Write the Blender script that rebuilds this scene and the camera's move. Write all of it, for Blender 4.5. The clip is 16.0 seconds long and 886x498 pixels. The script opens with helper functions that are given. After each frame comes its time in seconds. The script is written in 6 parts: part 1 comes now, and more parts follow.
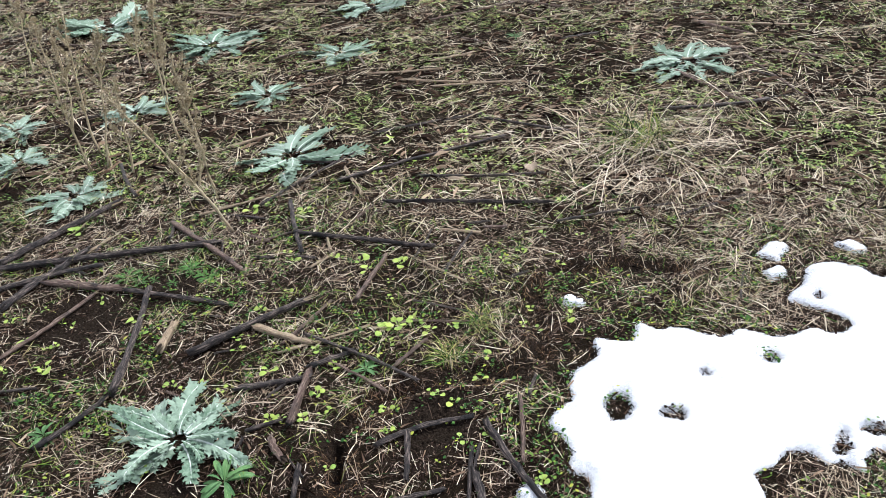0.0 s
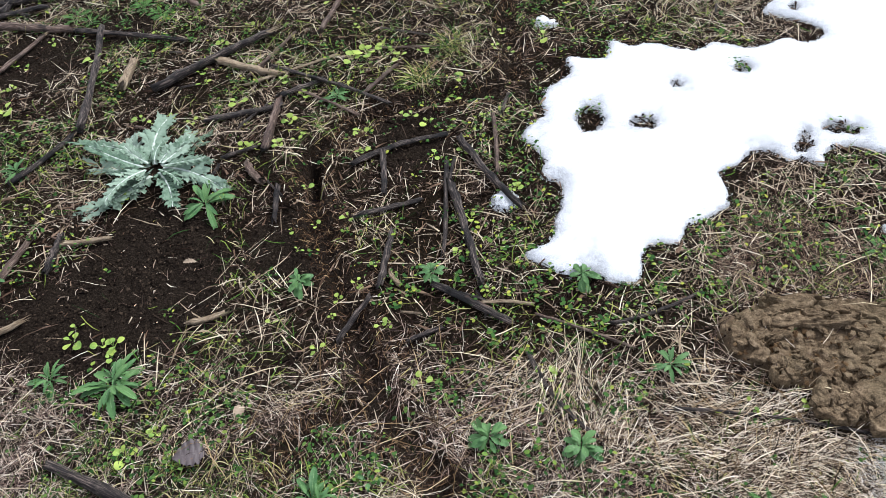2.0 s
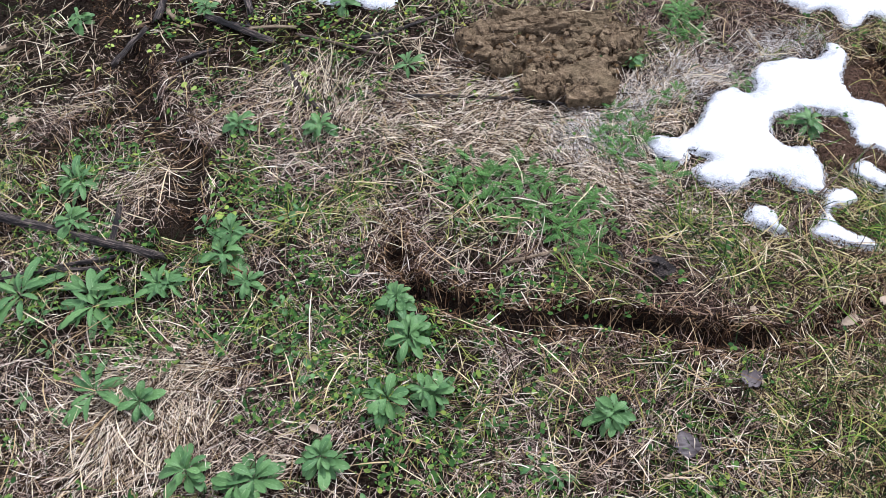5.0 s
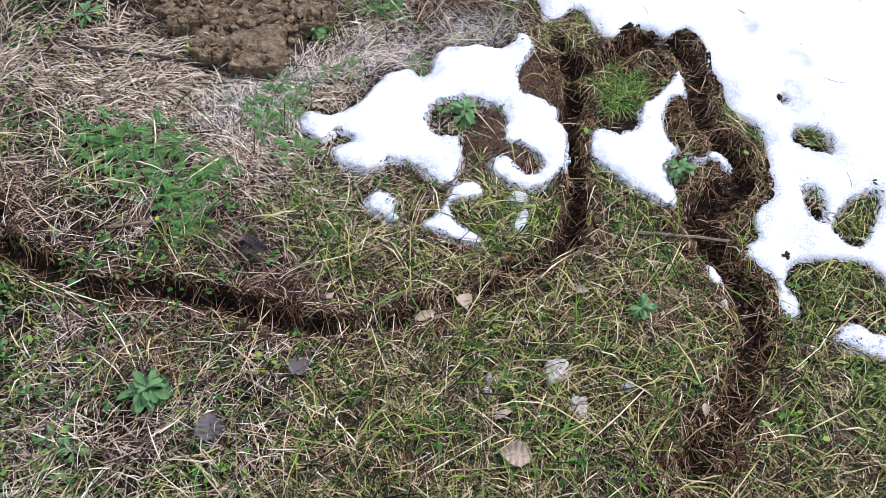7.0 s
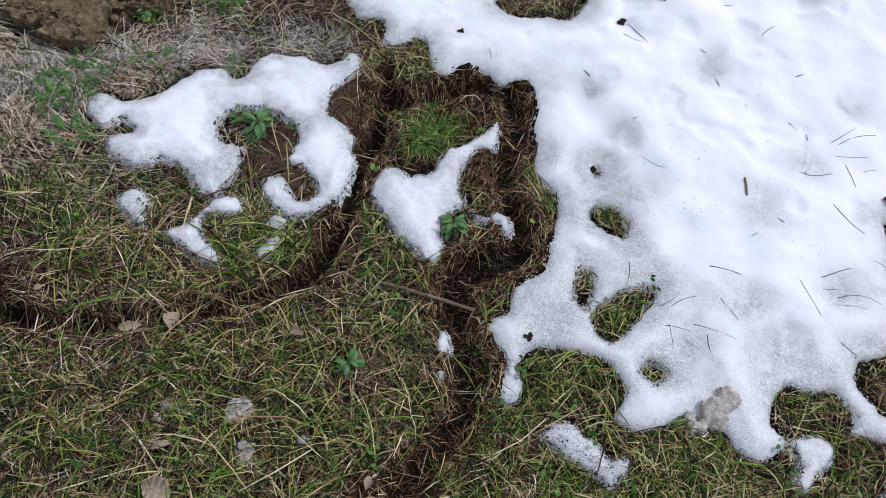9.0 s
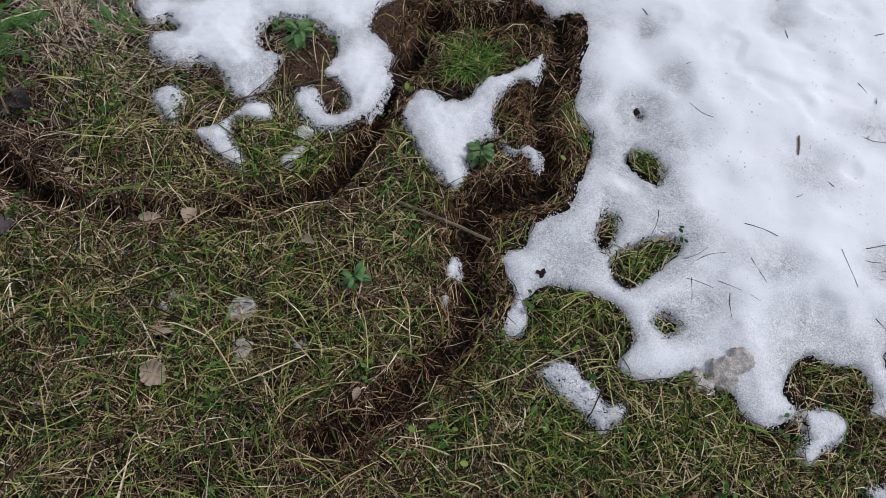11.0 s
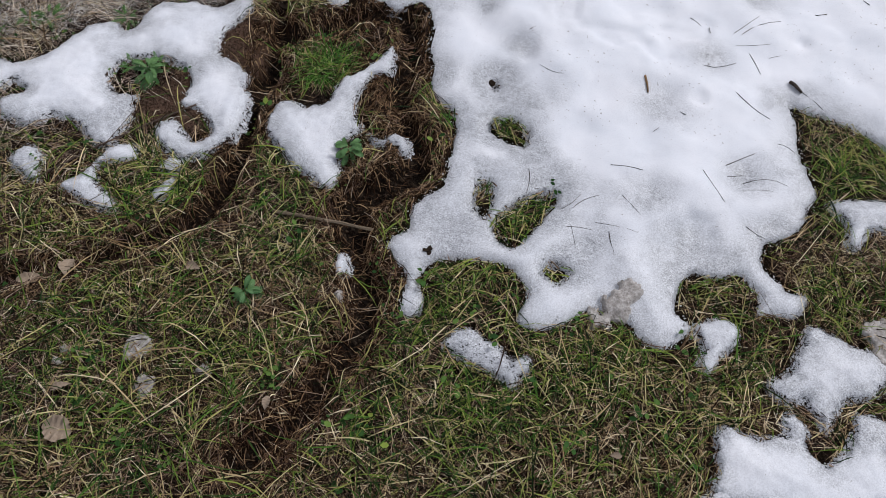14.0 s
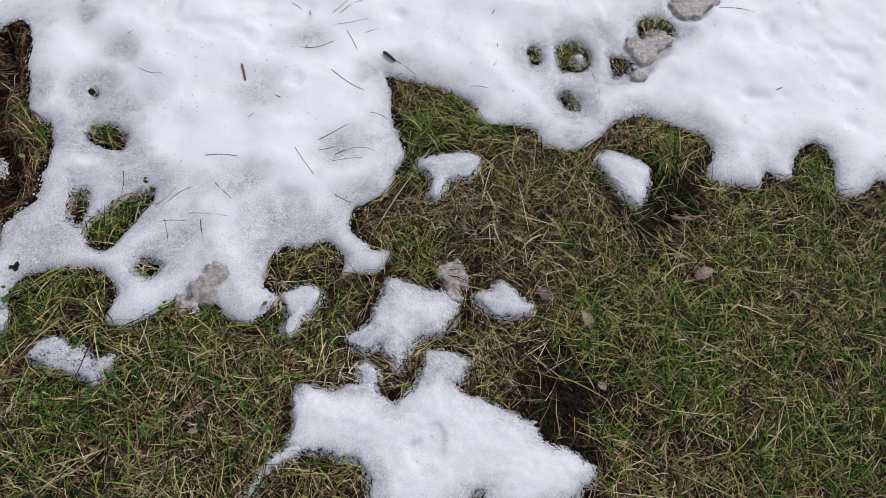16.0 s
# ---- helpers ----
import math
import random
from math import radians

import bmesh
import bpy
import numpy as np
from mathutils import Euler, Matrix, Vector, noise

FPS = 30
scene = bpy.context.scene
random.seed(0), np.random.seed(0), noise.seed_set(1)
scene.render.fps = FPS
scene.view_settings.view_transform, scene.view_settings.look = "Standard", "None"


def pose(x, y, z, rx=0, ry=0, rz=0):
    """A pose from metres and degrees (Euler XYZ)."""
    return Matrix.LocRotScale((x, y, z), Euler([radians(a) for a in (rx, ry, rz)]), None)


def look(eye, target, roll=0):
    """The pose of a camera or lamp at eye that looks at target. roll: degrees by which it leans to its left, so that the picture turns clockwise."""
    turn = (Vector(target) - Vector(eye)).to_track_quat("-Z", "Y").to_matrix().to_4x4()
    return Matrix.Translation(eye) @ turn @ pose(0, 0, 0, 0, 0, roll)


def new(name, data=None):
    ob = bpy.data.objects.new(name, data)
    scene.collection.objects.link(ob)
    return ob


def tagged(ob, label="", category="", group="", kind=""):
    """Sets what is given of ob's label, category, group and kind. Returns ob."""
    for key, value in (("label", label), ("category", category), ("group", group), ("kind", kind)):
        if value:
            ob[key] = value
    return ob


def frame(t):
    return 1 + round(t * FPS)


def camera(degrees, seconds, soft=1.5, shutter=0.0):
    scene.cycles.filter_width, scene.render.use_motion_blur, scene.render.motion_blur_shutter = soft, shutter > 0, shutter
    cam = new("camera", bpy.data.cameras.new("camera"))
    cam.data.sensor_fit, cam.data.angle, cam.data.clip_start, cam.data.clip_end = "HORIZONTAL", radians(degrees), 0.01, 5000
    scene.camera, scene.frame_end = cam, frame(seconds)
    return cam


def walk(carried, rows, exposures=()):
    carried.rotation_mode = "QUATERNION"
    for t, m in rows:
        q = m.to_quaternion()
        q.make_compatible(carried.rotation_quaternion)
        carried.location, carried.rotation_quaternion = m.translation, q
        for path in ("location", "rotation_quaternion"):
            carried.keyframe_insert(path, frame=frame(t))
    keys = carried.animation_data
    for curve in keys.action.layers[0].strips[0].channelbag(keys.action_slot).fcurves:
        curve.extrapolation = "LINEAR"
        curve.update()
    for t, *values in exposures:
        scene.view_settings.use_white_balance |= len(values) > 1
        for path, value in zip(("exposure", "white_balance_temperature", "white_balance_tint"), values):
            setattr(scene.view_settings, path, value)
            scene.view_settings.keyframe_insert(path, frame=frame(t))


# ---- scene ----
cam = camera(60.0, 16.0, soft=0.65)
PATH = [
    (0, (-0.169, -0.041, 1.538), (-0.574, 1.604, 0.474), -7.0),
    (0.5, (-0.188, -0.032, 1.508), (-0.579, 1.524, 0.313), -7.9),
    (1, (-0.236, -0.042, 1.476), (-0.6, 1.415, 0.155), -8.9),
    (1.5, (-0.259, -0.076, 1.453), (-0.589, 1.296, 0.036), -9.9),
    (2, (-0.182, -0.152, 1.412), (-0.494, 1.132, -0.089), -8.9),
    (2.5, (-0.116, -0.24, 1.381), (-0.405, 0.979, -0.179), -7.7),
    (3, (-0.049, -0.312, 1.344), (-0.326, 0.866, -0.249), -7.4),
    (3.2, (-0.032, -0.334, 1.341), (-0.311, 0.813, -0.274), -7.6),
    (5.3, (0.318, -0.633, 1.213), (0.215, 0.501, -0.432), -4.1),
    (5.5, (0.377, -0.629, 1.207), (0.288, 0.487, -0.449), -3.2),
    (6, (0.547, -0.569, 1.173), (0.494, 0.524, -0.501), -1.6),
    (6.5, (0.724, -0.539, 1.171), (0.69, 0.561, -0.499), 0.6),
    (7, (0.932, -0.539, 1.192), (0.868, 0.538, -0.492), 2.4),
    (7.5, (1.09, -0.544, 1.213), (1.009, 0.519, -0.479), 3.9),
    (8, (1.191, -0.485, 1.204), (1.124, 0.582, -0.486), 4.9),
    (8.5, (1.305, -0.39, 1.207), (1.227, 0.679, -0.482), 8.7),
    (9, (1.417, -0.348, 1.212), (1.289, 0.702, -0.485), 10.4),
    (9.2, (1.454, -0.356, 1.203), (1.302, 0.679, -0.501), 10.5),
    (11.3, (1.524, -0.339, 1.166), (1.246, 0.545, -0.606), 7.5),
    (11.5, (1.508, -0.28, 1.16), (1.223, 0.631, -0.597), 6.8),
    (12, (1.469, -0.159, 1.162), (1.17, 0.812, -0.561), 4.7),
    (12.5, (1.473, -0.129, 1.163), (1.185, 0.906, -0.524), 3.6),
    (13, (1.53, -0.21, 1.156), (1.304, 0.831, -0.536), 3.3),
    (13.5, (1.621, -0.341, 1.154), (1.422, 0.668, -0.561), 3.5),
    (14, (1.633, -0.383, 1.172), (1.498, 0.606, -0.561), 3.9),
    (14.5, (1.668, -0.388, 1.178), (1.599, 0.61, -0.553), 4.8),
    (15, (1.853, -0.389, 1.192), (1.816, 0.6, -0.546), 5.2),
    (15.5, (2.06, -0.402, 1.22), (2.104, 0.586, -0.518), 7.2),
    (16, (2.176, -0.383, 1.253), (2.316, 0.606, -0.48), 8.2),
]
walk(cam, [(t, look(eye, target, roll)) for t, eye, target, roll in PATH],
     [(0, 1.12, 5950, 11), (1.0, 0.96, 5900, 11), (2.5, 0.80, 5950, 10), (3.2, 0.78, 5950, 10), (5.5, 1.0, 5680, 17), (6.0, 1.06, 5620, 18), (7.0, 0.90, 5650, 17), (7.5, 0.64, 5750, 15.5), (8.5, 0.12, 5800, 13), (9.0, -0.02, 5850, 13),
      (12.5, -0.29, 6100, 12.5), (16.0, -0.23, 6150, 15.5)])

# ---- light: a bright, thinly overcast sky ----
SUN_HEIGHT, SUN_TURN = radians(44), radians(-50)
world = bpy.data.worlds.new("sky")
scene.world = world
world.use_nodes = True
wn = world.node_tree
wn.nodes.clear()
sky = wn.nodes.new("ShaderNodeTexSky")
sky.sky_type, sky.sun_disc = "NISHITA", False
sky.sun_elevation, sky.sun_rotation = SUN_HEIGHT, SUN_TURN
sky.dust_density = 3.0
veil = wn.nodes.new("ShaderNodeMix")
veil.data_type = "RGBA"
veil.inputs["Factor"].default_value = 0.6
veil.inputs["B"].default_value = (9.4, 9.4, 9.75, 1)
backdrop = wn.nodes.new("ShaderNodeBackground")
backdrop.inputs["Strength"].default_value = 0.070
wout = wn.nodes.new("ShaderNodeOutputWorld")
wn.links.new(sky.outputs["Color"], veil.inputs["A"])
wn.links.new(veil.outputs["Result"], backdrop.inputs["Color"])
wn.links.new(backdrop.outputs["Background"], wout.inputs["Surface"])
sun = new("sun", bpy.data.lights.new("sun", "SUN"))
sun.data.energy, sun.data.angle, sun.data.color = 2.55, radians(20), (1.0, 0.955, 0.89)
sun.matrix_world = look((math.sin(SUN_TURN) * -8 * math.cos(SUN_HEIGHT), math.cos(SUN_TURN) * 8 * math.cos(SUN_HEIGHT), 8 * math.sin(SUN_HEIGHT)), (0, 0, 0))

# ---- plan: where the snow lies, as outlines of x, y ----
SHEET_WEST = [
    (0.642, 1.075), (0.700, 1.060), (0.778, 1.066), (0.851, 1.051), (0.897, 1.021), (0.921, 0.970), (0.966, 0.947), (0.983, 0.922),
    (1.037, 0.936), (1.058, 0.866), (1.093, 0.876), (1.119, 0.905), (1.154, 0.899), (1.181, 0.829), (1.215, 0.817), (1.260, 0.858),
    (1.297, 0.853), (1.330, 0.838), (1.379, 0.868), (1.406, 0.821), (1.415, 0.753), (1.437, 0.699), (1.445, 0.643), (1.467, 0.613),
    (1.502, 0.595), (1.519, 0.547), (1.518, 0.507), (1.512, 0.471),
]
SHEET_SOUTH = [
    (1.515, 0.452), (1.512, 0.412), (1.478, 0.373), (1.470, 0.340), (1.471, 0.310), (1.437, 0.278), (1.466, 0.244), (1.487, 0.214),
    (1.492, 0.182), (1.492, 0.150), (1.511, 0.141), (1.528, 0.163), (1.525, 0.189), (1.511, 0.220), (1.521, 0.244), (1.552, 0.265),
    (1.600, 0.273), (1.645, 0.274), (1.678, 0.256), (1.701, 0.227), (1.691, 0.182), (1.701, 0.165), (1.734, 0.165), (1.760, 0.181),
    (1.787, 0.202), (1.814, 0.219), (1.852, 0.214), (1.877, 0.206), (1.893, 0.183), (1.917, 0.169), (1.944, 0.178), (1.971, 0.210),
    (1.980, 0.228), (1.955, 0.254), (1.958, 0.305), (1.981, 0.333), (2.026, 0.331), (2.060, 0.349), (2.079, 0.331), (2.094, 0.300),
    (2.089, 0.272), (2.122, 0.279), (2.150, 0.280), (2.170, 0.300), (2.181, 0.330), (2.147, 0.329), (2.119, 0.351), (2.099, 0.381),
    (2.105, 0.418),
]
SHEET_EAST = [
    (2.132, 0.433), (2.164, 0.460), (2.202, 0.543), (2.190, 0.593), (2.178, 0.644), (2.168, 0.728), (2.158, 0.762), (2.236, 0.739),
    (2.290, 0.718), (2.343, 0.681), (2.354, 0.636), (2.419, 0.632), (2.472, 0.622), (2.492, 0.583), (2.533, 0.574), (2.568, 0.576),
    (2.608, 0.609), (2.662, 0.657), (2.713, 0.670), (2.770, 0.638), (2.827, 0.618), (2.846, 0.574), (2.822, 0.516), (2.876, 0.497),
    (2.927, 0.489), (2.948, 0.528), (2.973, 0.507), (3.000, 0.508), (3.018, 0.566), (3.058, 0.602), (3.093, 0.591), (3.101, 0.554),
    (3.089, 0.497), (3.095, 0.466), (3.148, 0.485), (3.179, 0.507), (3.202, 0.508), (3.310, 0.470), (3.420, 0.560),
]
SHEET_FAR = [
    (3.620, 0.520), (3.860, 0.660), (4.150, 0.550), (4.500, 0.820), (4.900, 0.780), (5.300, 1.150), (5.900, 1.050), (6.700, 1.500),
    (6.700, 4.900), (3.400, 4.900), (2.700, 4.200), (2.300, 4.150), (1.900, 3.500), (1.450, 3.200), (1.300, 2.750), (0.980, 2.520),
    (0.900, 2.300),
]
FIELD_NORTH = [
    (0.714, 2.173), (0.650, 2.239), (0.517, 2.256), (0.468, 2.141), (0.404, 2.063), (0.469, 2.019), (0.565, 1.949), (0.522, 1.893),
    (0.447, 1.905), (0.362, 1.868), (0.271, 1.893), (0.240, 1.901), (0.186, 1.859), (0.059, 1.897), (-0.000, 1.882), (-0.058, 1.923),
    (-0.078, 1.825), (-0.187, 1.827), (-0.178, 1.742), (-0.242, 1.677), (-0.257, 1.615), (-0.247, 1.557), (-0.292, 1.510), (-0.300, 1.455),
    (-0.265, 1.405), (-0.237, 1.366), (-0.253, 1.297), (-0.197, 1.282), (-0.189, 1.211),
]
FIELD_SOUTH = [
    (-0.202, 1.144), (-0.214, 1.088), (-0.247, 1.060), (-0.276, 1.038), (-0.232, 1.008), (-0.166, 0.976), (-0.127, 0.994), (-0.101, 0.979),
    (-0.064, 0.964), (-0.013, 0.969), (-0.004, 1.033), (0.018, 1.077), (0.083, 1.088), (0.113, 1.143), (0.183, 1.192), (0.217, 1.221),
    (0.214, 1.290), (0.206, 1.341), (0.258, 1.373), (0.291, 1.416), (0.347, 1.423), (0.376, 1.385), (0.425, 1.396), (0.460, 1.365),
    (0.485, 1.428),
]
FIELD_SPUR = [
    (0.544, 1.432), (0.597, 1.417), (0.645, 1.367), (0.659, 1.291), (0.689, 1.240), (0.722, 1.162), (0.757, 1.115), (0.707, 1.098),
    (0.667, 1.125), (0.624, 1.167), (0.562, 1.180), (0.557, 1.131), (0.605, 1.108),
]
SHEET = SHEET_WEST + SHEET_SOUTH + SHEET_EAST + SHEET_FAR + FIELD_NORTH + FIELD_SOUTH + FIELD_SPUR
RING_OUTER = [
    (0.576, 0.475), (0.564, 0.508), (0.584, 0.524), (0.624, 0.517), (0.668, 0.548), (0.689, 0.573), (0.709, 0.622), (0.729, 0.653),
    (0.767, 0.672), (0.803, 0.656), (0.821, 0.681), (0.827, 0.717), (0.844, 0.745), (0.887, 0.756), (0.929, 0.758), (0.963, 0.752),
    (0.993, 0.778), (1.004, 0.803), (1.028, 0.791), (1.033, 0.762), (1.015, 0.725), (1.001, 0.687), (1.004, 0.642), (1.019, 0.622),
    (1.050, 0.613), (1.091, 0.587), (1.087, 0.553), (1.104, 0.530), (1.112, 0.486), (1.108, 0.440), (1.087, 0.405), (1.057, 0.377),
    (1.028, 0.372), (0.996, 0.384), (0.970, 0.410),
]
RING_INNER = [
    (0.969, 0.439), (0.992, 0.448), (1.008, 0.424), (1.027, 0.409), (1.048, 0.409), (1.067, 0.437), (1.051, 0.466), (1.019, 0.483),
    (0.988, 0.485), (0.991, 0.508), (0.989, 0.544), (0.963, 0.585), (0.922, 0.594), (0.885, 0.599), (0.846, 0.584), (0.824, 0.558),
    (0.819, 0.529), (0.831, 0.499), (0.857, 0.485), (0.892, 0.490), (0.899, 0.459), (0.902, 0.429), (0.891, 0.394), (0.893, 0.371),
    (0.860, 0.369), (0.834, 0.392), (0.798, 0.410), (0.756, 0.414), (0.741, 0.392), (0.723, 0.377), (0.687, 0.389), (0.662, 0.402),
    (0.656, 0.429), (0.685, 0.457), (0.652, 0.482), (0.633, 0.465), (0.613, 0.450),
]
TONGUE_SNOW = [
    (1.168, 0.464), (1.164, 0.523), (1.189, 0.542), (1.222, 0.538), (1.253, 0.555), (1.267, 0.579), (1.275, 0.618), (1.295, 0.639),
    (1.318, 0.669), (1.333, 0.692), (1.348, 0.726), (1.359, 0.698), (1.355, 0.656), (1.322, 0.640), (1.309, 0.594), (1.307, 0.562),
    (1.318, 0.529), (1.335, 0.508), (1.310, 0.467), (1.311, 0.433), (1.324, 0.388), (1.320, 0.357), (1.307, 0.361), (1.279, 0.383),
    (1.245, 0.393), (1.216, 0.416), (1.191, 0.442),
]
LOW_SNOW = [
    (2.020, -0.043), (2.032, -0.016), (2.025, 0.013), (2.031, 0.056), (2.069, 0.052), (2.097, 0.052), (2.134, 0.062), (2.128, 0.093),
    (2.153, 0.093), (2.165, 0.073), (2.159, 0.048), (2.192, 0.031), (2.225, 0.053), (2.240, 0.094), (2.250, 0.120), (2.279, 0.120),
    (2.313, 0.105), (2.303, 0.079), (2.292, 0.054), (2.335, 0.034), (2.382, 0.010), (2.424, -0.009), (2.440, -0.038), (2.482, -0.051),
    (2.521, -0.079), (2.499, -0.106), (2.464, -0.133), (2.417, -0.158), (2.346, -0.141), (2.338, -0.125), (2.329, -0.113), (2.316, -0.115),
    (2.306, -0.128), (2.265, -0.158), (2.195, -0.153), (2.159, -0.132), (2.154, -0.097), (2.130, -0.063), (2.103, -0.061), (2.080, -0.052),
]
ARM_SNOW = [
    (1.962, -0.125), (1.976, -0.097), (1.995, -0.066), (2.021, -0.048), (2.038, -0.045), (2.031, -0.060), (2.005, -0.075), (1.985, -0.097),
    (1.971, -0.125),
]
HOOK_SNOW = [
    (0.845, 0.264), (0.868, 0.287), (0.880, 0.314), (0.887, 0.339), (0.900, 0.364), (0.938, 0.373), (0.948, 0.350), (0.910, 0.336),
    (0.890, 0.318), (0.893, 0.290), (0.909, 0.272), (0.942, 0.258), (0.956, 0.237), (0.937, 0.230), (0.907, 0.239), (0.873, 0.256),
]
CHIP_SNOW = [
    (0.739, 0.292), (0.739, 0.319), (0.756, 0.331), (0.781, 0.317), (0.789, 0.287), (0.800, 0.268), (0.776, 0.269),
]
SLIVER_SNOW = [
    (1.012, 0.276), (1.019, 0.297), (1.031, 0.317), (1.038, 0.309), (1.036, 0.278), (1.023, 0.269),
]
CRUMB_SNOW = [
    (1.003, 0.339), (1.013, 0.361), (1.033, 0.357), (1.025, 0.337),
]
STRIP_SNOW = [
    (1.355, 0.501), (1.377, 0.494), (1.402, 0.512), (1.424, 0.508), (1.435, 0.483), (1.422, 0.476), (1.409, 0.488), (1.377, 0.479),
]
DROP_SNOW = [
    (1.371, 0.193), (1.367, 0.223), (1.379, 0.229), (1.390, 0.204), (1.382, 0.187),
]
CRUST_SNOW = [
    (1.588, 0.103), (1.588, 0.128), (1.619, 0.137), (1.641, 0.124), (1.666, 0.114), (1.687, 0.099), (1.718, 0.105), (1.702, 0.062),
    (1.682, 0.068), (1.662, 0.079), (1.634, 0.082),
]
LOBE_SNOW = [
    (2.106, 0.144), (2.144, 0.175), (2.162, 0.215), (2.181, 0.263), (2.211, 0.257), (2.242, 0.240), (2.273, 0.237), (2.298, 0.217),
    (2.293, 0.189), (2.268, 0.159), (2.234, 0.151), (2.210, 0.122), (2.196, 0.085), (2.178, 0.109), (2.165, 0.129), (2.136, 0.126),
]
ISLET_SNOW = [
    (1.985, 0.221), (2.009, 0.240), (2.049, 0.239), (2.056, 0.216), (2.029, 0.180), (2.008, 0.141), (1.997, 0.161), (2.004, 0.189),
]
FLAKE_SNOW = [
    (2.332, 0.232), (2.365, 0.237), (2.386, 0.258), (2.416, 0.228), (2.440, 0.214), (2.424, 0.196), (2.389, 0.192), (2.354, 0.206),
]
BRIDGE_SNOW = [
    (2.226, 0.529), (2.273, 0.544), (2.330, 0.554), (2.358, 0.539), (2.334, 0.493), (2.301, 0.496), (2.278, 0.473), (2.267, 0.439),
    (2.251, 0.443), (2.260, 0.484),
]
WEDGE_SNOW = [
    (2.597, 0.542), (2.623, 0.569), (2.662, 0.556), (2.699, 0.532), (2.697, 0.498), (2.669, 0.442), (2.647, 0.459), (2.625, 0.490),
]
FAR_SNOW = [
    (0.403, 2.323, 0.034), (0.421, 2.353, 0.031), (0.409, 2.290, 0.014), (0.376, 2.317, 0.016), (0.442, 2.362, 0.015), (0.397, 2.200, 0.025),
    (0.412, 2.221, 0.014), (0.391, 2.197, 0.024), (0.379, 2.173, 0.007), (0.664, 2.350, 0.026), (0.676, 2.335, 0.023), (0.640, 2.356, 0.015),
    (0.664, 2.362, 0.019), (0.625, 2.359, 0.008),
]
# bare openings in the snow
SOIL_NOTCH = [
    (1.166, 1.251), (1.150, 1.194), (1.193, 1.162), (1.240, 1.132), (1.261, 1.080), (1.310, 1.062), (1.366, 1.083), (1.424, 1.098),
    (1.448, 1.125), (1.462, 1.179), (1.457, 1.262), (1.488, 1.333), (1.530, 1.353), (1.562, 1.351), (1.620, 1.393), (1.622, 1.425),
    (1.600, 1.480), (1.470, 1.530), (1.320, 1.500), (1.210, 1.400),
]
GRASS_HOLE_A = [
    (1.579, 0.569), (1.588, 0.596), (1.627, 0.601), (1.657, 0.566), (1.647, 0.538), (1.608, 0.543),
]
GRASS_HOLE_B = [
    (1.582, 0.377), (1.579, 0.440), (1.599, 0.447), (1.613, 0.415), (1.610, 0.364),
]
GRASS_HOLE_C = [
    (1.616, 0.347), (1.637, 0.389), (1.678, 0.430), (1.726, 0.449), (1.719, 0.401), (1.694, 0.352), (1.669, 0.314), (1.638, 0.316),
]
GRASS_HOLE_D = [
    (1.718, 0.273), (1.731, 0.301), (1.756, 0.298), (1.771, 0.276), (1.746, 0.257),
]
GRASS_HOLE_E = [
    (1.562, 0.673), (1.569, 0.687), (1.581, 0.677), (1.575, 0.661),
]
STEP_HOLES = [
    (2.487, 0.842, 0.017), (2.490, 0.821, 0.017), (2.484, 0.803, 0.007), (2.578, 0.835, 0.037), (2.575, 0.817, 0.034), (2.554, 0.796, 0.016),
    (2.554, 0.850, 0.015), (2.584, 0.859, 0.019), (2.555, 0.702, 0.021), (2.549, 0.714, 0.018), (2.558, 0.690, 0.019), (2.564, 0.690, 0.016),
    (2.774, 0.918, 0.036), (2.792, 0.909, 0.028), (2.765, 0.915, 0.033), (2.741, 0.894, 0.010), (2.747, 0.930, 0.015), (2.679, 0.807, 0.025),
    (2.664, 0.831, 0.011), (2.667, 0.783, 0.010), (2.682, 0.813, 0.023),
]
FIELD_HOLES = [
    (-0.124, 1.546, 0.039), (-0.121, 1.516, 0.029), (-0.124, 1.561, 0.033), (-0.115, 1.543, 0.033), (-0.136, 1.495, 0.008), (0.020, 1.531, 0.023),
    (0.044, 1.525, 0.017), (0.005, 1.531, 0.019), (0.125, 1.694, 0.015), (0.137, 1.685, 0.007), (0.122, 1.697, 0.014), (0.307, 1.778, 0.020),
    (0.286, 1.781, 0.008), (0.325, 1.772, 0.008), (0.427, 1.450, 0.018), (0.433, 1.477, 0.014), (0.415, 1.432, 0.016), (0.439, 1.486, 0.009),
    (0.517, 1.505, 0.020), (0.553, 1.499, 0.018), (0.502, 1.508, 0.016), (0.538, 1.502, 0.019), (0.556, 1.499, 0.018), (0.490, 1.511, 0.008),
    (0.502, 2.074, 0.015), (0.499, 2.080, 0.014),
]
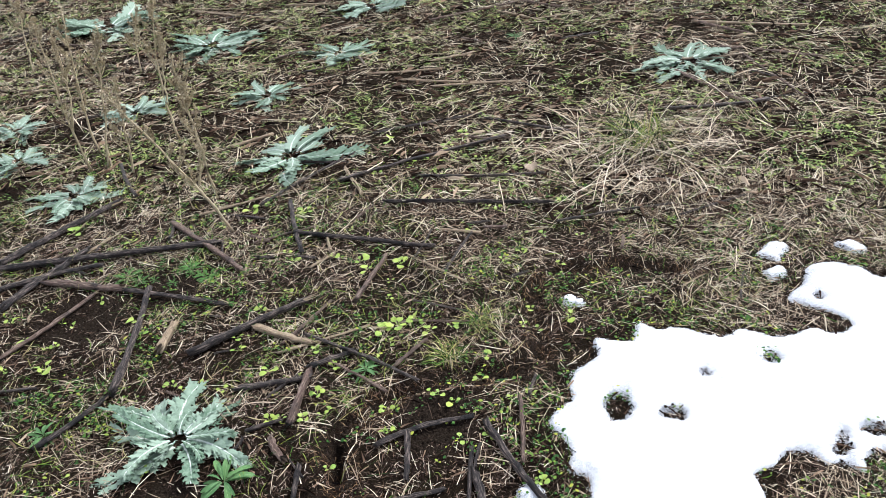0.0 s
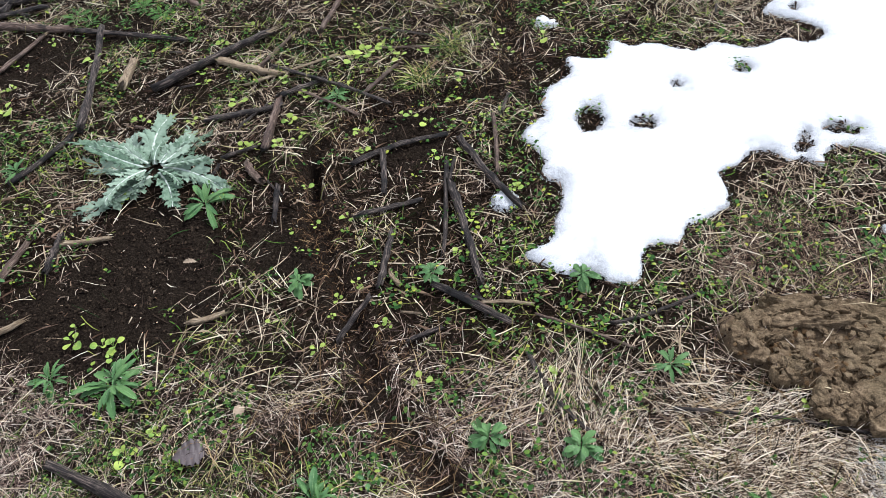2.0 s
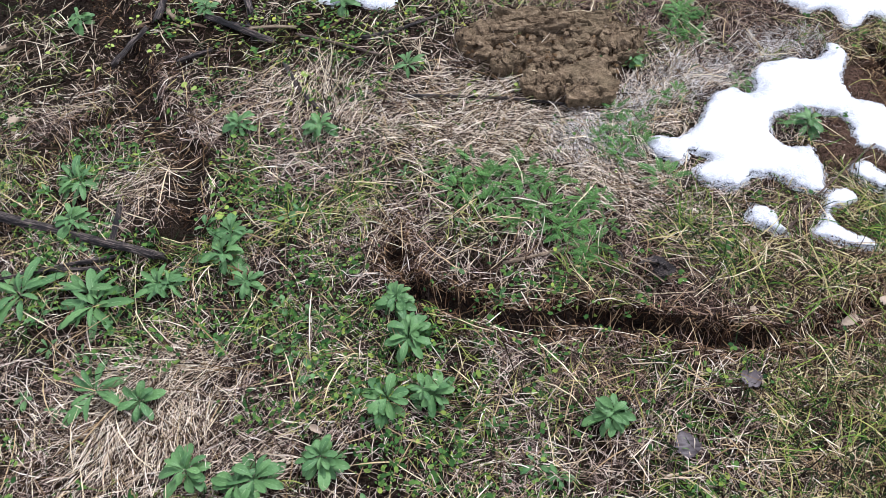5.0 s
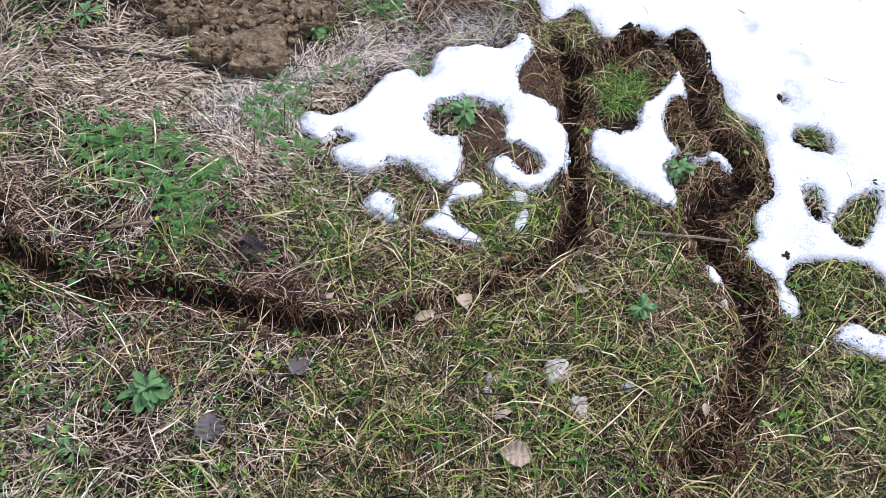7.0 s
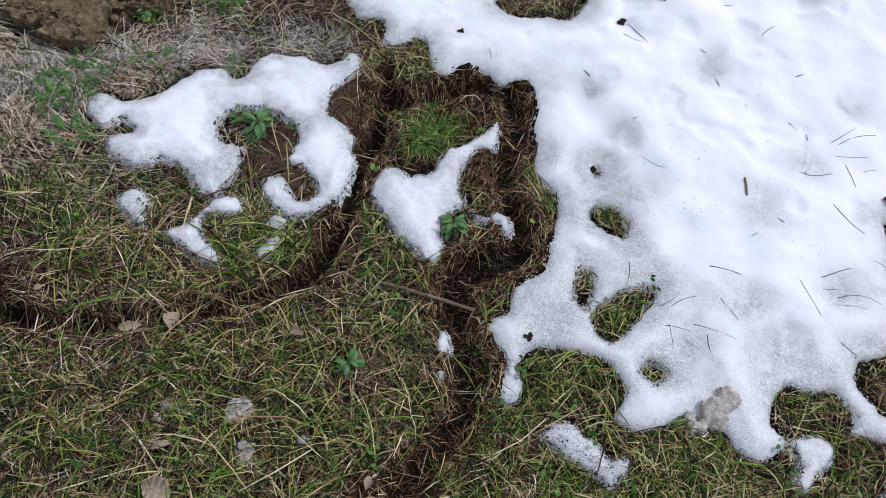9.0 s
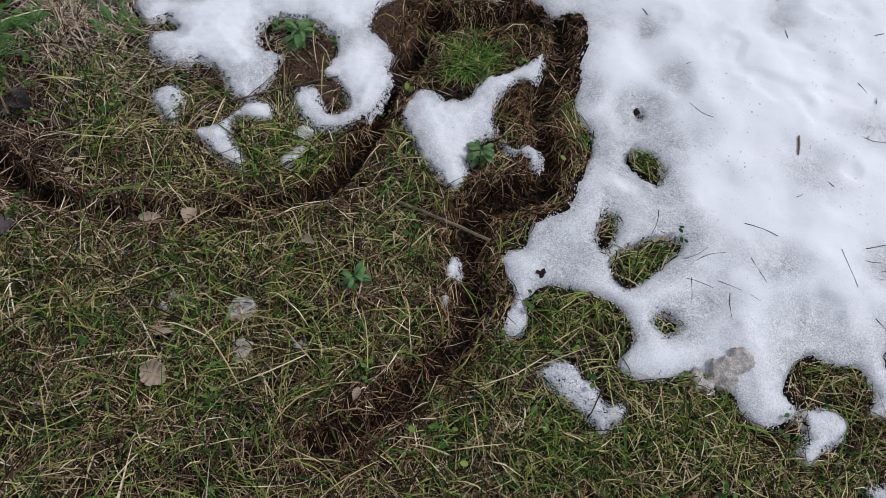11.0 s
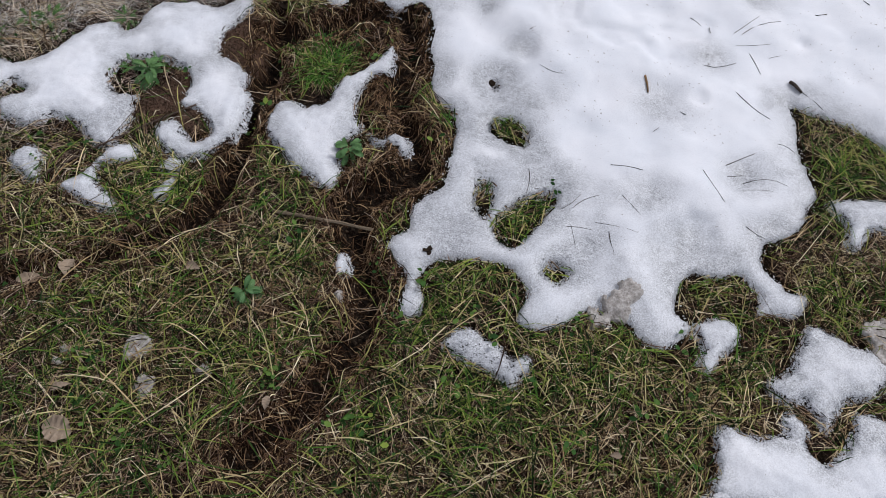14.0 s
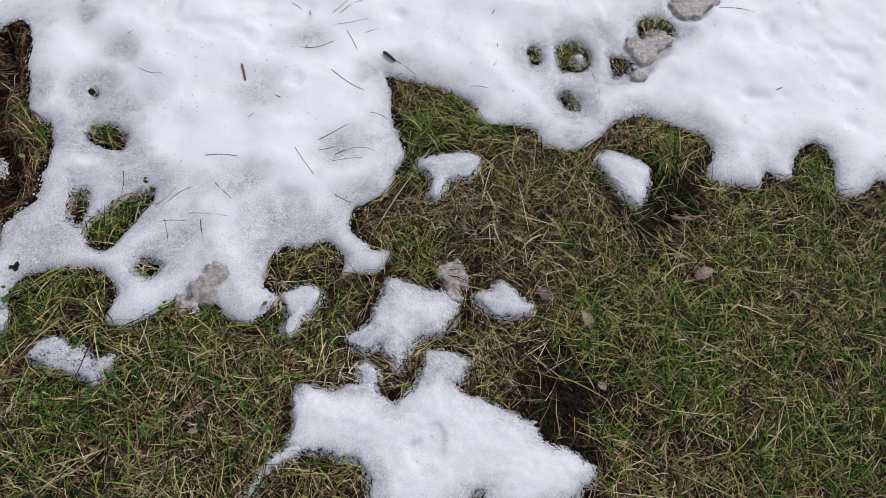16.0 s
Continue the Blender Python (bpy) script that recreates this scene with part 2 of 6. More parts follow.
# bare earth
CLOD_BED = [
    (0.406, 0.795, 0.134), (0.271, 0.824, 0.092), (0.414, 0.714, 0.096), (0.227, 0.816, 0.074), (0.491, 0.820, 0.074), (0.337, 0.824, 0.115),
    (0.463, 0.669, 0.047), (0.422, 0.824, 0.111), (0.552, 0.832, 0.028), (0.320, 0.824, 0.116), (0.178, 0.836, 0.033), (0.381, 0.645, 0.030),
    (0.487, 0.649, 0.021), (0.410, 0.751, 0.112),
]
SMOOTH_EARTH = [
    (1.050, 0.672, 0.047), (1.080, 0.621, 0.029), (1.053, 0.714, 0.034), (1.056, 0.654, 0.046), (1.020, 0.651, 0.023), (1.044, 0.750, 0.009),
    (0.949, 0.488, 0.048), (1.003, 0.467, 0.032), (0.955, 0.536, 0.028), (0.952, 0.479, 0.049), (1.024, 0.446, 0.014), (0.961, 0.560, 0.015),
    (0.949, 0.509, 0.040), (0.988, 0.458, 0.025), (0.964, 0.572, 0.008),
]
# vole runs, as lines on the ground
RUN_LONG = [
    (0.027, 0.279), (0.051, 0.204), (0.101, 0.139), (0.178, 0.103), (0.263, 0.073), (0.324, 0.071),
    (0.397, 0.092), (0.468, 0.075), (0.547, 0.058), (0.645, 0.038), (0.723, 0.034), (0.825, 0.058),
    (0.914, 0.108), (0.981, 0.150), (1.061, 0.201), (1.112, 0.249), (1.132, 0.316), (1.132, 0.397),
    (1.121, 0.467), (1.120, 0.589), (1.111, 0.704), (1.097, 0.782),
]
RUN_LOOP = [
    (1.126, 0.699), (1.196, 0.755), (1.266, 0.820), (1.352, 0.827), (1.382, 0.779), (1.392, 0.685),
    (1.395, 0.595), (1.427, 0.534), (1.468, 0.479), (1.447, 0.426), (1.384, 0.372), (1.351, 0.336),
    (1.379, 0.273), (1.410, 0.215), (1.438, 0.148), (1.441, 0.088), (1.417, 0.031), (1.396, -0.022),
    (1.391, -0.055), (1.343, -0.107), (1.303, -0.148),
]
RUN_TOP = [
    (-0.846, 1.231), (-0.888, 1.356), (-0.843, 1.441), (-0.760, 1.539), (-0.604, 1.629), (-0.439, 1.649),
    (-0.351, 1.730), (-0.355, 1.868), (-0.405, 2.038), (-0.353, 2.176), (-0.183, 2.232), (0.093, 2.223),
]
RUN_MID = [
    (-0.846, 1.231), (-0.803, 1.091), (-0.707, 0.915), (-0.651, 0.808), (-0.596, 0.692), (-0.551, 0.616),
    (-0.485, 0.546), (-0.420, 0.466), (-0.399, 0.363), (-0.382, 0.261),
]
RUN_SIDE = [
    (-0.551, 0.613), (-0.683, 0.576), (-0.738, 0.497), (-0.736, 0.413), (-0.759, 0.232), (-0.812, 0.157),
    (-0.920, 0.135), (-1.095, 0.176),
]
# stalks: three points along each and its half thickness
CHARRED_FAR = [
    (-2.56, 2.17, -2.45, 2.43, -2.32, 2.70, 0.017), (-2.54, 2.13, -2.10, 2.25, -1.68, 2.36, 0.016), (-1.36, 2.42, -1.06, 2.38, -0.79, 2.34, 0.010), (-2.43, 2.00, -2.27, 2.11, -2.10, 2.18, 0.012),
    (-2.34, 1.88, -2.31, 2.04, -2.25, 2.17, 0.015), (-1.93, 2.03, -1.71, 1.99, -1.47, 1.94, 0.009), (-1.46, 1.68, -1.32, 1.84, -1.17, 1.97, 0.016), (-1.12, 1.80, -0.90, 1.71, -0.70, 1.59, 0.008),
    (-1.25, 1.53, -1.15, 1.56, -1.04, 1.60, 0.009), (-1.06, 1.64, -1.01, 1.68, -0.94, 1.73, 0.009), (-1.64, 1.49, -1.70, 1.73, -1.81, 2.02, 0.012), (-1.48, 2.67, -1.39, 2.46, -1.30, 2.29, 0.010),
]
CHARRED_MID = [
    (-1.32, 2.85, -1.12, 3.00, -0.63, 3.29, 0.011), (-0.96, 2.89, -0.69, 2.88, -0.42, 2.93, 0.007), (-0.76, 1.33, -0.66, 1.42, -0.52, 1.46, 0.007), (-0.68, 1.38, -0.66, 1.30, -0.65, 1.23, 0.008),
    (-0.50, 1.35, -0.48, 1.17, -0.47, 1.03, 0.006), (-0.71, 1.15, -0.63, 1.18, -0.55, 1.21, 0.007), (-0.47, 1.44, -0.39, 1.30, -0.29, 1.18, 0.009), (-0.48, 1.27, -0.42, 1.10, -0.37, 0.94, 0.010),
    (-0.95, 1.25, -0.94, 1.19, -0.93, 1.13, 0.007), (-1.75, 1.25, -1.70, 1.32, -1.65, 1.46, 0.009), (-1.48, 0.94, -1.49, 0.99, -1.50, 1.06, 0.010), (-0.48, 0.94, -0.39, 0.89, -0.30, 0.84, 0.008),
]
CHARRED_NEAR = [
    (-0.68, 0.78, -0.66, 0.83, -0.63, 0.89, 0.007), (-0.61, 0.93, -0.61, 1.01, -0.61, 1.10, 0.009), (-2.23, 2.29, -2.26, 2.18, -2.32, 2.02, 0.012), (-1.22, 0.43, -0.79, 0.30, -0.41, 0.20, 0.010),
    (-0.52, 0.23, -0.52, 0.28, -0.53, 0.33, 0.006), (-0.88, 0.07, -0.71, 0.16, -0.50, 0.20, 0.006), (-0.25, 0.75, -0.20, 0.64, -0.11, 0.57, 0.005), (-0.08, 0.84, 0.02, 0.87, 0.12, 0.94, 0.004),
    (-0.62, 0.17, -0.56, 0.17, -0.48, 0.18, 0.005), (0.04, 0.64, 0.24, 0.64, 0.41, 0.61, 0.004),
]
BROWNED = [
    (-2.25, 2.05, -2.10, 2.04, -1.93, 2.03, 0.016), (-2.15, 1.62, -2.07, 1.79, -2.02, 1.99, 0.010), (-1.95, 2.50, -1.71, 2.33, -1.49, 2.15, 0.012), (-1.03, 1.40, -1.04, 1.52, -1.05, 1.64, 0.012),
    (-1.00, 1.99, -0.98, 2.12, -0.96, 2.26, 0.009), (-1.60, 0.82, -1.60, 0.93, -1.58, 1.05, 0.009), (-0.39, 1.55, -0.37, 1.42, -0.36, 1.31, 0.007), (-1.06, 1.34, -1.04, 1.30, -1.00, 1.27, 0.010),
    (-0.42, 0.91, -0.36, 0.88, -0.30, 0.84, 0.007), (-0.24, 0.86, -0.12, 0.82, -0.03, 0.78, 0.004), (0.79, 0.26, 0.88, 0.37, 1.02, 0.49, 0.002),
]
PALE = [
    (-1.58, 1.68, -1.59, 1.75, -1.60, 1.82, 0.014), (-1.57, 0.71, -1.53, 0.74, -1.48, 0.78, 0.009), (-1.49, 1.03, -1.42, 1.04, -1.36, 1.06, 0.007), (-1.05, 0.80, -1.00, 0.81, -0.96, 0.84, 0.008),
    (-0.37, 0.89, -0.31, 0.90, -0.25, 0.89, 0.005), (-1.30, 1.82, -1.19, 1.78, -1.09, 1.76, 0.011), (0.26, 0.20, 0.35, 0.22, 0.42, 0.24, 0.003), (1.23, 0.29, 1.31, 0.29, 1.41, 0.29, 0.003),
]
# plants: place and breadth
THISTLES = [
    (-1.38, 1.34, 0.53), (-1.64, 3.17, 0.57), (0.29, 4.28, 0.54), (-1.85, 4.68, 0.46),
    (-2.90, 5.00, 0.78), (-4.11, 5.65, 1.10), (-1.92, 5.84, 0.62), (-2.08, 3.98, 0.40),
    (-2.58, 2.78, 0.40), (-3.14, 3.16, 0.35), (-3.44, 3.54, 0.39), (-2.82, 3.78, 0.38),
]
ROSETTES_FIELD = [
    (-1.14, 1.19, 0.14), (-0.73, 4.85, 0.19), (-1.76, 1.30, 0.14), (-0.87, 1.64, 0.14),
    (-1.32, 0.63, 0.14), (-1.16, 0.64, 0.14), (-0.49, 0.97, 0.08), (-0.81, 0.93, 0.08),
    (-1.62, 0.90, 0.14), (-0.14, 0.97, 0.08), (-1.16, 0.62, 0.24), (-0.65, 0.40, 0.17),
    (-0.87, 0.26, 0.17), (0.04, 0.74, 0.13), (-0.32, 0.55, 0.10), (-0.14, 0.54, 0.09),
    (-0.61, 0.28, 0.10), (-0.91, 0.19, 0.12), (-0.66, 0.11, 0.22), (-0.53, 0.12, 0.17),
]
ROSETTES_EDGE = [
    (-0.40, 0.14, 0.13), (-0.28, 0.26, 0.09), (-0.51, 0.09, 0.21), (-0.38, 0.14, 0.14),
    (-0.46, -0.08, 0.19), (-0.37, -0.10, 0.09), (-0.26, -0.22, 0.09), (-0.17, -0.24, 0.09),
    (-0.04, -0.19, 0.08), (0.06, 0.10, 0.08), (0.09, 0.04, 0.09), (0.12, -0.07, 0.07),
    (0.05, -0.11, 0.05), (0.43, -0.11, 0.09), (-0.63, 0.39, 0.14), (1.24, 0.12, 0.06),
    (0.90, 0.55, 0.08), (1.33, 0.45, 0.07), (0.089, 0.026, 0.10),
    (0.061, -0.088, 0.10), (0.138, -0.077, 0.09), (-0.04, -0.194, 0.10), (0.441, -0.105, 0.08),
    (-0.286, 0.207, 0.11), (-0.143, -0.231, 0.10), (0.062, 0.110, 0.07), (-0.229, 0.146, 0.08), (0.553, 0.758, 0.07),
]
FERNY = [
    (-1.62, 2.13, 0.25), (-1.95, 2.12, 0.17), (0.25, 0.40, 0.19), (0.38, 0.27, 0.12),
    (0.52, 1.08, 0.09), (0.66, 0.86, 0.08), (0.22, 0.39, 0.17), (0.29, 0.34, 0.12),
    (0.40, 0.29, 0.11), (0.54, 0.50, 0.11), (0.64, 0.65, 0.09),
    (0.58, 0.40, 0.13), (0.79, 0.69, 0.08), (0.69, 0.91, 0.13), (0.56, 0.77, 0.09),
    (0.693, 0.935, 0.14), (0.709, 0.851, 0.10), (0.502, 0.594, 0.12), (0.506, 0.477, 0.12),
    (0.475, 0.523, 0.10), (0.546, 0.564, 0.08), (0.60, 0.64, 0.08), (0.86, 0.555, 0.07),
    (0.905, 0.572, 0.07), (0.30, 0.43, 0.13), (0.17, 0.37, 0.12), (0.34, 0.33, 0.13), (0.45, 0.34, 0.10),
    (0.12, 0.43, 0.09), (0.20, 0.44, 0.12), (0.43, 0.24, 0.10), (0.27, 0.29, 0.09), (0.36, 0.40, 0.12),
]
SPROUTS_NEAR = [
    (-1.32, 0.74, 0.08), (-1.24, 0.73, 0.07), (-1.20, 0.70, 0.05), (-1.02, 0.52, 0.06),
    (-1.07, 0.46, 0.08), (-0.81, 0.38, 0.05), (-1.21, 0.73, 0.07), (-1.33, 0.78, 0.07),
    (-0.71, 0.84, 0.03), (0.30, 0.67, 0.05), (0.55, 0.75, 0.07), (-0.30, 0.32, 0.06),
    (-0.82, 1.86, 0.11), (-0.76, 1.89, 0.11), (-0.86, 1.83, 0.10), (-0.71, 1.84, 0.07),
    (-0.98, 1.66, 0.09), (-1.18, 1.63, 0.08), (-1.76, 1.85, 0.11), (-1.96, 1.59, 0.10),
    (-1.05, 2.24, 0.09),
]
SPROUTS_FAR = [
    (-0.89, 2.22, 0.09), (-1.01, 2.18, 0.09), (-1.10, 1.42, 0.06), (-1.00, 1.43, 0.06),
    (-1.07, 1.43, 0.06), (-1.06, 1.73, 0.06), (-2.39, 2.43, 0.11), (-1.64, 2.62, 0.12),
    (-1.39, 2.60, 0.10), (-0.89, 3.20, 0.11), (-1.19, 3.28, 0.12), (-0.83, 3.36, 0.10),
    (-0.99, 1.53, 0.07), (-1.32, 1.71, 0.07), (-1.70, 1.76, 0.08), (-0.31, 1.25, 0.06),
    (-0.46, 1.40, 0.05), (-0.74, 1.39, 0.06), (-1.38, 1.21, 0.06), (-1.20, 1.29, 0.05),
]
TWIGS_WEST = [
    (2.057, 0.917, 2.138, 0.973), (2.045, 0.882, 2.118, 0.903), (1.959, 0.809, 2.046, 0.836), (2.046, 0.751, 2.115, 0.706),
    (1.815, 0.522, 1.875, 0.523), (2.031, 0.574, 2.086, 0.613), (2.032, 0.546, 2.064, 0.561), (1.986, 0.546, 2.027, 0.484),
    (2.059, 0.520, 2.118, 0.531), (2.064, 0.540, 2.145, 0.549), (1.666, 0.482, 1.669, 0.432), (1.682, 0.445, 1.729, 0.462),
    (1.735, 0.411, 1.768, 0.450), (1.756, 0.417, 1.800, 0.453), (1.750, 0.376, 1.797, 0.377), (1.757, 0.382, 1.771, 0.334),
    (1.842, 0.459, 1.877, 0.422), (1.800, 0.393, 1.874, 0.382), (1.825, 0.377, 1.837, 0.333), (2.070, 0.444, 2.106, 0.430),
]
TWIGS_EAST = [
    (1.563, 1.084, 1.620, 1.058), (1.282, 0.926, 1.293, 0.898), (1.652, 0.733, 1.702, 0.718), (1.949, 0.944, 1.971, 0.926),
    (1.875, 1.192, 1.900, 1.228), (2.041, 0.918, 2.091, 0.974), (2.156, 0.813, 2.224, 0.760), (2.340, 0.725, 2.385, 0.715),
    (2.611, 0.787, 2.622, 0.714), (2.900, 0.959, 3.010, 0.961), (2.131, 0.647, 2.172, 0.634), (2.115, 0.868, 2.140, 0.880),
    (2.074, 0.868, 2.097, 0.819), (1.137, 1.072, 1.145, 1.170), (1.659, 1.356, 1.680, 1.296), (1.688, 1.377, 1.767, 1.348),
    (1.698, 1.400, 1.753, 1.362), (1.720, 1.321, 1.788, 1.385), (1.565, 1.126, 1.617, 1.068),
]
DARK_LEAVES = [
    (0.671, -0.041, 0.020), (0.550, -0.156, 0.024), (-0.931, 0.474, 0.033), (2.459, 0.236, 0.016),
]
PALE_LEAVES = [
    (0.871, 0.081, 0.022), (0.936, 0.105, 0.018), (-0.056, -0.144, 0.015), (0.065, -0.265, 0.012),
    (0.701, 0.094, 0.009), (1.138, 0.150, 0.014), (1.014, -0.092, 0.016), (1.035, -0.153, 0.026),
    (2.772, 0.284, 0.022), (2.940, 0.245, 0.013), (2.533, 0.186, 0.018), (1.869, -0.024, 0.009),
    (2.549, 0.063, 0.010), (2.419, 0.349, 0.011), (1.333, -0.055, 0.011), (-1.110, 0.986, 0.018),
    (-0.856, 0.578, 0.020), (-0.475, 2.987, 0.075),
]
WEEDS = [
    (-1.67, 2.48, -1.93, 2.33, 0.65), (-2.70, 3.05, -2.70, 3.05, 0.74), (-2.77, 3.25, -2.72, 3.29, 0.73), (-2.62, 3.08, -2.51, 3.17, 0.64),
    (-2.41, 2.98, -2.37, 3.01, 0.45), (-1.86, 2.74, -1.88, 2.73, 0.66), (-2.36, 3.37, -2.30, 3.41, 0.72), (-3.07, 3.48, -3.01, 3.53, 0.56),
    (-2.01, 2.86, -1.98, 2.88, 0.43), (-2.67, 3.85, -2.61, 3.89, 0.42), (-4.10, 4.58, -4.04, 4.62, 0.50), (-3.20, 4.48, -3.12, 4.53, 0.43),
]

# ---- numbers ----
rng = np.random.default_rng(7)


def grain(x, y, size, seed=0):
    """Smooth random values from 0 to 1 over the plane, with bumps of that size."""
    u, v = np.asarray(x) / size + 91.7 * seed, np.asarray(y) / size - 37.3 * seed
    iu, iv = np.floor(u).astype(np.int64), np.floor(v).astype(np.int64)
    fu, fv = u - iu, v - iv
    fu, fv = fu * fu * (3 - 2 * fu), fv * fv * (3 - 2 * fv)

    def at(a, b):
        h = (a * 374761393 + b * 668265263 + seed * 974711) & 0xFFFFFFFF
        h = ((h ^ (h >> 13)) * 1274126177) & 0xFFFFFFFF
        h = ((h ^ (h >> 16)) * 2246822519) & 0xFFFFFFFF
        return ((h ^ (h >> 15)) & 0xFFFFFF) / 0xFFFFFF

    return ((at(iu, iv) * (1 - fu) + at(iu + 1, iv) * fu) * (1 - fv)
            + (at(iu, iv + 1) * (1 - fu) + at(iu + 1, iv + 1) * fu) * fv)


def layered(x, y, size, seed=0, octaves=4):
    total, weight = 0, 0
    for k in range(octaves):
        total = total + grain(x, y, size / 2 ** k, seed + k) / 2 ** k
        weight += 1 / 2 ** k
    return total / weight


def step(a, b, x):
    t = np.clip((x - a) / (b - a), 0, 1)
    return t * t * (3 - 2 * t)


def rounds(x, y, *lists):
    """How deep x, y lies inside the rounds (negative outside)."""
    deep = np.full(np.shape(x), -9.0)
    for some in lists:
        for cx, cy, r in some:
            deep = np.maximum(deep, r - np.hypot(x - cx, y - cy))
    return deep


def curve_through(points, fine=3):
    """A smooth closed line through points."""
    p = np.array(points, float)
    a, c, d = np.roll(p, 1, 0), np.roll(p, -1, 0), np.roll(p, -2, 0)
    out = []
    for k in range(fine):
        t = k / fine
        out.append(0.5 * (2 * p + (c - a) * t + (2 * a - 5 * p + 4 * c - d) * t * t + (3 * p - a - 3 * c + d) * t ** 3))
    return np.stack(out, 1).reshape(-1, 2)


def within(x, y, points, reach=0.4):
    """How deep x, y lies inside a closed outline (negative outside)."""
    x, y = np.asarray(x, float), np.asarray(y, float)
    line = curve_through(points)
    (x0, y0), (x1, y1) = line.min(0) - reach, line.max(0) + reach
    deep = np.full(x.shape, -9.0)
    here = (x > x0) & (x < x1) & (y > y0) & (y < y1)
    u, v = x[here], y[here]
    far, odd = np.full(u.shape, 81.0), np.zeros(u.shape, bool)
    for (ax, ay), (bx, by) in zip(line, np.roll(line, -1, 0)):
        dx, dy = bx - ax, by - ay
        k = np.clip(((u - ax) * dx + (v - ay) * dy) / (dx * dx + dy * dy + 1e-12), 0, 1)
        far = np.minimum(far, (u - ax - k * dx) ** 2 + (v - ay - k * dy) ** 2)
        if ay != by:
            odd ^= ((ay > v) != (by > v)) & (u < dx * (v - ay) / dy + ax)
    deep[here] = np.where(odd, 1, -1) * np.sqrt(far)
    return deep


def off_line(x, y, line):
    """The distance from x, y to a line of points."""
    d = np.full(np.shape(x), 9.0)
    for (ax, ay), (bx, by) in zip(line, line[1:]):
        ux, uy = bx - ax, by - ay
        k = np.clip(((x - ax) * ux + (y - ay) * uy) / (ux * ux + uy * uy), 0, 1)
        d = np.minimum(d, np.hypot(x - ax - k * ux, y - ay - k * uy))
    return d


RUNS = ((RUN_LONG, 0.0155, 1.0), (RUN_LOOP, 0.0235, 1.0), (RUN_TOP, 0.030, 0.75), (RUN_MID, 0.026, 0.62), (RUN_SIDE, 0.019, 0.55))
RUN_HOLE = [(-0.882, 1.36), (-0.845, 1.24)]


def runs_at(x, y):
    """The depth of the runs (1 at their deepest) and their thrown-up rim."""
    whole = np.asarray(x), np.asarray(y)
    here = (whole[0] > -1.3) & (whole[0] < 1.7) & (whole[1] > -0.35) & (whole[1] < 2.45)
    all_deep, all_thrown = np.zeros(whole[0].shape), np.zeros(whole[0].shape)
    x, y = whole[0][here], whole[1][here]
    wob = 0.020 * (layered(x, y, 0.05, 5, 3) - 0.5) * 2
    swell, fall = 0.6 + 0.8 * grain(x, y, 0.11, 6), 0.72 + 0.5 * grain(x, y, 0.14, 7)
    deepest, thrown = np.zeros(np.shape(x)), np.zeros(np.shape(x))
    for line, half, deep in RUNS:
        h = half * swell
        d = off_line(x, y, line) + wob
        fade = step(0.0, 0.06, np.hypot(x - line[0][0], y - line[0][1])) if line is RUN_LONG else 1.0
        deepest = np.maximum(deepest, np.clip(deep * fall, 0, 1) * fade * (1 - step(h * 0.2, h * 1.4, d)))
        thrown = np.maximum(thrown, deep * np.exp(-((d - half * 2.0) / (half * 0.7)) ** 2))
    all_deep[here], all_thrown[here] = deepest, thrown
    return all_deep, all_thrown


def run_depth(x, y):
    return runs_at(x, y)[0]


BARE_SPOTS = [(-1.20, 0.98, 0.16), (-1.42, 0.80, 0.14), (-1.10, 0.84, 0.12), (-1.27, 0.85, 0.20), (-1.25, 1.05, 0.14), (-2.0, 1.86, 0.16), (-1.12, 0.95, 0.12), (-0.86, 1.05, 0.12), (-0.62, 1.45, 0.12),
              (-0.805, 2.118, 0.07), (2.744, 0.470, 0.085), (2.491, 0.035, 0.075), (2.69, 0.40, 0.04), (2.47, 0.12, 0.045), (2.50, -0.05, 0.04), (-1.75, 2.05, 0.12), (-0.2, 2.2, 0.06),
              (2.72, 0.38, 0.03), (1.22, 0.56, 0.04), (1.30, 0.74, 0.05), (1.36, 0.6, 0.05), (1.32, 1.33, 0.17)]


def bare(x, y):
    d = rounds(x, y, BARE_SPOTS) + 0.07 * (layered(x, y, 0.12, 11) - 0.5)
    return step(-0.03, 0.03, d)


def clod(x, y):
    return step(-0.01, 0.012, rounds(x, y, CLOD_BED) + 0.03 * (layered(x, y, 0.05, 21) - 0.5))


def smooth_earth(x, y):
    return step(-0.006, 0.006, rounds(x, y, SMOOTH_EARTH) + 0.008 * (layered(x, y, 0.03, 23) - 0.5))


def burnt(x, y):
    """The burnt, stalk-strewn part of the field."""
    edge = y - 0.62 + 0.3 * (layered(x, y, 0.3, 31) - 0.5)
    east = step(0.9, 1.3, y)
    return step(-0.15, 0.2, edge) * (1 - step(0.0 + 1.2 * east, 0.35 + 1.2 * east, x)) * (1 - 0.55 * step(2.2, 3.2, y))


def lawn(x, y):
    return step(0.50, 0.88, x - 0.45 * np.maximum(y - 0.05, 0) + 0.30 * (layered(x, y, 0.25, 41) - 0.5))


MATS = [(-0.12, 0.58, 0.10), (0.10, 0.62, 0.11), (0.32, 0.48, 0.10), (0.44, 0.53, 0.18), (0.22, 0.56, 0.14), (0.02, 0.54, 0.09), (-0.36, -0.13, 0.13), (-0.16, -0.22, 0.07), (-0.74, 0.66, 0.08), (-0.50, 0.42, 0.05),
        (-0.18, 0.68, 0.07), (0.05, 3.1, 0.4), (-0.05, 2.9, 0.3), (0.2, 1.15, 0.12), (0.6, 0.55, 0.08), (0.62, 0.70, 0.08)]


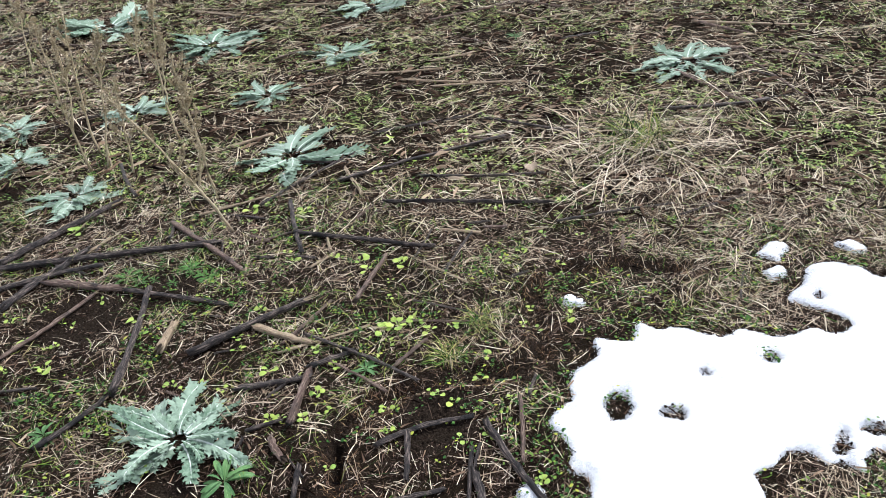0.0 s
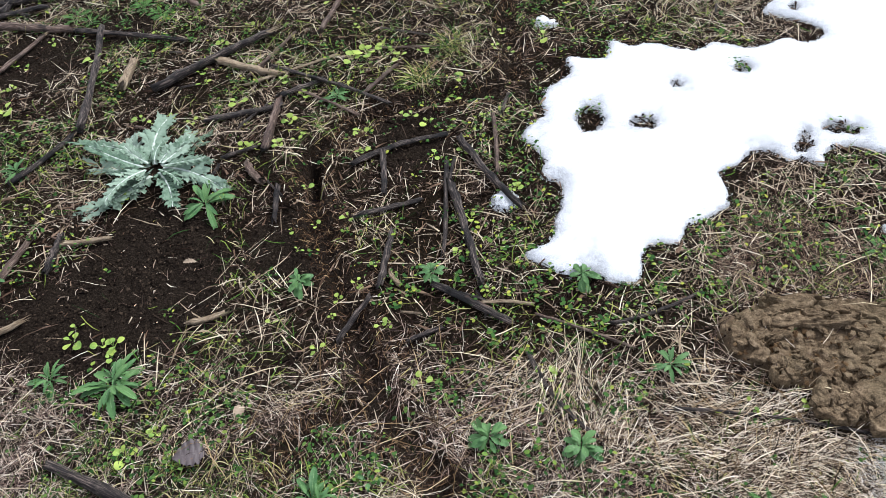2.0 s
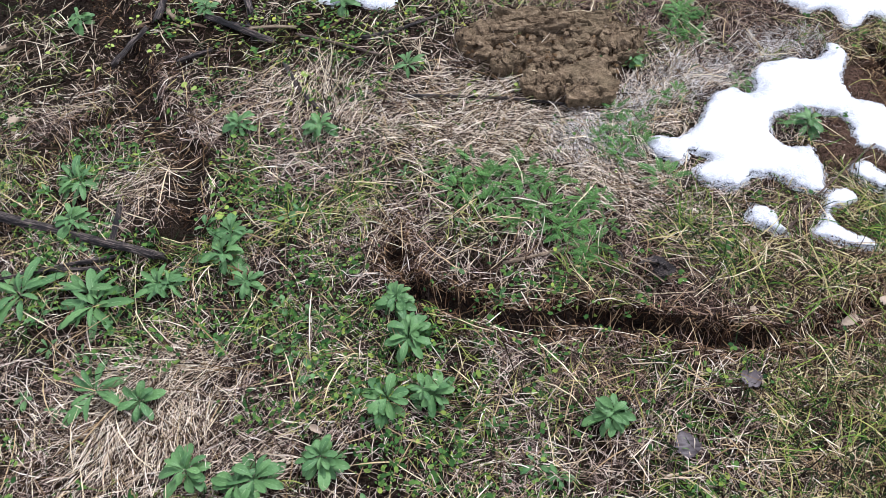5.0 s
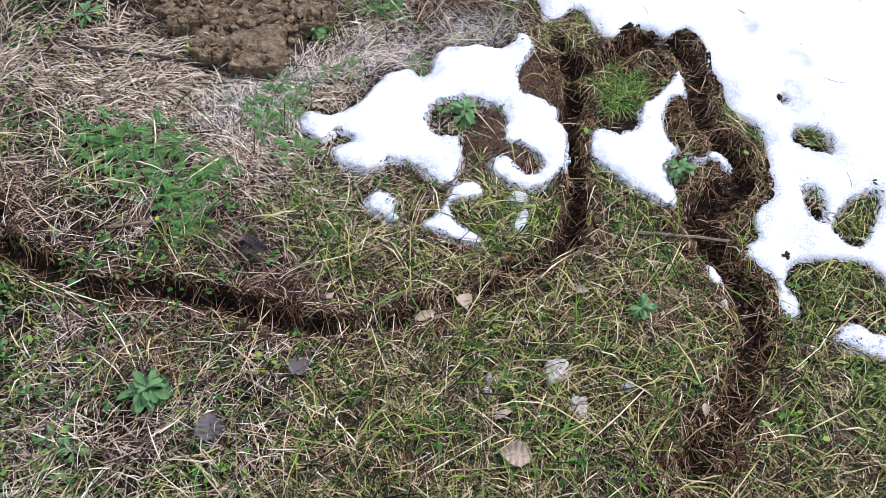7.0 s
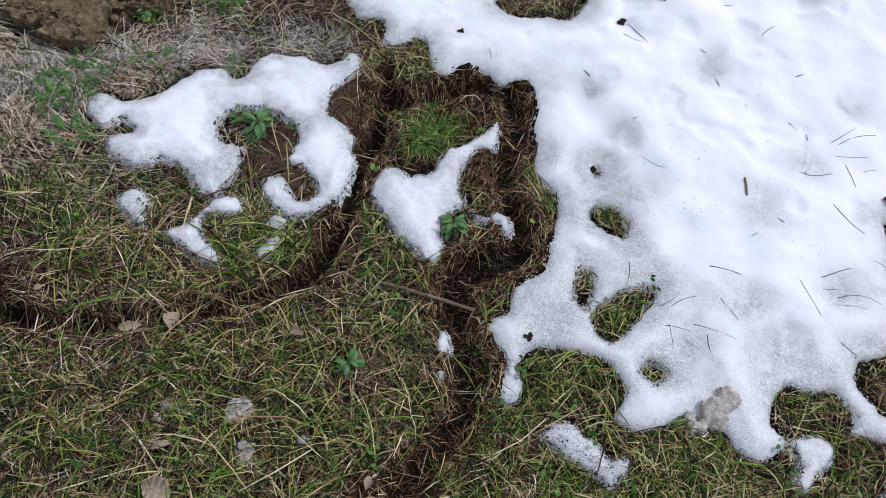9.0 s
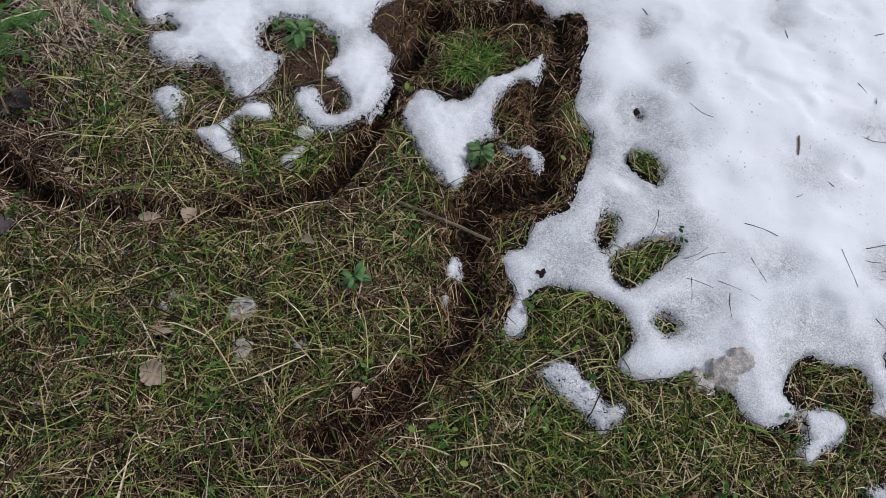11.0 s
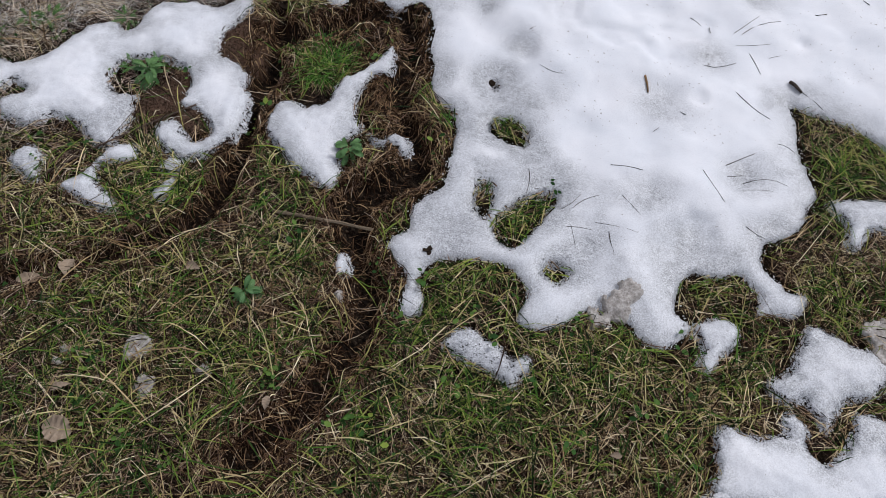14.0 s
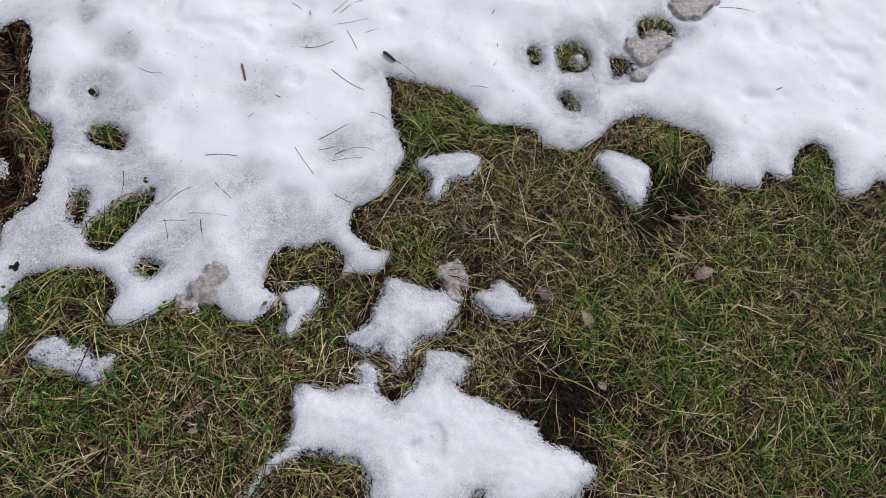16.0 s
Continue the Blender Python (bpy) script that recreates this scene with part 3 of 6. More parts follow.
def mat(x, y):
    return step(-0.06, 0.05, rounds(x, y, MATS) + 0.24 * (layered(x, y, 0.14, 51) - 0.52))


def thatch(x, y):
    """Where fine brown dead grass covers the ground."""
    spots = [(0.86, 0.95, 0.13), (0.97, 0.86, 0.10), (0.72, 1.00, 0.12), (1.06, 0.88, 0.06), (0.50, 1.02, 0.15), (0.28, 1.06, 0.14), (2.36, 0.42, 0.11), (2.20, 0.40, 0.07), (2.47, 0.30, 0.07),
             (2.15, 0.05, 0.05), (0.45, 0.14, 0.10), (0.60, 0.12, 0.10), (0.75, 0.14, 0.08), (0.42, -0.02, 0.08)]
    return step(-0.05, 0.05, rounds(x, y, spots) + 0.12 * (layered(x, y, 0.10, 57) - 0.5))


def weedy(x, y):
    """Where dark soil and small green weeds show between the straw."""
    spots = [(-0.30, 0.10, 0.20), (-0.07, 0.0, 0.16), (0.10, 0.03, 0.14), (0.06, -0.2, 0.14), (-0.24, 0.30, 0.14), (-0.65, 0.36, 0.24), (-0.95, 0.36, 0.24), (-0.40, 0.34, 0.16), (-1.1, 0.5, 0.16), (-0.5, 0.15, 0.2)]
    return step(-0.06, 0.06, rounds(x, y, spots) + 0.2 * (layered(x, y, 0.10, 53) - 0.5))


def lumps(x, y):
    """Rounded clods of several sizes, parted by cracks."""
    total = 0.0
    for size, high, seed, crack in ((0.12, 0.014, 3, 0.10), (0.05, 0.008, 4, 0.22)):
        u = (x + 0.03 * (layered(x, y, 0.06, 68 + seed, 2) - 0.5)) / size
        v = (y + 0.03 * (layered(x, y, 0.06, 78 + seed, 2) - 0.5)) / size * 1.35
        iu, iv = np.floor(u), np.floor(v)
        first, second, tall = np.full(np.shape(x), 9.0), np.full(np.shape(x), 9.0), np.zeros(np.shape(x))
        for du in (-1, 0, 1):
            for dv in (-1, 0, 1):
                cu, cv = iu + du, iv + dv
                ju, jv = grain(cu + 0.0, cv + 0.0, 1, 90 + seed), grain(cu + 0.0, cv + 0.0, 1, 95 + seed)
                d = np.hypot(u - cu - ju, v - cv - jv)
                near = d < first
                second = np.where(near, first, np.minimum(second, d))
                tall = np.where(near, grain(cu + 0.0, cv + 0.0, 1, 99 + seed), tall)
                first = np.where(near, d, first)
        gap = step(0.0, crack, second - first)
        total = total + high * (gap * (0.55 + 0.75 * tall) - 0.25 * first ** 2)
    return total + 0.022 * (layered(x, y, 0.035, 88, 4) - 0.5)


def swell(x, y):
    return 0.030 * (layered(0.8 * x + 0.6 * y, 0.8 * y - 0.6 * x, 0.45, 61, 2) - 0.5)


def lie(x, y):
    """The height of the ground."""
    z = swell(x, y) + 0.010 * (layered(x, y, 0.05, 62, 3) - 0.5)
    c = clod(x, y)
    r, thrown = runs_at(x, y)
    crumb = layered(x, y, 0.016, 63, 2) - 0.5
    z = z - 0.027 * r + 0.011 * thrown * (0.4 + layered(x, y, 0.04, 64)) + crumb * (0.004 + 0.008 * np.maximum(r, bare(x, y)))
    some = c > 0.01
    if np.any(some):
        z[some] += c[some] * lumps(x[some], y[some])
    z = z + smooth_earth(x, y) * 0.008
    d = np.hypot(x + 0.805, y - 2.118)
    return z - 0.05 * np.exp(-(d / 0.05) ** 2) - 0.055 * np.exp(-(off_line(x, y, RUN_HOLE) / 0.017) ** 2)


LOOSE_SNOWS = [RING_OUTER + RING_INNER, TONGUE_SNOW, LOW_SNOW, ARM_SNOW, HOOK_SNOW, CHIP_SNOW, SLIVER_SNOW, CRUMB_SNOW, STRIP_SNOW, DROP_SNOW, CRUST_SNOW, LOBE_SNOW, ISLET_SNOW, FLAKE_SNOW,
               BRIDGE_SNOW, WEDGE_SNOW]
SMALL_SNOWS = [FAR_SNOW[:5], FAR_SNOW[5:9], FAR_SNOW[9:], [(-0.335, 1.215, 0.03)], [(-0.27, 2.02, 0.020), (-0.24, 2.01, 0.014)], [(2.589, 0.819, 0.014)]]
HOLES = [GRASS_HOLE_A, GRASS_HOLE_B, GRASS_HOLE_C, GRASS_HOLE_D, GRASS_HOLE_E, SOIL_NOTCH]


def ragged(x, y):
    return 0.013 * (layered(0.8 * x + 0.6 * y, 0.8 * y - 0.6 * x, 0.04, 71, 3) - 0.5) + 0.009 * (layered(x, y, 0.011, 70, 2) - 0.5)


def lying(x, y, some):
    """How deep x, y lies in a patch, given as an outline or as rounds."""
    return within(x, y, some) if len(some[0]) == 2 else rounds(x, y, some)


def sheet_depth(x, y):
    d = np.minimum(within(x, y, SHEET), -rounds(x, y, STEP_HOLES, FIELD_HOLES))
    for hole in HOLES:
        d = np.minimum(d, -within(x, y, hole))
    return d + ragged(x, y)


def footprint(x, y):
    """1 where a boot has pressed the snow down."""
    foot = np.zeros(np.shape(x))
    for fx, fy, fr in ((2.70, 0.812, 0.058), (2.745, 0.86, 0.056), (2.86, 0.982, 0.052), (2.90, 1.02, 0.045)):
        foot = np.maximum(foot, 1 - step(fr * 0.8, fr * 1.05, np.hypot(x - fx, y - fy)))
    return foot


HOLLOWS = [(1.976, 0.375, 0.11), (1.892, 0.466, 0.07), (1.792, 0.352, 0.08), (1.894, 0.691, 0.07), (1.52, 0.88, 0.05), (1.606, 0.783, 0.06), (1.565, 0.686, 0.07),
           (2.064, 0.553, 0.06), (1.766, 1.049, 0.07), (2.089, 1.045, 0.07), (1.992, 0.841, 0.06), (1.533, 0.325, 0.08), (2.132, 0.444, 0.05), (2.645, 0.908, 0.06)]


def sodden(x, y):
    """1 in the middle of a hollow where the snow is thin and wet."""
    wet = np.zeros(np.shape(x))
    for hx, hy, hr in HOLLOWS:
        wet = np.maximum(wet, np.exp(-2.2 * ((x - hx) ** 2 + (y - hy) ** 2) / hr ** 2))
    return wet


def snow_thick(x, y, d):
    """Thickness of the snow where it lies d inside its edge."""
    edge = 0.0032 * np.sqrt(np.clip(d / 0.006, 0, 1))
    body = 0.020 * (1 - np.exp(-np.maximum(d, 0) / 0.06))
    u, v = 0.8 * x + 0.6 * y, 0.8 * y - 0.6 * x
    lumps = step(0.02, 0.14, d) * (0.050 * (layered(u, v, 0.26, 72, 3) - 0.5) + 0.026 * (layered(u, v, 0.11, 78, 2) - 0.5) + 0.003 * (layered(x, y, 0.03, 73, 2) - 0.5))
    pits = step(0.03, 0.08, d) * 0.007 * step(0.66, 0.8, layered(x, y, 0.07, 74, 2))
    foot = footprint(x, y)
    thick = edge + body + lumps - pits + 0.0016 * (layered(u, v, 0.012, 75, 2) - 0.5)
    thick = thick * (1 - 0.75 * foot) - 0.010 * sodden(x, y) * step(0.0, 0.05, d)
    return np.where(d < 0, d * 0.9 - 0.002, np.maximum(thick, 0.003))


# the near ground sampled once, for all that lies on it
CELL = 0.0125
GX, GY = np.arange(-6.7, 4.2, CELL), np.arange(-1.2, 7.3, CELL)
MX, MY = np.meshgrid(GX, GY)
GROUND = lie(MX, MY)
SNOW_D = np.full(MX.shape, -9.0)
EAST, NORTH = int(np.searchsorted(GX, -0.9)), int(np.searchsorted(GY, 5.2))
SNOW_D[:NORTH, EAST:] = sheet_depth(MX[:NORTH, EAST:], MY[:NORTH, EAST:])
for some in LOOSE_SNOWS + SMALL_SNOWS:
    SNOW_D[:NORTH, EAST:] = np.maximum(SNOW_D[:NORTH, EAST:], lying(MX[:NORTH, EAST:], MY[:NORTH, EAST:], some) + ragged(MX[:NORTH, EAST:], MY[:NORTH, EAST:]))
TOP = GROUND.copy()
COVER = 0.3 * GROUND + 0.7 * (swell(MX, MY) + 0.002)
COVER[:NORTH, EAST:] += snow_thick(MX[:NORTH, EAST:], MY[:NORTH, EAST:], SNOW_D[:NORTH, EAST:])
TOP[SNOW_D > 0] = COVER[SNOW_D > 0]
RUNMAP, CLODMAP, EARTHMAP, BAREMAP = run_depth(MX, MY), clod(MX, MY), smooth_earth(MX, MY), bare(MX, MY)
# the strip of gnawed, brown stubble along the runs in the grass, and inside their loop
LOOPMAP = np.maximum(1 - step(0.045, 0.085, off_line(MX, MY, RUN_LOOP)), 0.75 * (1 - step(0.035, 0.06, off_line(MX, MY, RUN_LONG))))
LOOPMAP = np.maximum(LOOPMAP, 0.95 * step(0.0, 0.03, rounds(MX, MY, [(1.30, 0.74, 0.11), (1.38, 0.62, 0.08), (1.38, 0.50, 0.09), (1.19, 0.74, 0.09), (1.35, 0.38, 0.08), (1.16, 0.60, 0.06), (1.15, 0.48, 0.05), (1.14, 0.32, 0.05)])))
# churned brown earth round the runs in the burnt field
CHURNMAP = np.zeros(MX.shape)
for line in (RUN_TOP, RUN_MID, RUN_SIDE):
    CHURNMAP = np.maximum(CHURNMAP, 1 - step(0.022, 0.075, off_line(MX, MY, line) + 0.06 * (layered(MX, MY, 0.09, 86, 3) - 0.5)))
CHURNMAP = np.maximum(CHURNMAP, 0.7 * step(-0.03, 0.03, rounds(MX, MY, [(-0.55, 0.69, 0.10), (-0.47, 0.56, 0.08), (-0.66, 0.60, 0.06), (-0.60, 1.02, 0.06), (-0.78, 1.12, 0.08), (0.06, 0.23, 0.05)]) + 0.10 * (layered(MX, MY, 0.07, 87, 3) - 0.5)))
CHURNMAP *= 0.6 + 0.4 * step(0.35, 0.6, layered(MX, MY, 0.05, 90, 3))
LOOPMAP = LOOPMAP * (0.7 + 0.3 * step(0.3, 0.6, layered(MX, MY, 0.06, 83, 3)))


def pick(table, x, y):
    u = np.clip((np.asarray(x, float) - GX[0]) / CELL, 0, len(GX) - 1.001)
    v = np.clip((np.asarray(y, float) - GY[0]) / CELL, 0, len(GY) - 1.001)
    i, j = u.astype(int), v.astype(int)
    a, b = u - i, v - j
    return (table[j, i] * (1 - a) + table[j, i + 1] * a) * (1 - b) + (table[j + 1, i] * (1 - a) + table[j + 1, i + 1] * a) * b


def ground_at(x, y):
    return float(pick(GROUND, x, y))


def top_at(x, y):
    return float(pick(TOP, x, y))


# ---- materials ----
def material(name, roughness=0.8):
    m = bpy.data.materials.new(name)
    m.use_nodes = True
    n = m.node_tree.nodes
    b = n["Principled BSDF"]
    b.inputs["Roughness"].default_value = roughness
    b.inputs["Specular IOR Level"].default_value = 0.3
    return m, m.node_tree, b


def node(tree, kind, **inputs):
    n = tree.nodes.new(kind)
    for k, v in inputs.items():
        n.inputs[k].default_value = v
    return n


def ramp(tree, source, stops):
    r = tree.nodes.new("ShaderNodeValToRGB")
    e = r.color_ramp.elements
    while len(e) < len(stops):
        e.new(0.5)
    for el, (at, col) in zip(e, stops):
        el.position, el.color = at, (*col, 1)
    tree.links.new(source, r.inputs["Fac"])
    return r.outputs["Color"]


def mixed(tree, fac, a, b, mode="MIX"):
    m = tree.nodes.new("ShaderNodeMix")
    m.data_type, m.blend_type = "RGBA", mode
    for sock, val in ((m.inputs["Factor"], fac), (m.inputs["A"], a), (m.inputs["B"], b)):
        if isinstance(val, (int, float)):
            sock.default_value = val
        elif isinstance(val, tuple):
            sock.default_value = (*val, 1)
        else:
            tree.links.new(val, sock)
    return m.outputs["Result"]


def noisy(tree, scale, detail=4, rough=0.6, vector=None):
    n = node(tree, "ShaderNodeTexNoise", Scale=scale, Detail=detail, Roughness=rough)
    if vector is None:
        g = tree.nodes.new("ShaderNodeNewGeometry")
        vector = g.outputs["Position"]
    tree.links.new(vector, n.inputs["Vector"])
    return n.outputs["Fac"]


def calc(tree, op, a, b=None, c=None):
    m = tree.nodes.new("ShaderNodeMath")
    m.operation = op
    for i, v in enumerate((a, b, c)):
        if v is None:
            continue
        if isinstance(v, (int, float)):
            m.inputs[i].default_value = v
        else:
            tree.links.new(v, m.inputs[i])
    return m.outputs[0]


def bumped(tree, bsdf, height, strength, distance):
    b = node(tree, "ShaderNodeBump", Strength=strength, Distance=distance)
    tree.links.new(height, b.inputs["Height"])
    tree.links.new(b.outputs["Normal"], bsdf.inputs["Normal"])


def attribute(tree, name):
    a = tree.nodes.new("ShaderNodeAttribute")
    a.attribute_name = name
    return a.outputs["Fac"]


def earth_material():
    m, t, b = material("earth", 0.95)
    b.inputs["Specular IOR Level"].default_value = 0.02
    fine = noisy(t, 260, 5, 0.7)
    mid = noisy(t, 38, 5, 0.65)
    wide = noisy(t, 3.5, 4, 0.6)
    # dark litter, its colour lowered further to carry the shade deep between blades
    litter = ramp(t, fine, [(0.30, (0.004, 0.0028, 0.002)), (0.54, (0.011, 0.0075, 0.005)), (0.68, (0.048, 0.033, 0.021)), (0.80, (0.24, 0.185, 0.12))])
    litter = mixed(t, ramp(t, wide, [(0.4, (0, 0, 0)), (0.65, (0.55, 0.55, 0.55))]), litter, ramp(t, mid, [(0.3, (0.004, 0.004, 0.002)), (0.7, (0.024, 0.020, 0.010))]))
    soil = ramp(t, fine, [(0.28, (0.004, 0.003, 0.0025)), (0.5, (0.014, 0.0105, 0.008)), (0.74, (0.058, 0.043, 0.032))])
    clay = ramp(t, mid, [(0.25, (0.060, 0.042, 0.026)), (0.5, (0.155, 0.110, 0.068)), (0.75, (0.28, 0.205, 0.13))])
    clay = mixed(t, 0.35, clay, ramp(t, fine, [(0.3, (0.022, 0.015, 0.010)), (0.7, (0.22, 0.162, 0.105))]))
    cold = ramp(t, mid, [(0.3, (0.075, 0.043, 0.030)), (0.7, (0.145, 0.090, 0.064))])
    c = mixed(t, attribute(t, "bare"), litter, soil)
    c = mixed(t, attribute(t, "clod"), c, clay)
    c = mixed(t, attribute(t, "smooth"), c, cold)
    t.links.new(c, b.inputs["Base Color"])
    bumped(t, b, calc(t, "ADD", calc(t, "MULTIPLY", fine, 0.5), mid), 0.9, 0.010)
    return m


def snow_material():
    m, t, b = material("old_snow", 0.55)
    b.inputs["Subsurface Weight"].default_value = 0.0
    speck = noisy(t, 400, 5, 0.8)
    patchy = noisy(t, 9, 4, 0.6)
    thin = attribute(t, "thin")
    white = mixed(t, 0.10, ramp(t, patchy, [(0.3, (0.80, 0.835, 0.89)), (0.7, (0.89, 0.91, 0.95))]), ramp(t, speck, [(0.40, (0.45, 0.45, 0.47)), (0.54, (1, 1, 1))]), "MULTIPLY")
    dirt = calc(t, "GREATER_THAN", noisy(t, 150, 2, 0.6), ramp(t, noisy(t, 5, 3), [(0.35, (0.76, 0.76, 0.76)), (0.7, (0.67, 0.67, 0.67))]))
    white = mixed(t, calc(t, "MULTIPLY", dirt, 0.6), white, (0.20, 0.17, 0.15))
    icy = ramp(t, speck, [(0.32, (0.14, 0.145, 0.15)), (0.44, (0.36, 0.375, 0.40)), (0.54, (0.60, 0.625, 0.66)), (0.68, (0.82, 0.845, 0.88))])
    icy = mixed(t, 0.35, icy, ramp(t, noisy(t, 75, 4, 0.7), [(0.36, (0.42, 0.42, 0.44)), (0.58, (1.08, 1.08, 1.08))]), "MULTIPLY")
    c = mixed(t, thin, white, icy)
    t.links.new(c, b.inputs["Base Color"])
    t.links.new(ramp(t, thin, [(0, (0.7, 0.7, 0.7)), (1, (0.35, 0.35, 0.35))]), b.inputs["Roughness"])
    bumped(t, b, calc(t, "ADD", speck, calc(t, "MULTIPLY", noisy(t, 60, 3), 0.6)), 0.22, 0.003)
    grainy = calc(t, "ADD", calc(t, "MULTIPLY", noisy(t, 330, 3, 0.7), 0.6), calc(t, "MULTIPLY", noisy(t, 120, 3, 0.7), 0.4))
    alpha = calc(t, "GREATER_THAN", calc(t, "SUBTRACT", calc(t, "ADD", grainy, 0.22), calc(t, "MULTIPLY", attribute(t, "edge"), 0.30)), 0.40)
    t.links.new(alpha, b.inputs["Alpha"])
    return m


def crust_material():
    m, t, b = material("dirty_ice_crust", 0.4)
    c = ramp(t, noisy(t, 130, 4, 0.7), [(0.3, (0.20, 0.18, 0.16)), (0.5, (0.38, 0.355, 0.33)), (0.72, (0.62, 0.60, 0.58))])
    t.links.new(c, b.inputs["Base Color"])
    bumped(t, b, noisy(t, 300, 3), 0.6, 0.003)
    return m


def blade_material(name, stops, roughness=0.6, streak=0.25):
    """Blades and bits of one kind, each with its own tint."""
    m, t, b = material(name, roughness)
    b.inputs["Specular IOR Level"].default_value = 0.02 if roughness > 0.9 else 0.06
    g = t.nodes.new("ShaderNodeNewGeometry")
    c = ramp(t, g.outputs["Random Per Island"], stops)
    c = mixed(t, streak, c, ramp(t, noisy(t, 190, 3, 0.7), [(0.3, (0.25, 0.22, 0.18)), (0.65, (1, 1, 1))]), "MULTIPLY")
    t.links.new(c, b.inputs["Base Color"])
    return m


def translucent(m, share):
    """Thin dry matter lets some light through."""
    t = m.node_tree
    b, out = t.nodes["Principled BSDF"], t.nodes["Material Output"]
    thin = t.nodes.new("ShaderNodeBsdfTranslucent")
    t.links.new(b.inputs["Base Color"].links[0].from_socket, thin.inputs["Color"])
    both = t.nodes.new("ShaderNodeMixShader")
    both.inputs[0].default_value = share
    t.links.new(b.outputs[0], both.inputs[1])
    t.links.new(thin.outputs[0], both.inputs[2])
    t.links.new(both.outputs[0], out.inputs["Surface"])
    return m


def leaf_material(name, low, high, rib, rib_width=0.10, side=0.0, roughness=0.5, coat=0.0):
    """A leaf with its midrib and side veins; across and along run over the leaf."""
    m, t, b = material(name, roughness)
    b.inputs["Specular IOR Level"].default_value = 0.35
    uv = t.nodes.new("ShaderNodeUVMap")
    parts = t.nodes.new("ShaderNodeSeparateXYZ")
    t.links.new(uv.outputs["UV"], parts.inputs[0])
    across = calc(t, "ABSOLUTE", calc(t, "SUBTRACT", calc(t, "MULTIPLY", parts.outputs["X"], 2.0), 1.0))
    info = t.nodes.new("ShaderNodeObjectInfo")
    base = mixed(t, info.outputs["Random"], low, high)
    base = mixed(t, ramp(t, noisy(t, 70, 4), [(0.35, (0, 0, 0)), (0.7, (0.55, 0.55, 0.55))]), base, high)
    width = calc(t, "MAXIMUM", calc(t, "MULTIPLY", calc(t, "SUBTRACT", 0.8 if side else 1.15, parts.outputs["Y"]), rib_width), 0.015)
    mid = ramp(t, calc(t, "DIVIDE", calc(t, "ADD", across, calc(t, "MULTIPLY", calc(t, "SUBTRACT", noisy(t, 120, 3), 0.5), 0.25)), width), [(0.4, (1, 1, 1)), (1.0, (side, side, side))])
    if side:
        wave = calc(t, "FRACT", calc(t, "SUBTRACT", calc(t, "MULTIPLY", parts.outputs["Y"], 10.0), calc(t, "MULTIPLY", across, 1.1)))
        edge = calc(t, "ADD", wave, calc(t, "MULTIPLY", noisy(t, 160, 3), 0.30))
        mid = calc(t, "MAXIMUM", mid, calc(t, "MULTIPLY", calc(t, "LESS_THAN", edge, 0.36), side))
    c = mixed(t, mid, base, rib)
    t.links.new(c, b.inputs["Base Color"])
    bumped(t, b, calc(t, "ADD", calc(t, "MULTIPLY", mid, 0.6), noisy(t, 220, 2)), 0.4, 0.003)
    return m


def stalk_material(name, dark, mid, light, cut, cracks=0.9):
    """Weathered stalks; streaks run along them."""
    m, t, b = material(name, 0.55)
    b.inputs["Specular IOR Level"].default_value = 0.22
    uv = t.nodes.new("ShaderNodeUVMap")
    info = t.nodes.new("ShaderNodeObjectInfo")
    shift = t.nodes.new("ShaderNodeVectorMath")
    shift.operation = "ADD"
    t.links.new(uv.outputs["UV"], shift.inputs[0])
    t.links.new(calc(t, "MULTIPLY", info.outputs["Random"], 40.0), shift.inputs[1])
    squeeze = t.nodes.new("ShaderNodeMapping")
    squeeze.inputs["Scale"].default_value = (9.0, 3.2, 1.0)
    t.links.new(shift.outputs[0], squeeze.inputs["Vector"])
    streak = noisy(t, 3.0, 5, 0.65, squeeze.outputs["Vector"])
    blotch = noisy(t, 16, 4, 0.6)
    c = ramp(t, streak, [(0.30, dark), (0.50, mid), (0.70, light)])
    crack = ramp(t, noisy(t, 7.0, 4, 0.7, squeeze.outputs["Vector"]), [(0.36, (0.12, 0.12, 0.13)), (0.46, (1, 1, 1))])
    c = mixed(t, cracks, c, crack, "MULTIPLY")
    c = mixed(t, ramp(t, blotch, [(cut - 0.08, (0, 0, 0)), (cut + 0.08, (1, 1, 1))]), c, (0.010, 0.009, 0.010))
    t.links.new(c, b.inputs["Base Color"])
    bumped(t, b, calc(t, "ADD", streak, crack), 0.9, 0.003)
    return m


EARTH, SNOW, CRUST = earth_material(), snow_material(), crust_material()
# grass, straw and fleck ramps: low tints deepened as gap shade, top ones as highlights
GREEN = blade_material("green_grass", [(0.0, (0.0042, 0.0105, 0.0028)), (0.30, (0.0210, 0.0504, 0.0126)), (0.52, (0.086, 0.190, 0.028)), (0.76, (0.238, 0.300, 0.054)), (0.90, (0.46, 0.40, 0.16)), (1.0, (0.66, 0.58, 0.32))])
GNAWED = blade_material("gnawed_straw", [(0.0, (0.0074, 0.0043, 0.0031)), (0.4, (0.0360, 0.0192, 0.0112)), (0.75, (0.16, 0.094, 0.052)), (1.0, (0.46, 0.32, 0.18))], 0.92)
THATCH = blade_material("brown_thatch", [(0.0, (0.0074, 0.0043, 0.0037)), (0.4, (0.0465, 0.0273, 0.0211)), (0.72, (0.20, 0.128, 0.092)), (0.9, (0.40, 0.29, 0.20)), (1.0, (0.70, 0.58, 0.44))])
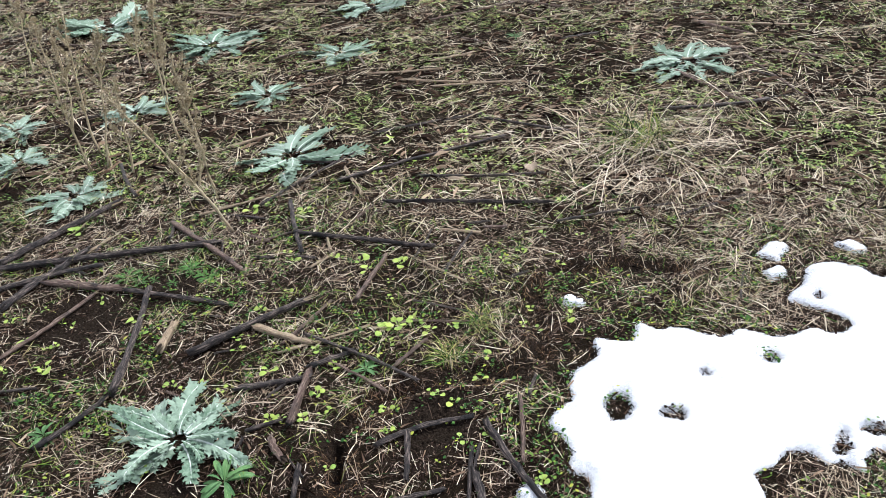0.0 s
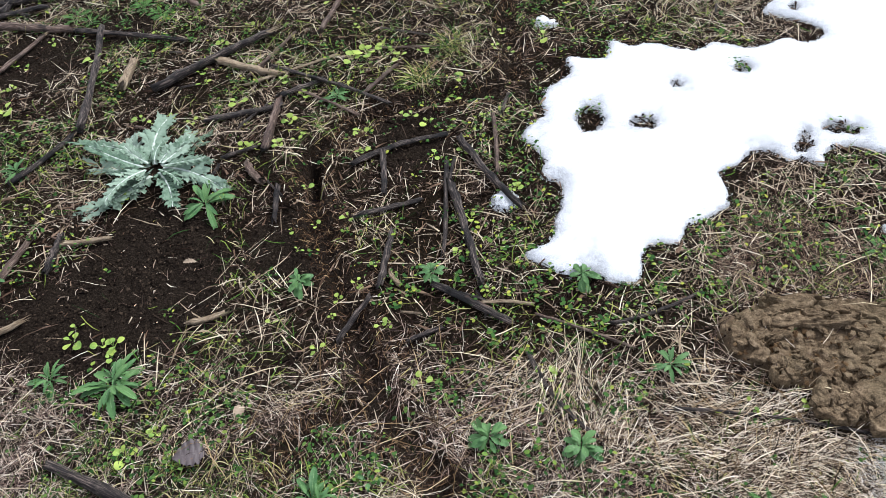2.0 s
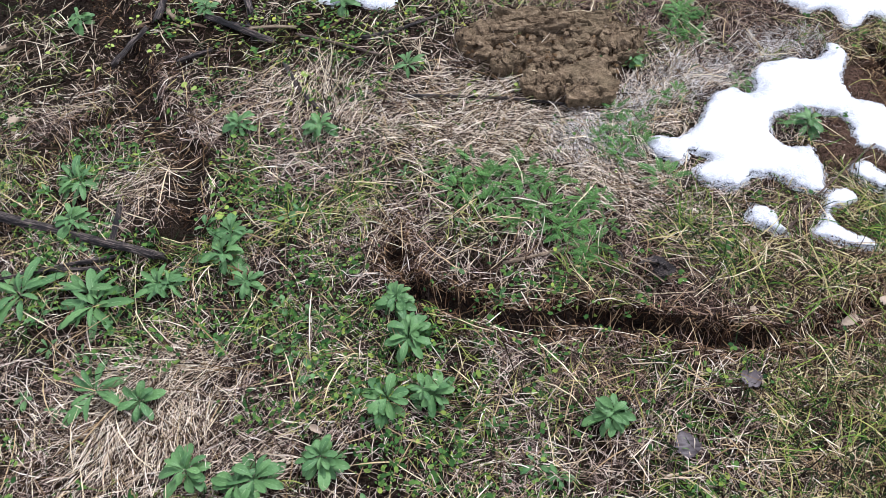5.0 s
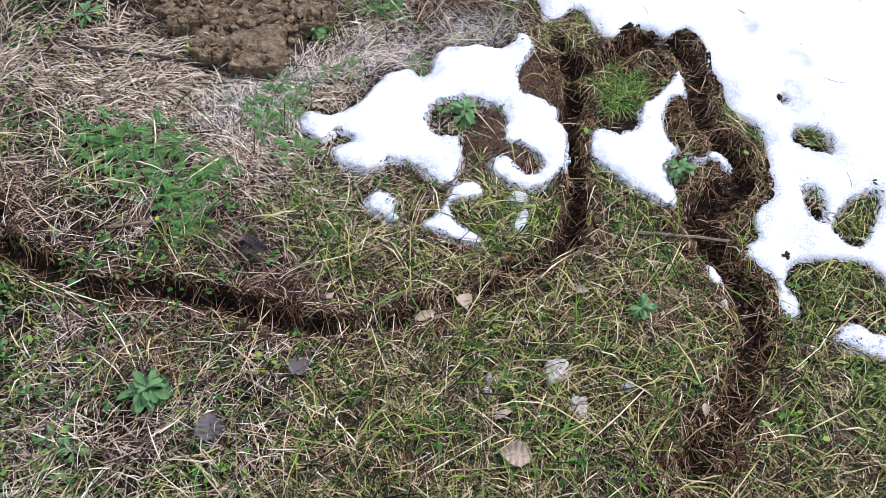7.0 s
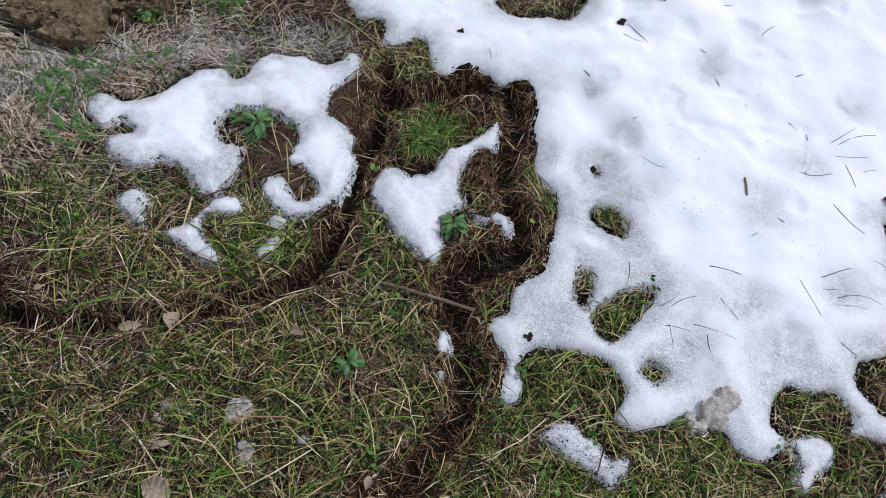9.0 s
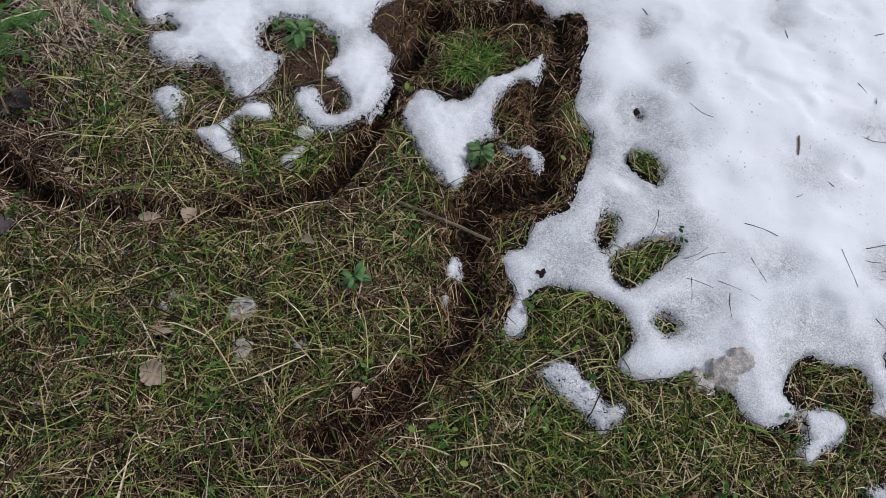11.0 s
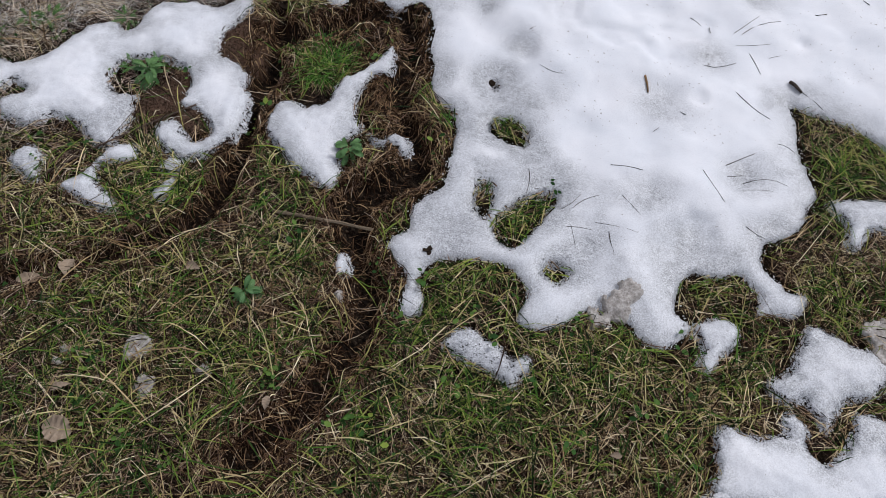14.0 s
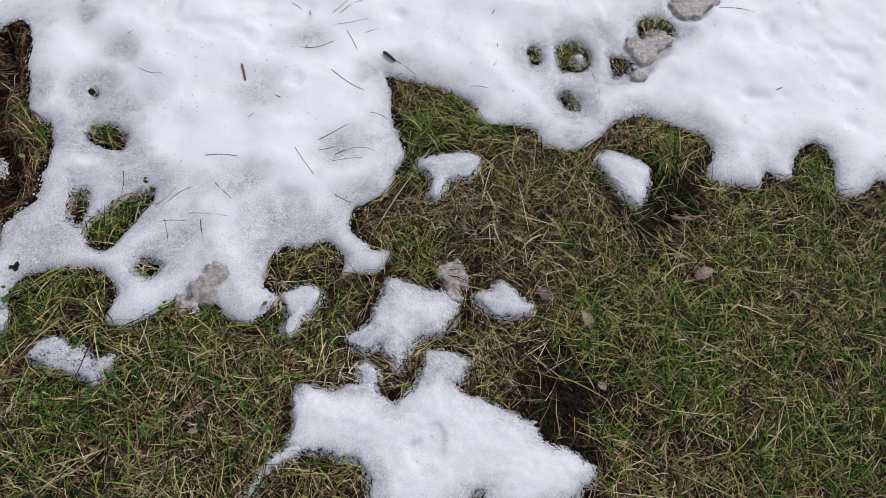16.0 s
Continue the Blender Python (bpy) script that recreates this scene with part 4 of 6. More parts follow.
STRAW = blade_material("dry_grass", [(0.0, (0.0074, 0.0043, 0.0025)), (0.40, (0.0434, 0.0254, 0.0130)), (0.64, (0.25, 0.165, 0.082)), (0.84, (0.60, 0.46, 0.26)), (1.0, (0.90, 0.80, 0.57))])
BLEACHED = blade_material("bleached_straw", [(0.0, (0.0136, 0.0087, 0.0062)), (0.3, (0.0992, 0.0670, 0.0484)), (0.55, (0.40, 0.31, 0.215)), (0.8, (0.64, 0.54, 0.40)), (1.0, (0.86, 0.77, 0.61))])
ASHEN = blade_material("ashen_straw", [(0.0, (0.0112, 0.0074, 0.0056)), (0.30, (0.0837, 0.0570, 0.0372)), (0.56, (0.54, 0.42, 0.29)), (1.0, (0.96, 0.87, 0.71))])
THREADS = blade_material("white_threads", [(0.0, (0.14, 0.125, 0.11)), (0.4, (0.48, 0.45, 0.41)), (1.0, (0.92, 0.90, 0.86))])
FRESH = blade_material("fresh_grass", [(0.0, (0.020, 0.075, 0.012)), (0.5, (0.070, 0.190, 0.030)), (0.9, (0.16, 0.33, 0.055)), (1.0, (0.34, 0.42, 0.09))])
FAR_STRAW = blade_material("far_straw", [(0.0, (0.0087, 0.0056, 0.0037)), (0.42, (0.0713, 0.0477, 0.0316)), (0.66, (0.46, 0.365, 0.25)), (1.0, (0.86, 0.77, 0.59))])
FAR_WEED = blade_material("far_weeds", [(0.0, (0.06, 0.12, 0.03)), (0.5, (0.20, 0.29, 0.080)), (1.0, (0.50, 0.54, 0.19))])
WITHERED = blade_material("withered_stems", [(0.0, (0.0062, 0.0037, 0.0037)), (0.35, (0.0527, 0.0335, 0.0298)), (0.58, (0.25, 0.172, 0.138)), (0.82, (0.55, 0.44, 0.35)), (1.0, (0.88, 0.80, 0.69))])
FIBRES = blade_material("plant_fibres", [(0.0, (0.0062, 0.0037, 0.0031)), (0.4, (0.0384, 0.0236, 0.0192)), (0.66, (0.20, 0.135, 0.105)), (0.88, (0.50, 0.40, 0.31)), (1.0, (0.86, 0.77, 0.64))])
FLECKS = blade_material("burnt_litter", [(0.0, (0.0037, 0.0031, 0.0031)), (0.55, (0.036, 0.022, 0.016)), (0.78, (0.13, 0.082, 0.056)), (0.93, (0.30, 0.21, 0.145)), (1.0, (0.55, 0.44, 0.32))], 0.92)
GRAINS = blade_material("ice_grains", [(0.0, (0.30, 0.30, 0.29)), (0.4, (0.66, 0.67, 0.68)), (1.0, (0.88, 0.89, 0.90))], 0.35, 0.1)
CRUMBS = blade_material("soil_crumbs", [(0.0, (0.008, 0.006, 0.005)), (0.6, (0.026, 0.019, 0.014)), (1.0, (0.065, 0.047, 0.034))], 0.95)
COLD_CRUMBS = blade_material("earth_crumbs", [(0.0, (0.040, 0.025, 0.018)), (0.6, (0.105, 0.068, 0.048)), (1.0, (0.17, 0.115, 0.085))], 0.95)
CLAY_CRUMBS = blade_material("clay_crumbs", [(0.0, (0.075, 0.045, 0.024)), (0.6, (0.15, 0.095, 0.05)), (1.0, (0.23, 0.155, 0.085))], 0.95)
WEEDLETS = blade_material("small_weeds", [(0.0, (0.018, 0.060, 0.016)), (0.5, (0.065, 0.150, 0.035)), (0.85, (0.18, 0.27, 0.050)), (1.0, (0.42, 0.44, 0.07))])
CLOVER = blade_material("clover_leaves", [(0.0, (0.016, 0.052, 0.014)), (0.5, (0.052, 0.125, 0.030)), (0.9, (0.13, 0.23, 0.050)), (1.0, (0.26, 0.33, 0.06))])
THISTLE = leaf_material("thistle_leaf", (0.088, 0.165, 0.098), (0.29, 0.38, 0.295), (0.58, 0.64, 0.59), 0.09, 0.0, 0.7)
BROAD = leaf_material("broad_leaf", (0.040, 0.115, 0.036), (0.098, 0.205, 0.062), (0.19, 0.31, 0.13), 0.06, 0.0, 0.55)
FERN = leaf_material("fern_leaf", (0.036, 0.125, 0.024), (0.115, 0.275, 0.055), (0.10, 0.21, 0.06), 0.05, 0.0, 0.6)
SPROUT = leaf_material("sprout_leaf", (0.13, 0.25, 0.040), (0.36, 0.46, 0.080), (0.50, 0.55, 0.16), 0.05, 0.0, 0.5)
DEAD_DARK = leaf_material("dark_dead_leaf", (0.045, 0.036, 0.040), (0.085, 0.068, 0.072), (0.12, 0.10, 0.10), 0.05, 0.3, 0.5)
DEAD_PALE = leaf_material("pale_dead_leaf", (0.16, 0.112, 0.078), (0.34, 0.26, 0.185), (0.42, 0.34, 0.25), 0.06, 0.3, 0.6)
EARTH_LUMP = blade_material("dark_soil_lump", [(0.0, (0.010, 0.008, 0.007)), (1.0, (0.030, 0.022, 0.016))], 0.95)
# char's light streaks are pale-brown sections plus a sheen painted into the colour
CHAR = stalk_material("charred_stalk", (0.007, 0.007, 0.009), (0.034, 0.027, 0.026), (0.34, 0.27, 0.23), 0.57)
BROWN = stalk_material("browned_stalk", (0.040, 0.026, 0.021), (0.12, 0.078, 0.062), (0.36, 0.28, 0.22), 0.64)
PALE_STALK = stalk_material("pale_stalk", (0.14, 0.095, 0.06), (0.31, 0.235, 0.155), (0.52, 0.43, 0.31), 0.78, 0.6)
STEM = stalk_material("weed_stem", (0.30, 0.24, 0.14), (0.54, 0.45, 0.29), (0.76, 0.66, 0.47), 0.97, 0.2)
TWIG = stalk_material("dark_twig", (0.02, 0.016, 0.013), (0.06, 0.045, 0.035), (0.16, 0.12, 0.09), 0.75)
RUSSET = stalk_material("russet_twig", (0.20, 0.10, 0.045), (0.40, 0.24, 0.12), (0.58, 0.42, 0.25), 0.97, 0.2)
SEEDS = translucent(blade_material("seed_heads", [(0.0, (0.30, 0.245, 0.16)), (0.6, (0.62, 0.54, 0.38)), (1.0, (0.85, 0.78, 0.60))], 0.8), 0.5)


# ---- makers ----
def mesh_of(name, verts, faces, mat, uvs=None, smooth=True):
    me = bpy.data.meshes.new(name)
    me.from_pydata(verts, [], faces)
    if uvs is not None:
        layer = me.uv_layers.new(name="UVMap")
        corner = np.empty(len(me.loops), np.int32)
        me.loops.foreach_get("vertex_index", corner)
        layer.data.foreach_set("uv", np.asarray(uvs, np.float32)[corner].ravel())
    me.materials.append(mat)
    if smooth:
        me.polygons.foreach_set("use_smooth", np.ones(len(me.polygons), bool))
    me.update()
    return me


def big_mesh(name, verts, quads, mat, smooth=True, extra=()):
    """A large mesh from arrays of corners and of faces with equally many corners."""
    me = bpy.data.meshes.new(name)
    k = quads.shape[1]
    me.vertices.add(len(verts))
    me.vertices.foreach_set("co", np.ascontiguousarray(verts, np.float32).ravel())
    me.loops.add(quads.size)
    me.loops.foreach_set("vertex_index", np.ascontiguousarray(quads, np.int32).ravel())
    me.polygons.add(len(quads))
    me.polygons.foreach_set("loop_start", np.arange(0, quads.size, k, dtype=np.int32))
    me.polygons.foreach_set("use_smooth", np.full(len(quads), smooth))
    for key, values in extra:
        a = me.attributes.new(key, "FLOAT", "POINT")
        a.data.foreach_set("value", np.ascontiguousarray(values, np.float32))
    me.materials.append(mat)
    me.update(calc_edges=True)
    me.validate()
    return me


def under(name, me, parent, m=None, label=""):
    ob = new(name, me)
    ob.parent = parent
    if m is not None:
        ob.matrix_basis = m
    return tagged(ob, label)


def sheet_faces(nx, ny):
    a = (np.arange(ny - 1)[:, None] * nx + np.arange(nx - 1)[None, :]).ravel()
    return np.stack([a, a + 1, a + nx + 1, a + nx], 1)


def tube(points, radii, sides=8, seed=0, rough=0.1, name="tube", mat=None, flute=0.0, squash=1.0, torn=1.2):
    """A closed, uneven rod along points."""
    r = random.Random(seed)
    pts = [Vector(p) for p in points]
    verts, uvs, faces = [], [], []
    along = 0.0
    ridge = [1 + flute * (r.random() * 2 - 1) for k in range(sides)]
    for i, p in enumerate(pts):
        d = (pts[min(i + 1, len(pts) - 1)] - pts[max(i - 1, 0)]).normalized()
        side = d.cross(Vector((0, 0, 1)))
        side = side.normalized() if side.length > 1e-4 else Vector((1, 0, 0))
        up = side.cross(d)
        along += (p - pts[i - 1]).length if i else 0
        for k in range(sides):
            a = 2 * math.pi * k / sides
            rad = radii[i] * ridge[k] * (1 + rough * (r.random() * 2 - 1))
            q = p + (side * math.cos(a) + up * math.sin(a) * squash) * rad
            if i in (0, len(pts) - 1):
                q += d * radii[i] * torn * (r.random() - 0.5)
            verts.append(q)
            uvs.append((k / sides, along * 3))
    for i in range(len(pts) - 1):
        for k in range(sides):
            k2 = (k + 1) % sides
            faces.append((i * sides + k, i * sides + k2, (i + 1) * sides + k2, (i + 1) * sides + k))
    faces.append(tuple(range(sides))[::-1])
    faces.append(tuple((len(pts) - 1) * sides + k for k in range(sides)))
    return mesh_of(name, verts, faces, mat, uvs)


# ---- ground ----
def graded(lo, near_lo, near_hi, hi, fine, mid_lo, mid_hi, mid):
    near = np.arange(near_lo, near_hi, fine)
    left = np.arange(mid_lo, near_lo - mid / 2, mid)
    right = np.arange(near_hi, mid_hi, mid)
    far_l = mid_lo - np.geomspace(0.1, mid_lo - lo, 22)[::-1]
    far_r = right[-1] + np.geomspace(0.1, hi - right[-1], 22)
    return np.concatenate([far_l, left, near, right, far_r])


def build_ground():
    xs = graded(-600, -1.95, 3.4, 600, 0.0125, -6.5, 6.0, 0.06)
    ys = graded(-600, -0.42, 2.5, 600, 0.0125, -2.0, 7.5, 0.05)
    x, y = (a.ravel() for a in np.meshgrid(xs, ys))
    z = lie(x, y)
    r = run_depth(x, y)
    dark = np.clip(np.maximum(np.maximum(np.maximum(bare(x, y), 0.6 * weedy(x, y)), 0.9 * pick(CHURNMAP, x, y)), step(0.05, 0.5, r)) + 0.55 * burnt(x, y) * layered(x, y, 0.08, 81), 0, 1)
    z -= 0.012 * step(0.02, 0.05, within(x, y, SHEET))
    me = big_mesh("ground", np.stack([x, y, z], 1), sheet_faces(len(xs), len(ys)), EARTH,
                  extra=(("bare", dark), ("clod", clod(x, y)), ("smooth", smooth_earth(x, y))))
    tagged(new("ground", me), "damp field ground with dark soil, litter and vole runs", "ground", kind="structure")


def build_snow(name, some, x0, x1, y0, y1, fine, label, mat=SNOW, group="", outer=None, crisp=1.0, worn=0.0):
    xs, ys = np.arange(x0, x1, fine), np.arange(y0, y1, fine)
    if outer:
        xs = np.concatenate([xs, np.arange(xs[-1] + 0.05, outer[0], 0.06)])
        ys = np.concatenate([ys, np.arange(ys[-1] + 0.05, outer[1], 0.06)])
    gx, gy = np.meshgrid(xs, ys)
    x, y = gx.ravel(), gy.ravel()
    sheet = some is SHEET
    d = sheet_depth(x, y) if sheet else lying(x, y, some) + ragged(x, y) - 0.0005
    z = 0.3 * lie(x, y) + 0.7 * (swell(x, y) + 0.002) + snow_thick(x, y, d) * crisp + (0.0 if sheet else 0.008)
    if mat is CRUST:
        d = d + 0.022 * (layered(x, y, 0.02, 84, 3) - 0.5) - 0.002
        plate = 0.003 * np.sqrt(np.clip(d / 0.004, 0, 1)) + 0.003 * (layered(x, y, 0.012, 85, 3) - 0.5)
        z = pick(TOP, x, y) + np.where(d < 0, d * 0.9 - 0.002, plate + 0.007)
    keep = d > -0.012
    faces = sheet_faces(len(xs), len(ys))
    faces = faces[keep[faces].all(1)]
    used = np.unique(faces)
    back = np.full(len(x), -1)
    back[used] = np.arange(len(used))
    rim = 0.078 if sheet else 0.052
    thin = np.clip((1 - step(-0.01, rim, d + 0.05 * (layered(x, y, 0.06, 89, 3) - 0.5))) * 0.95 + 0.50 * step(0.54, 0.74, layered(x, y, 0.10, 76, 4)) * (1 - step(0.05, 0.18, d))
                   + 0.22 * step(0.60, 0.78, layered(x, y, 0.13, 77, 4)) + 0.62 * footprint(x, y) + 1.0 * sodden(x, y) * (0.5 + layered(x, y, 0.03, 79, 3)), 0, 1)
    edge = np.maximum(1 - step(-0.001, 0.012, d), 0.85 * worn)
    me = big_mesh(name, np.stack([x, y, z], 1)[used], back[faces], mat, extra=(("thin", np.maximum(thin, worn)[used]), ("edge", edge[used])))
    return tagged(new(name, me), label, "snow patch", group)


def box_round(some, wide=0.03):
    reach = [c[2] if len(c) == 3 else 0.0 for c in some]
    return (min(c[0] - r for c, r in zip(some, reach)) - wide, max(c[0] + r for c, r in zip(some, reach)) + wide,
            min(c[1] - r for c, r in zip(some, reach)) - wide, max(c[1] + r for c, r in zip(some, reach)) + wide)


build_ground()
build_snow("snow_sheet", SHEET, -0.45, 3.62, -0.05, 2.62, 0.0085, "melting granular white snow sheet with ragged holes over grass", outer=(7.0, 5.2))
WORN = (0.1, 0.0, 0.25, 0.7, 0.0, 0.2, 0.7, 0.8, 0.5, 0.2, 0.95, 0.42, 0.65, 0.6, 0.6, 0.5)
for some, worn, label in zip(LOOSE_SNOWS + SMALL_SNOWS, WORN + (0.45,) * 6, (
        "ring-shaped patch of melting granular snow round bare earth", "small wedge-shaped snow patch inside the loop of a vole run", "thin star-shaped patch of wet snow on the lawn",
        "narrow curved arm of thin snow on the lawn", "hook-shaped snow remnant on grass", "small lump of melting snow on grass", "sliver of melting snow in grass", "crumb of melting snow in grass",
        "thin strip of snow on a vole run", "tiny snow lump beside a vole run", "crumbly grey snow remnant on grass", "thin wet snow lobe on short grass", "small thin snow islet beside the snow sheet",
        "thin wet snow flake on the lawn", "thin snow remnant beside the snow sheet", "thin wedge of melting snow on grass", "small snow remnant on the burnt field", "small snow remnant on the burnt field",
        "small snow remnant on the burnt field", "small snow lump beside the snow field", "small snow lump on dark soil", "tiny snow lump in a thawed hole")):
    build_snow("snow_patch", some, *box_round(some), 0.0034, label, group="loose snow patches", crisp=0.75, worn=worn)
for some, label in (([(1.100, -0.001, 0.026), (1.118, 0.004, 0.016), (1.09, -0.02, 0.012)], "greyish frozen snow crust on grass"),
                    ([(1.137, -0.060, 0.016)], "small grey ice crust on grass"), ([(0.987, -0.033, 0.013), (0.985, -0.05, 0.01)], "small grey ice crust on grass"),
                    ([(1.218, -0.020, 0.012)], "small grey ice crust on grass"),
                    ([(2.293, 0.285, 0.026), (2.305, 0.262, 0.022), (2.30, 0.24, 0.018)], "dirty frozen snow crust at the tip of a snow lobe"),
                    ([(2.735, 0.838, 0.034), (2.768, 0.878, 0.034), (2.722, 0.862, 0.028), (2.712, 0.776, 0.020)], "trodden grey ice in a boot print"),
                    ([(2.862, 0.985, 0.046), (2.90, 1.022, 0.040)], "trodden grey ice in a boot print"),
                    ([(1.387, 0.153, 0.011)], "small grey ice crust on grass"), ([(1.848, 0.232, 0.028), (1.875, 0.262, 0.024), (1.822, 0.202, 0.022)], "dirty frozen crust at the snow sheet's edge")):
    tagged(build_snow("ice_crust", some, *box_round(some), 0.004, label, mat=CRUST, group="frozen crusts"), category="ice crust")


# ---- grass, straw and litter ----
def scatter(n, x0, x1, y0, y1, weight):
    """n places in the oblong, kept where weight beats a random value and no snow lies."""
    x, y = rng.uniform(x0, x1, n), rng.uniform(y0, y1, n)
    keep = (rng.random(n) < weight(x, y)) & (pick(SNOW_D, x, y) < 0.003)
    return x[keep], y[keep]


def clear(x, y, runs=0.85, clods=0.88, bareness=0.9):
    return (1 - runs * step(0.1, 0.7, pick(RUNMAP, x, y))) * (1 - 0.62 * runs * pick(CHURNMAP, x, y)) * (1 - clods * pick(CLODMAP, x, y)) * (1 - 0.97 * pick(EARTHMAP, x, y)) * (1 - bareness * pick(BAREMAP, x, y))


def blades(name, x, y, length, width, lift, mat, label, stations=4, flat=0.3, bend=0.6, heading=None, category="grass", base=0.0, off_runs=True, arc=0.35):
    """Thin blades from x, y outward: low arcs with a fold along the middle."""
    n = len(x)
    length, width, lift = (a + (b - a) * rng.random(n) ** e for (a, b), e in ((length, 1.5), (width, 1.4), (lift, 1.3)))
    turn = rng.uniform(0, 2 * math.pi, n) if heading is None else heading(x, y) + rng.normal(0, 0.55, n)
    curl = rng.normal(0, bend, n)
    start = rng.uniform(0.0, base, n) if base else np.zeros(n)
    s = np.linspace(0, 1, stations)
    px, py = np.empty((n, stations)), np.empty((n, stations))
    px[:, 0], py[:, 0] = x, y
    for k in range(1, stations):
        a = turn + curl * (s[k] - 0.5)
        px[:, k] = px[:, k - 1] + np.cos(a) * length / (stations - 1)
        py[:, k] = py[:, k - 1] + np.sin(a) * length / (stations - 1)
    ok = (pick(SNOW_D, px, py).max(1) < rng.choice((0.001, 0.001, 0.006), n)) & (pick(CLODMAP, px, py).max(1) < rng.uniform(0.3, 1.1, n))
    ok &= (pick(RUNMAP, px, py).max(1) < rng.uniform(0.22, 0.88, n)) | (not off_runs)
    x, y, px, py, length, width, lift, turn, start, n = x[ok], y[ok], px[ok], py[ok], length[ok], width[ok], lift[ok], turn[ok], start[ok], int(ok.sum())
    arch = np.sin(math.pi * np.clip(s[None, :] * rng.uniform(0.55, 1.0, n)[:, None], 0, 1))
    lean = np.where(rng.random(n)[:, None] < 0.5, s[None, :], 1 - s[None, :]) * rng.uniform(0.2, 1.0, n)[:, None]
    arch = np.where(rng.random(n)[:, None] < arc, arch, lean)
    pz = pick(GROUND, px, py) + 0.0015 + start[:, None] + lift[:, None] * arch
    pz = np.maximum(pz, pick(TOP, px, py) + 0.001)
    ax, ay = -np.sin(turn), np.cos(turn)
    taper = np.interp(s, [0, 0.25, 0.7, 1], [0.75, 1, 0.8, 0.12])
    half = width[:, None] / 2 * taper[None, :]
    roll = rng.uniform(-flat, flat, n)[:, None]
    left = np.stack([px + ax[:, None] * half, py + ay[:, None] * half, pz + roll * half * 2], -1)
    right = np.stack([px - ax[:, None] * half, py - ay[:, None] * half, pz - roll * half * 2 + half * 0.25], -1)
    verts = np.stack([left, right], 2).reshape(n * stations * 2, 3)
    first = (np.arange(n)[:, None] * stations + np.arange(stations - 1)[None, :]).ravel() * 2
    quads = np.stack([first, first + 1, first + 3, first + 2], 1)
    tagged(new(name, big_mesh(name, verts, quads, mat)), label, category, kind="stuff")


LUMP = [(1, 0, 0), (0, 1, 0), (-1, 0, 0), (0, -1, 0), (0, 0, 1), (0, 0, -1)]
LUMP_FACES = [(0, 1, 4), (1, 2, 4), (2, 3, 4), (3, 0, 4), (1, 0, 5), (2, 1, 5), (3, 2, 5), (0, 3, 5)]
SLIVER = [(1, 0.25, -0.6), (-1, 0.9, -0.6), (-0.9, -0.9, -0.6), (0.1, -0.2, 1.0)]
SLIVER_FACES = [(0, 1, 3), (1, 2, 3), (2, 0, 3), (1, 0, 2)]


def bits(name, x, y, length, mat, label, category, squat=0.3, sink=0.2, hover=0.0, lump=False):
    """Small angular lumps of eight faces, or slivers of four."""
    n = len(x)
    l = rng.uniform(*length, n)
    w = l * rng.uniform(squat * 0.6, squat * 1.4, n)
    a = rng.uniform(0, 2 * math.pi, n)
    z = pick(TOP, x, y) + w * (0.5 - sink) + rng.uniform(0, 1, n) * hover
    ca, sa = np.cos(a), np.sin(a)
    shape = np.array(LUMP if lump else SLIVER, float)
    v = shape[None] * np.stack([l, w, w * 0.8], 1)[:, None, :] / 2
    v = v + rng.normal(0, 0.12, v.shape) * w[:, None, None]
    vx = v[..., 0] * ca[:, None] - v[..., 1] * sa[:, None] + x[:, None]
    vy = v[..., 0] * sa[:, None] + v[..., 1] * ca[:, None] + y[:, None]
    vz = v[..., 2] + z[:, None]
    tri = np.array(LUMP_FACES if lump else SLIVER_FACES)
    faces = (np.arange(n)[:, None, None] * len(shape) + tri[None]).reshape(-1, 3)
    tagged(new(name, big_mesh(name, np.stack([vx, vy, vz], -1).reshape(-1, 3), faces, mat, smooth=False)), label, category, kind="stuff")


def leaflets(name, x, y, size, mat, label, category, lift=(0.004, 0.02)):
    """Tiny folded leaves, singly or in pairs, a little above the ground."""
    pick_one = rng.random(len(x)) < 0.28
    x, y = x[pick_one].repeat(5), y[pick_one].repeat(5)
    x, y = x + rng.normal(0, 0.010, len(x)), y + rng.normal(0, 0.010, len(x))
    n = len(x)
    l, a, h = rng.uniform(*size, n) * rng.uniform(0.5, 1, n // 5).repeat(5), rng.uniform(0, 2 * math.pi, n), rng.uniform(*lift, n)
    z = pick(TOP, x, y) + h
    tilt = rng.normal(0, 0.3, n)
    u = np.array([(-0.5, 0, 0.0), (-0.15, 0.33, 0.06), (0.3, 0.27, 0.06), (0.5, 0, 0.02), (0.3, -0.27, 0.06), (-0.15, -0.33, 0.06)])
    v = u[None] * l[:, None, None]
    vx = v[..., 0] * np.cos(a)[:, None] - v[..., 1] * np.sin(a)[:, None] + x[:, None]
    vy = v[..., 0] * np.sin(a)[:, None] + v[..., 1] * np.cos(a)[:, None] + y[:, None]
    vz = v[..., 2] + v[..., 0] * tilt[:, None] + z[:, None]
    f = np.array([(0, 3, 2, 1), (0, 5, 4, 3)])
    faces = (np.arange(n)[:, None, None] * 6 + f[None]).reshape(-1, 4)
    tagged(new(name, big_mesh(name, np.stack([vx, vy, vz], -1).reshape(-1, 3), faces, mat)), label, category, kind="stuff")


def tufty(x, y, seed, size=0.09):
    return step(0.35, 0.65, layered(x, y, size, seed, 3))


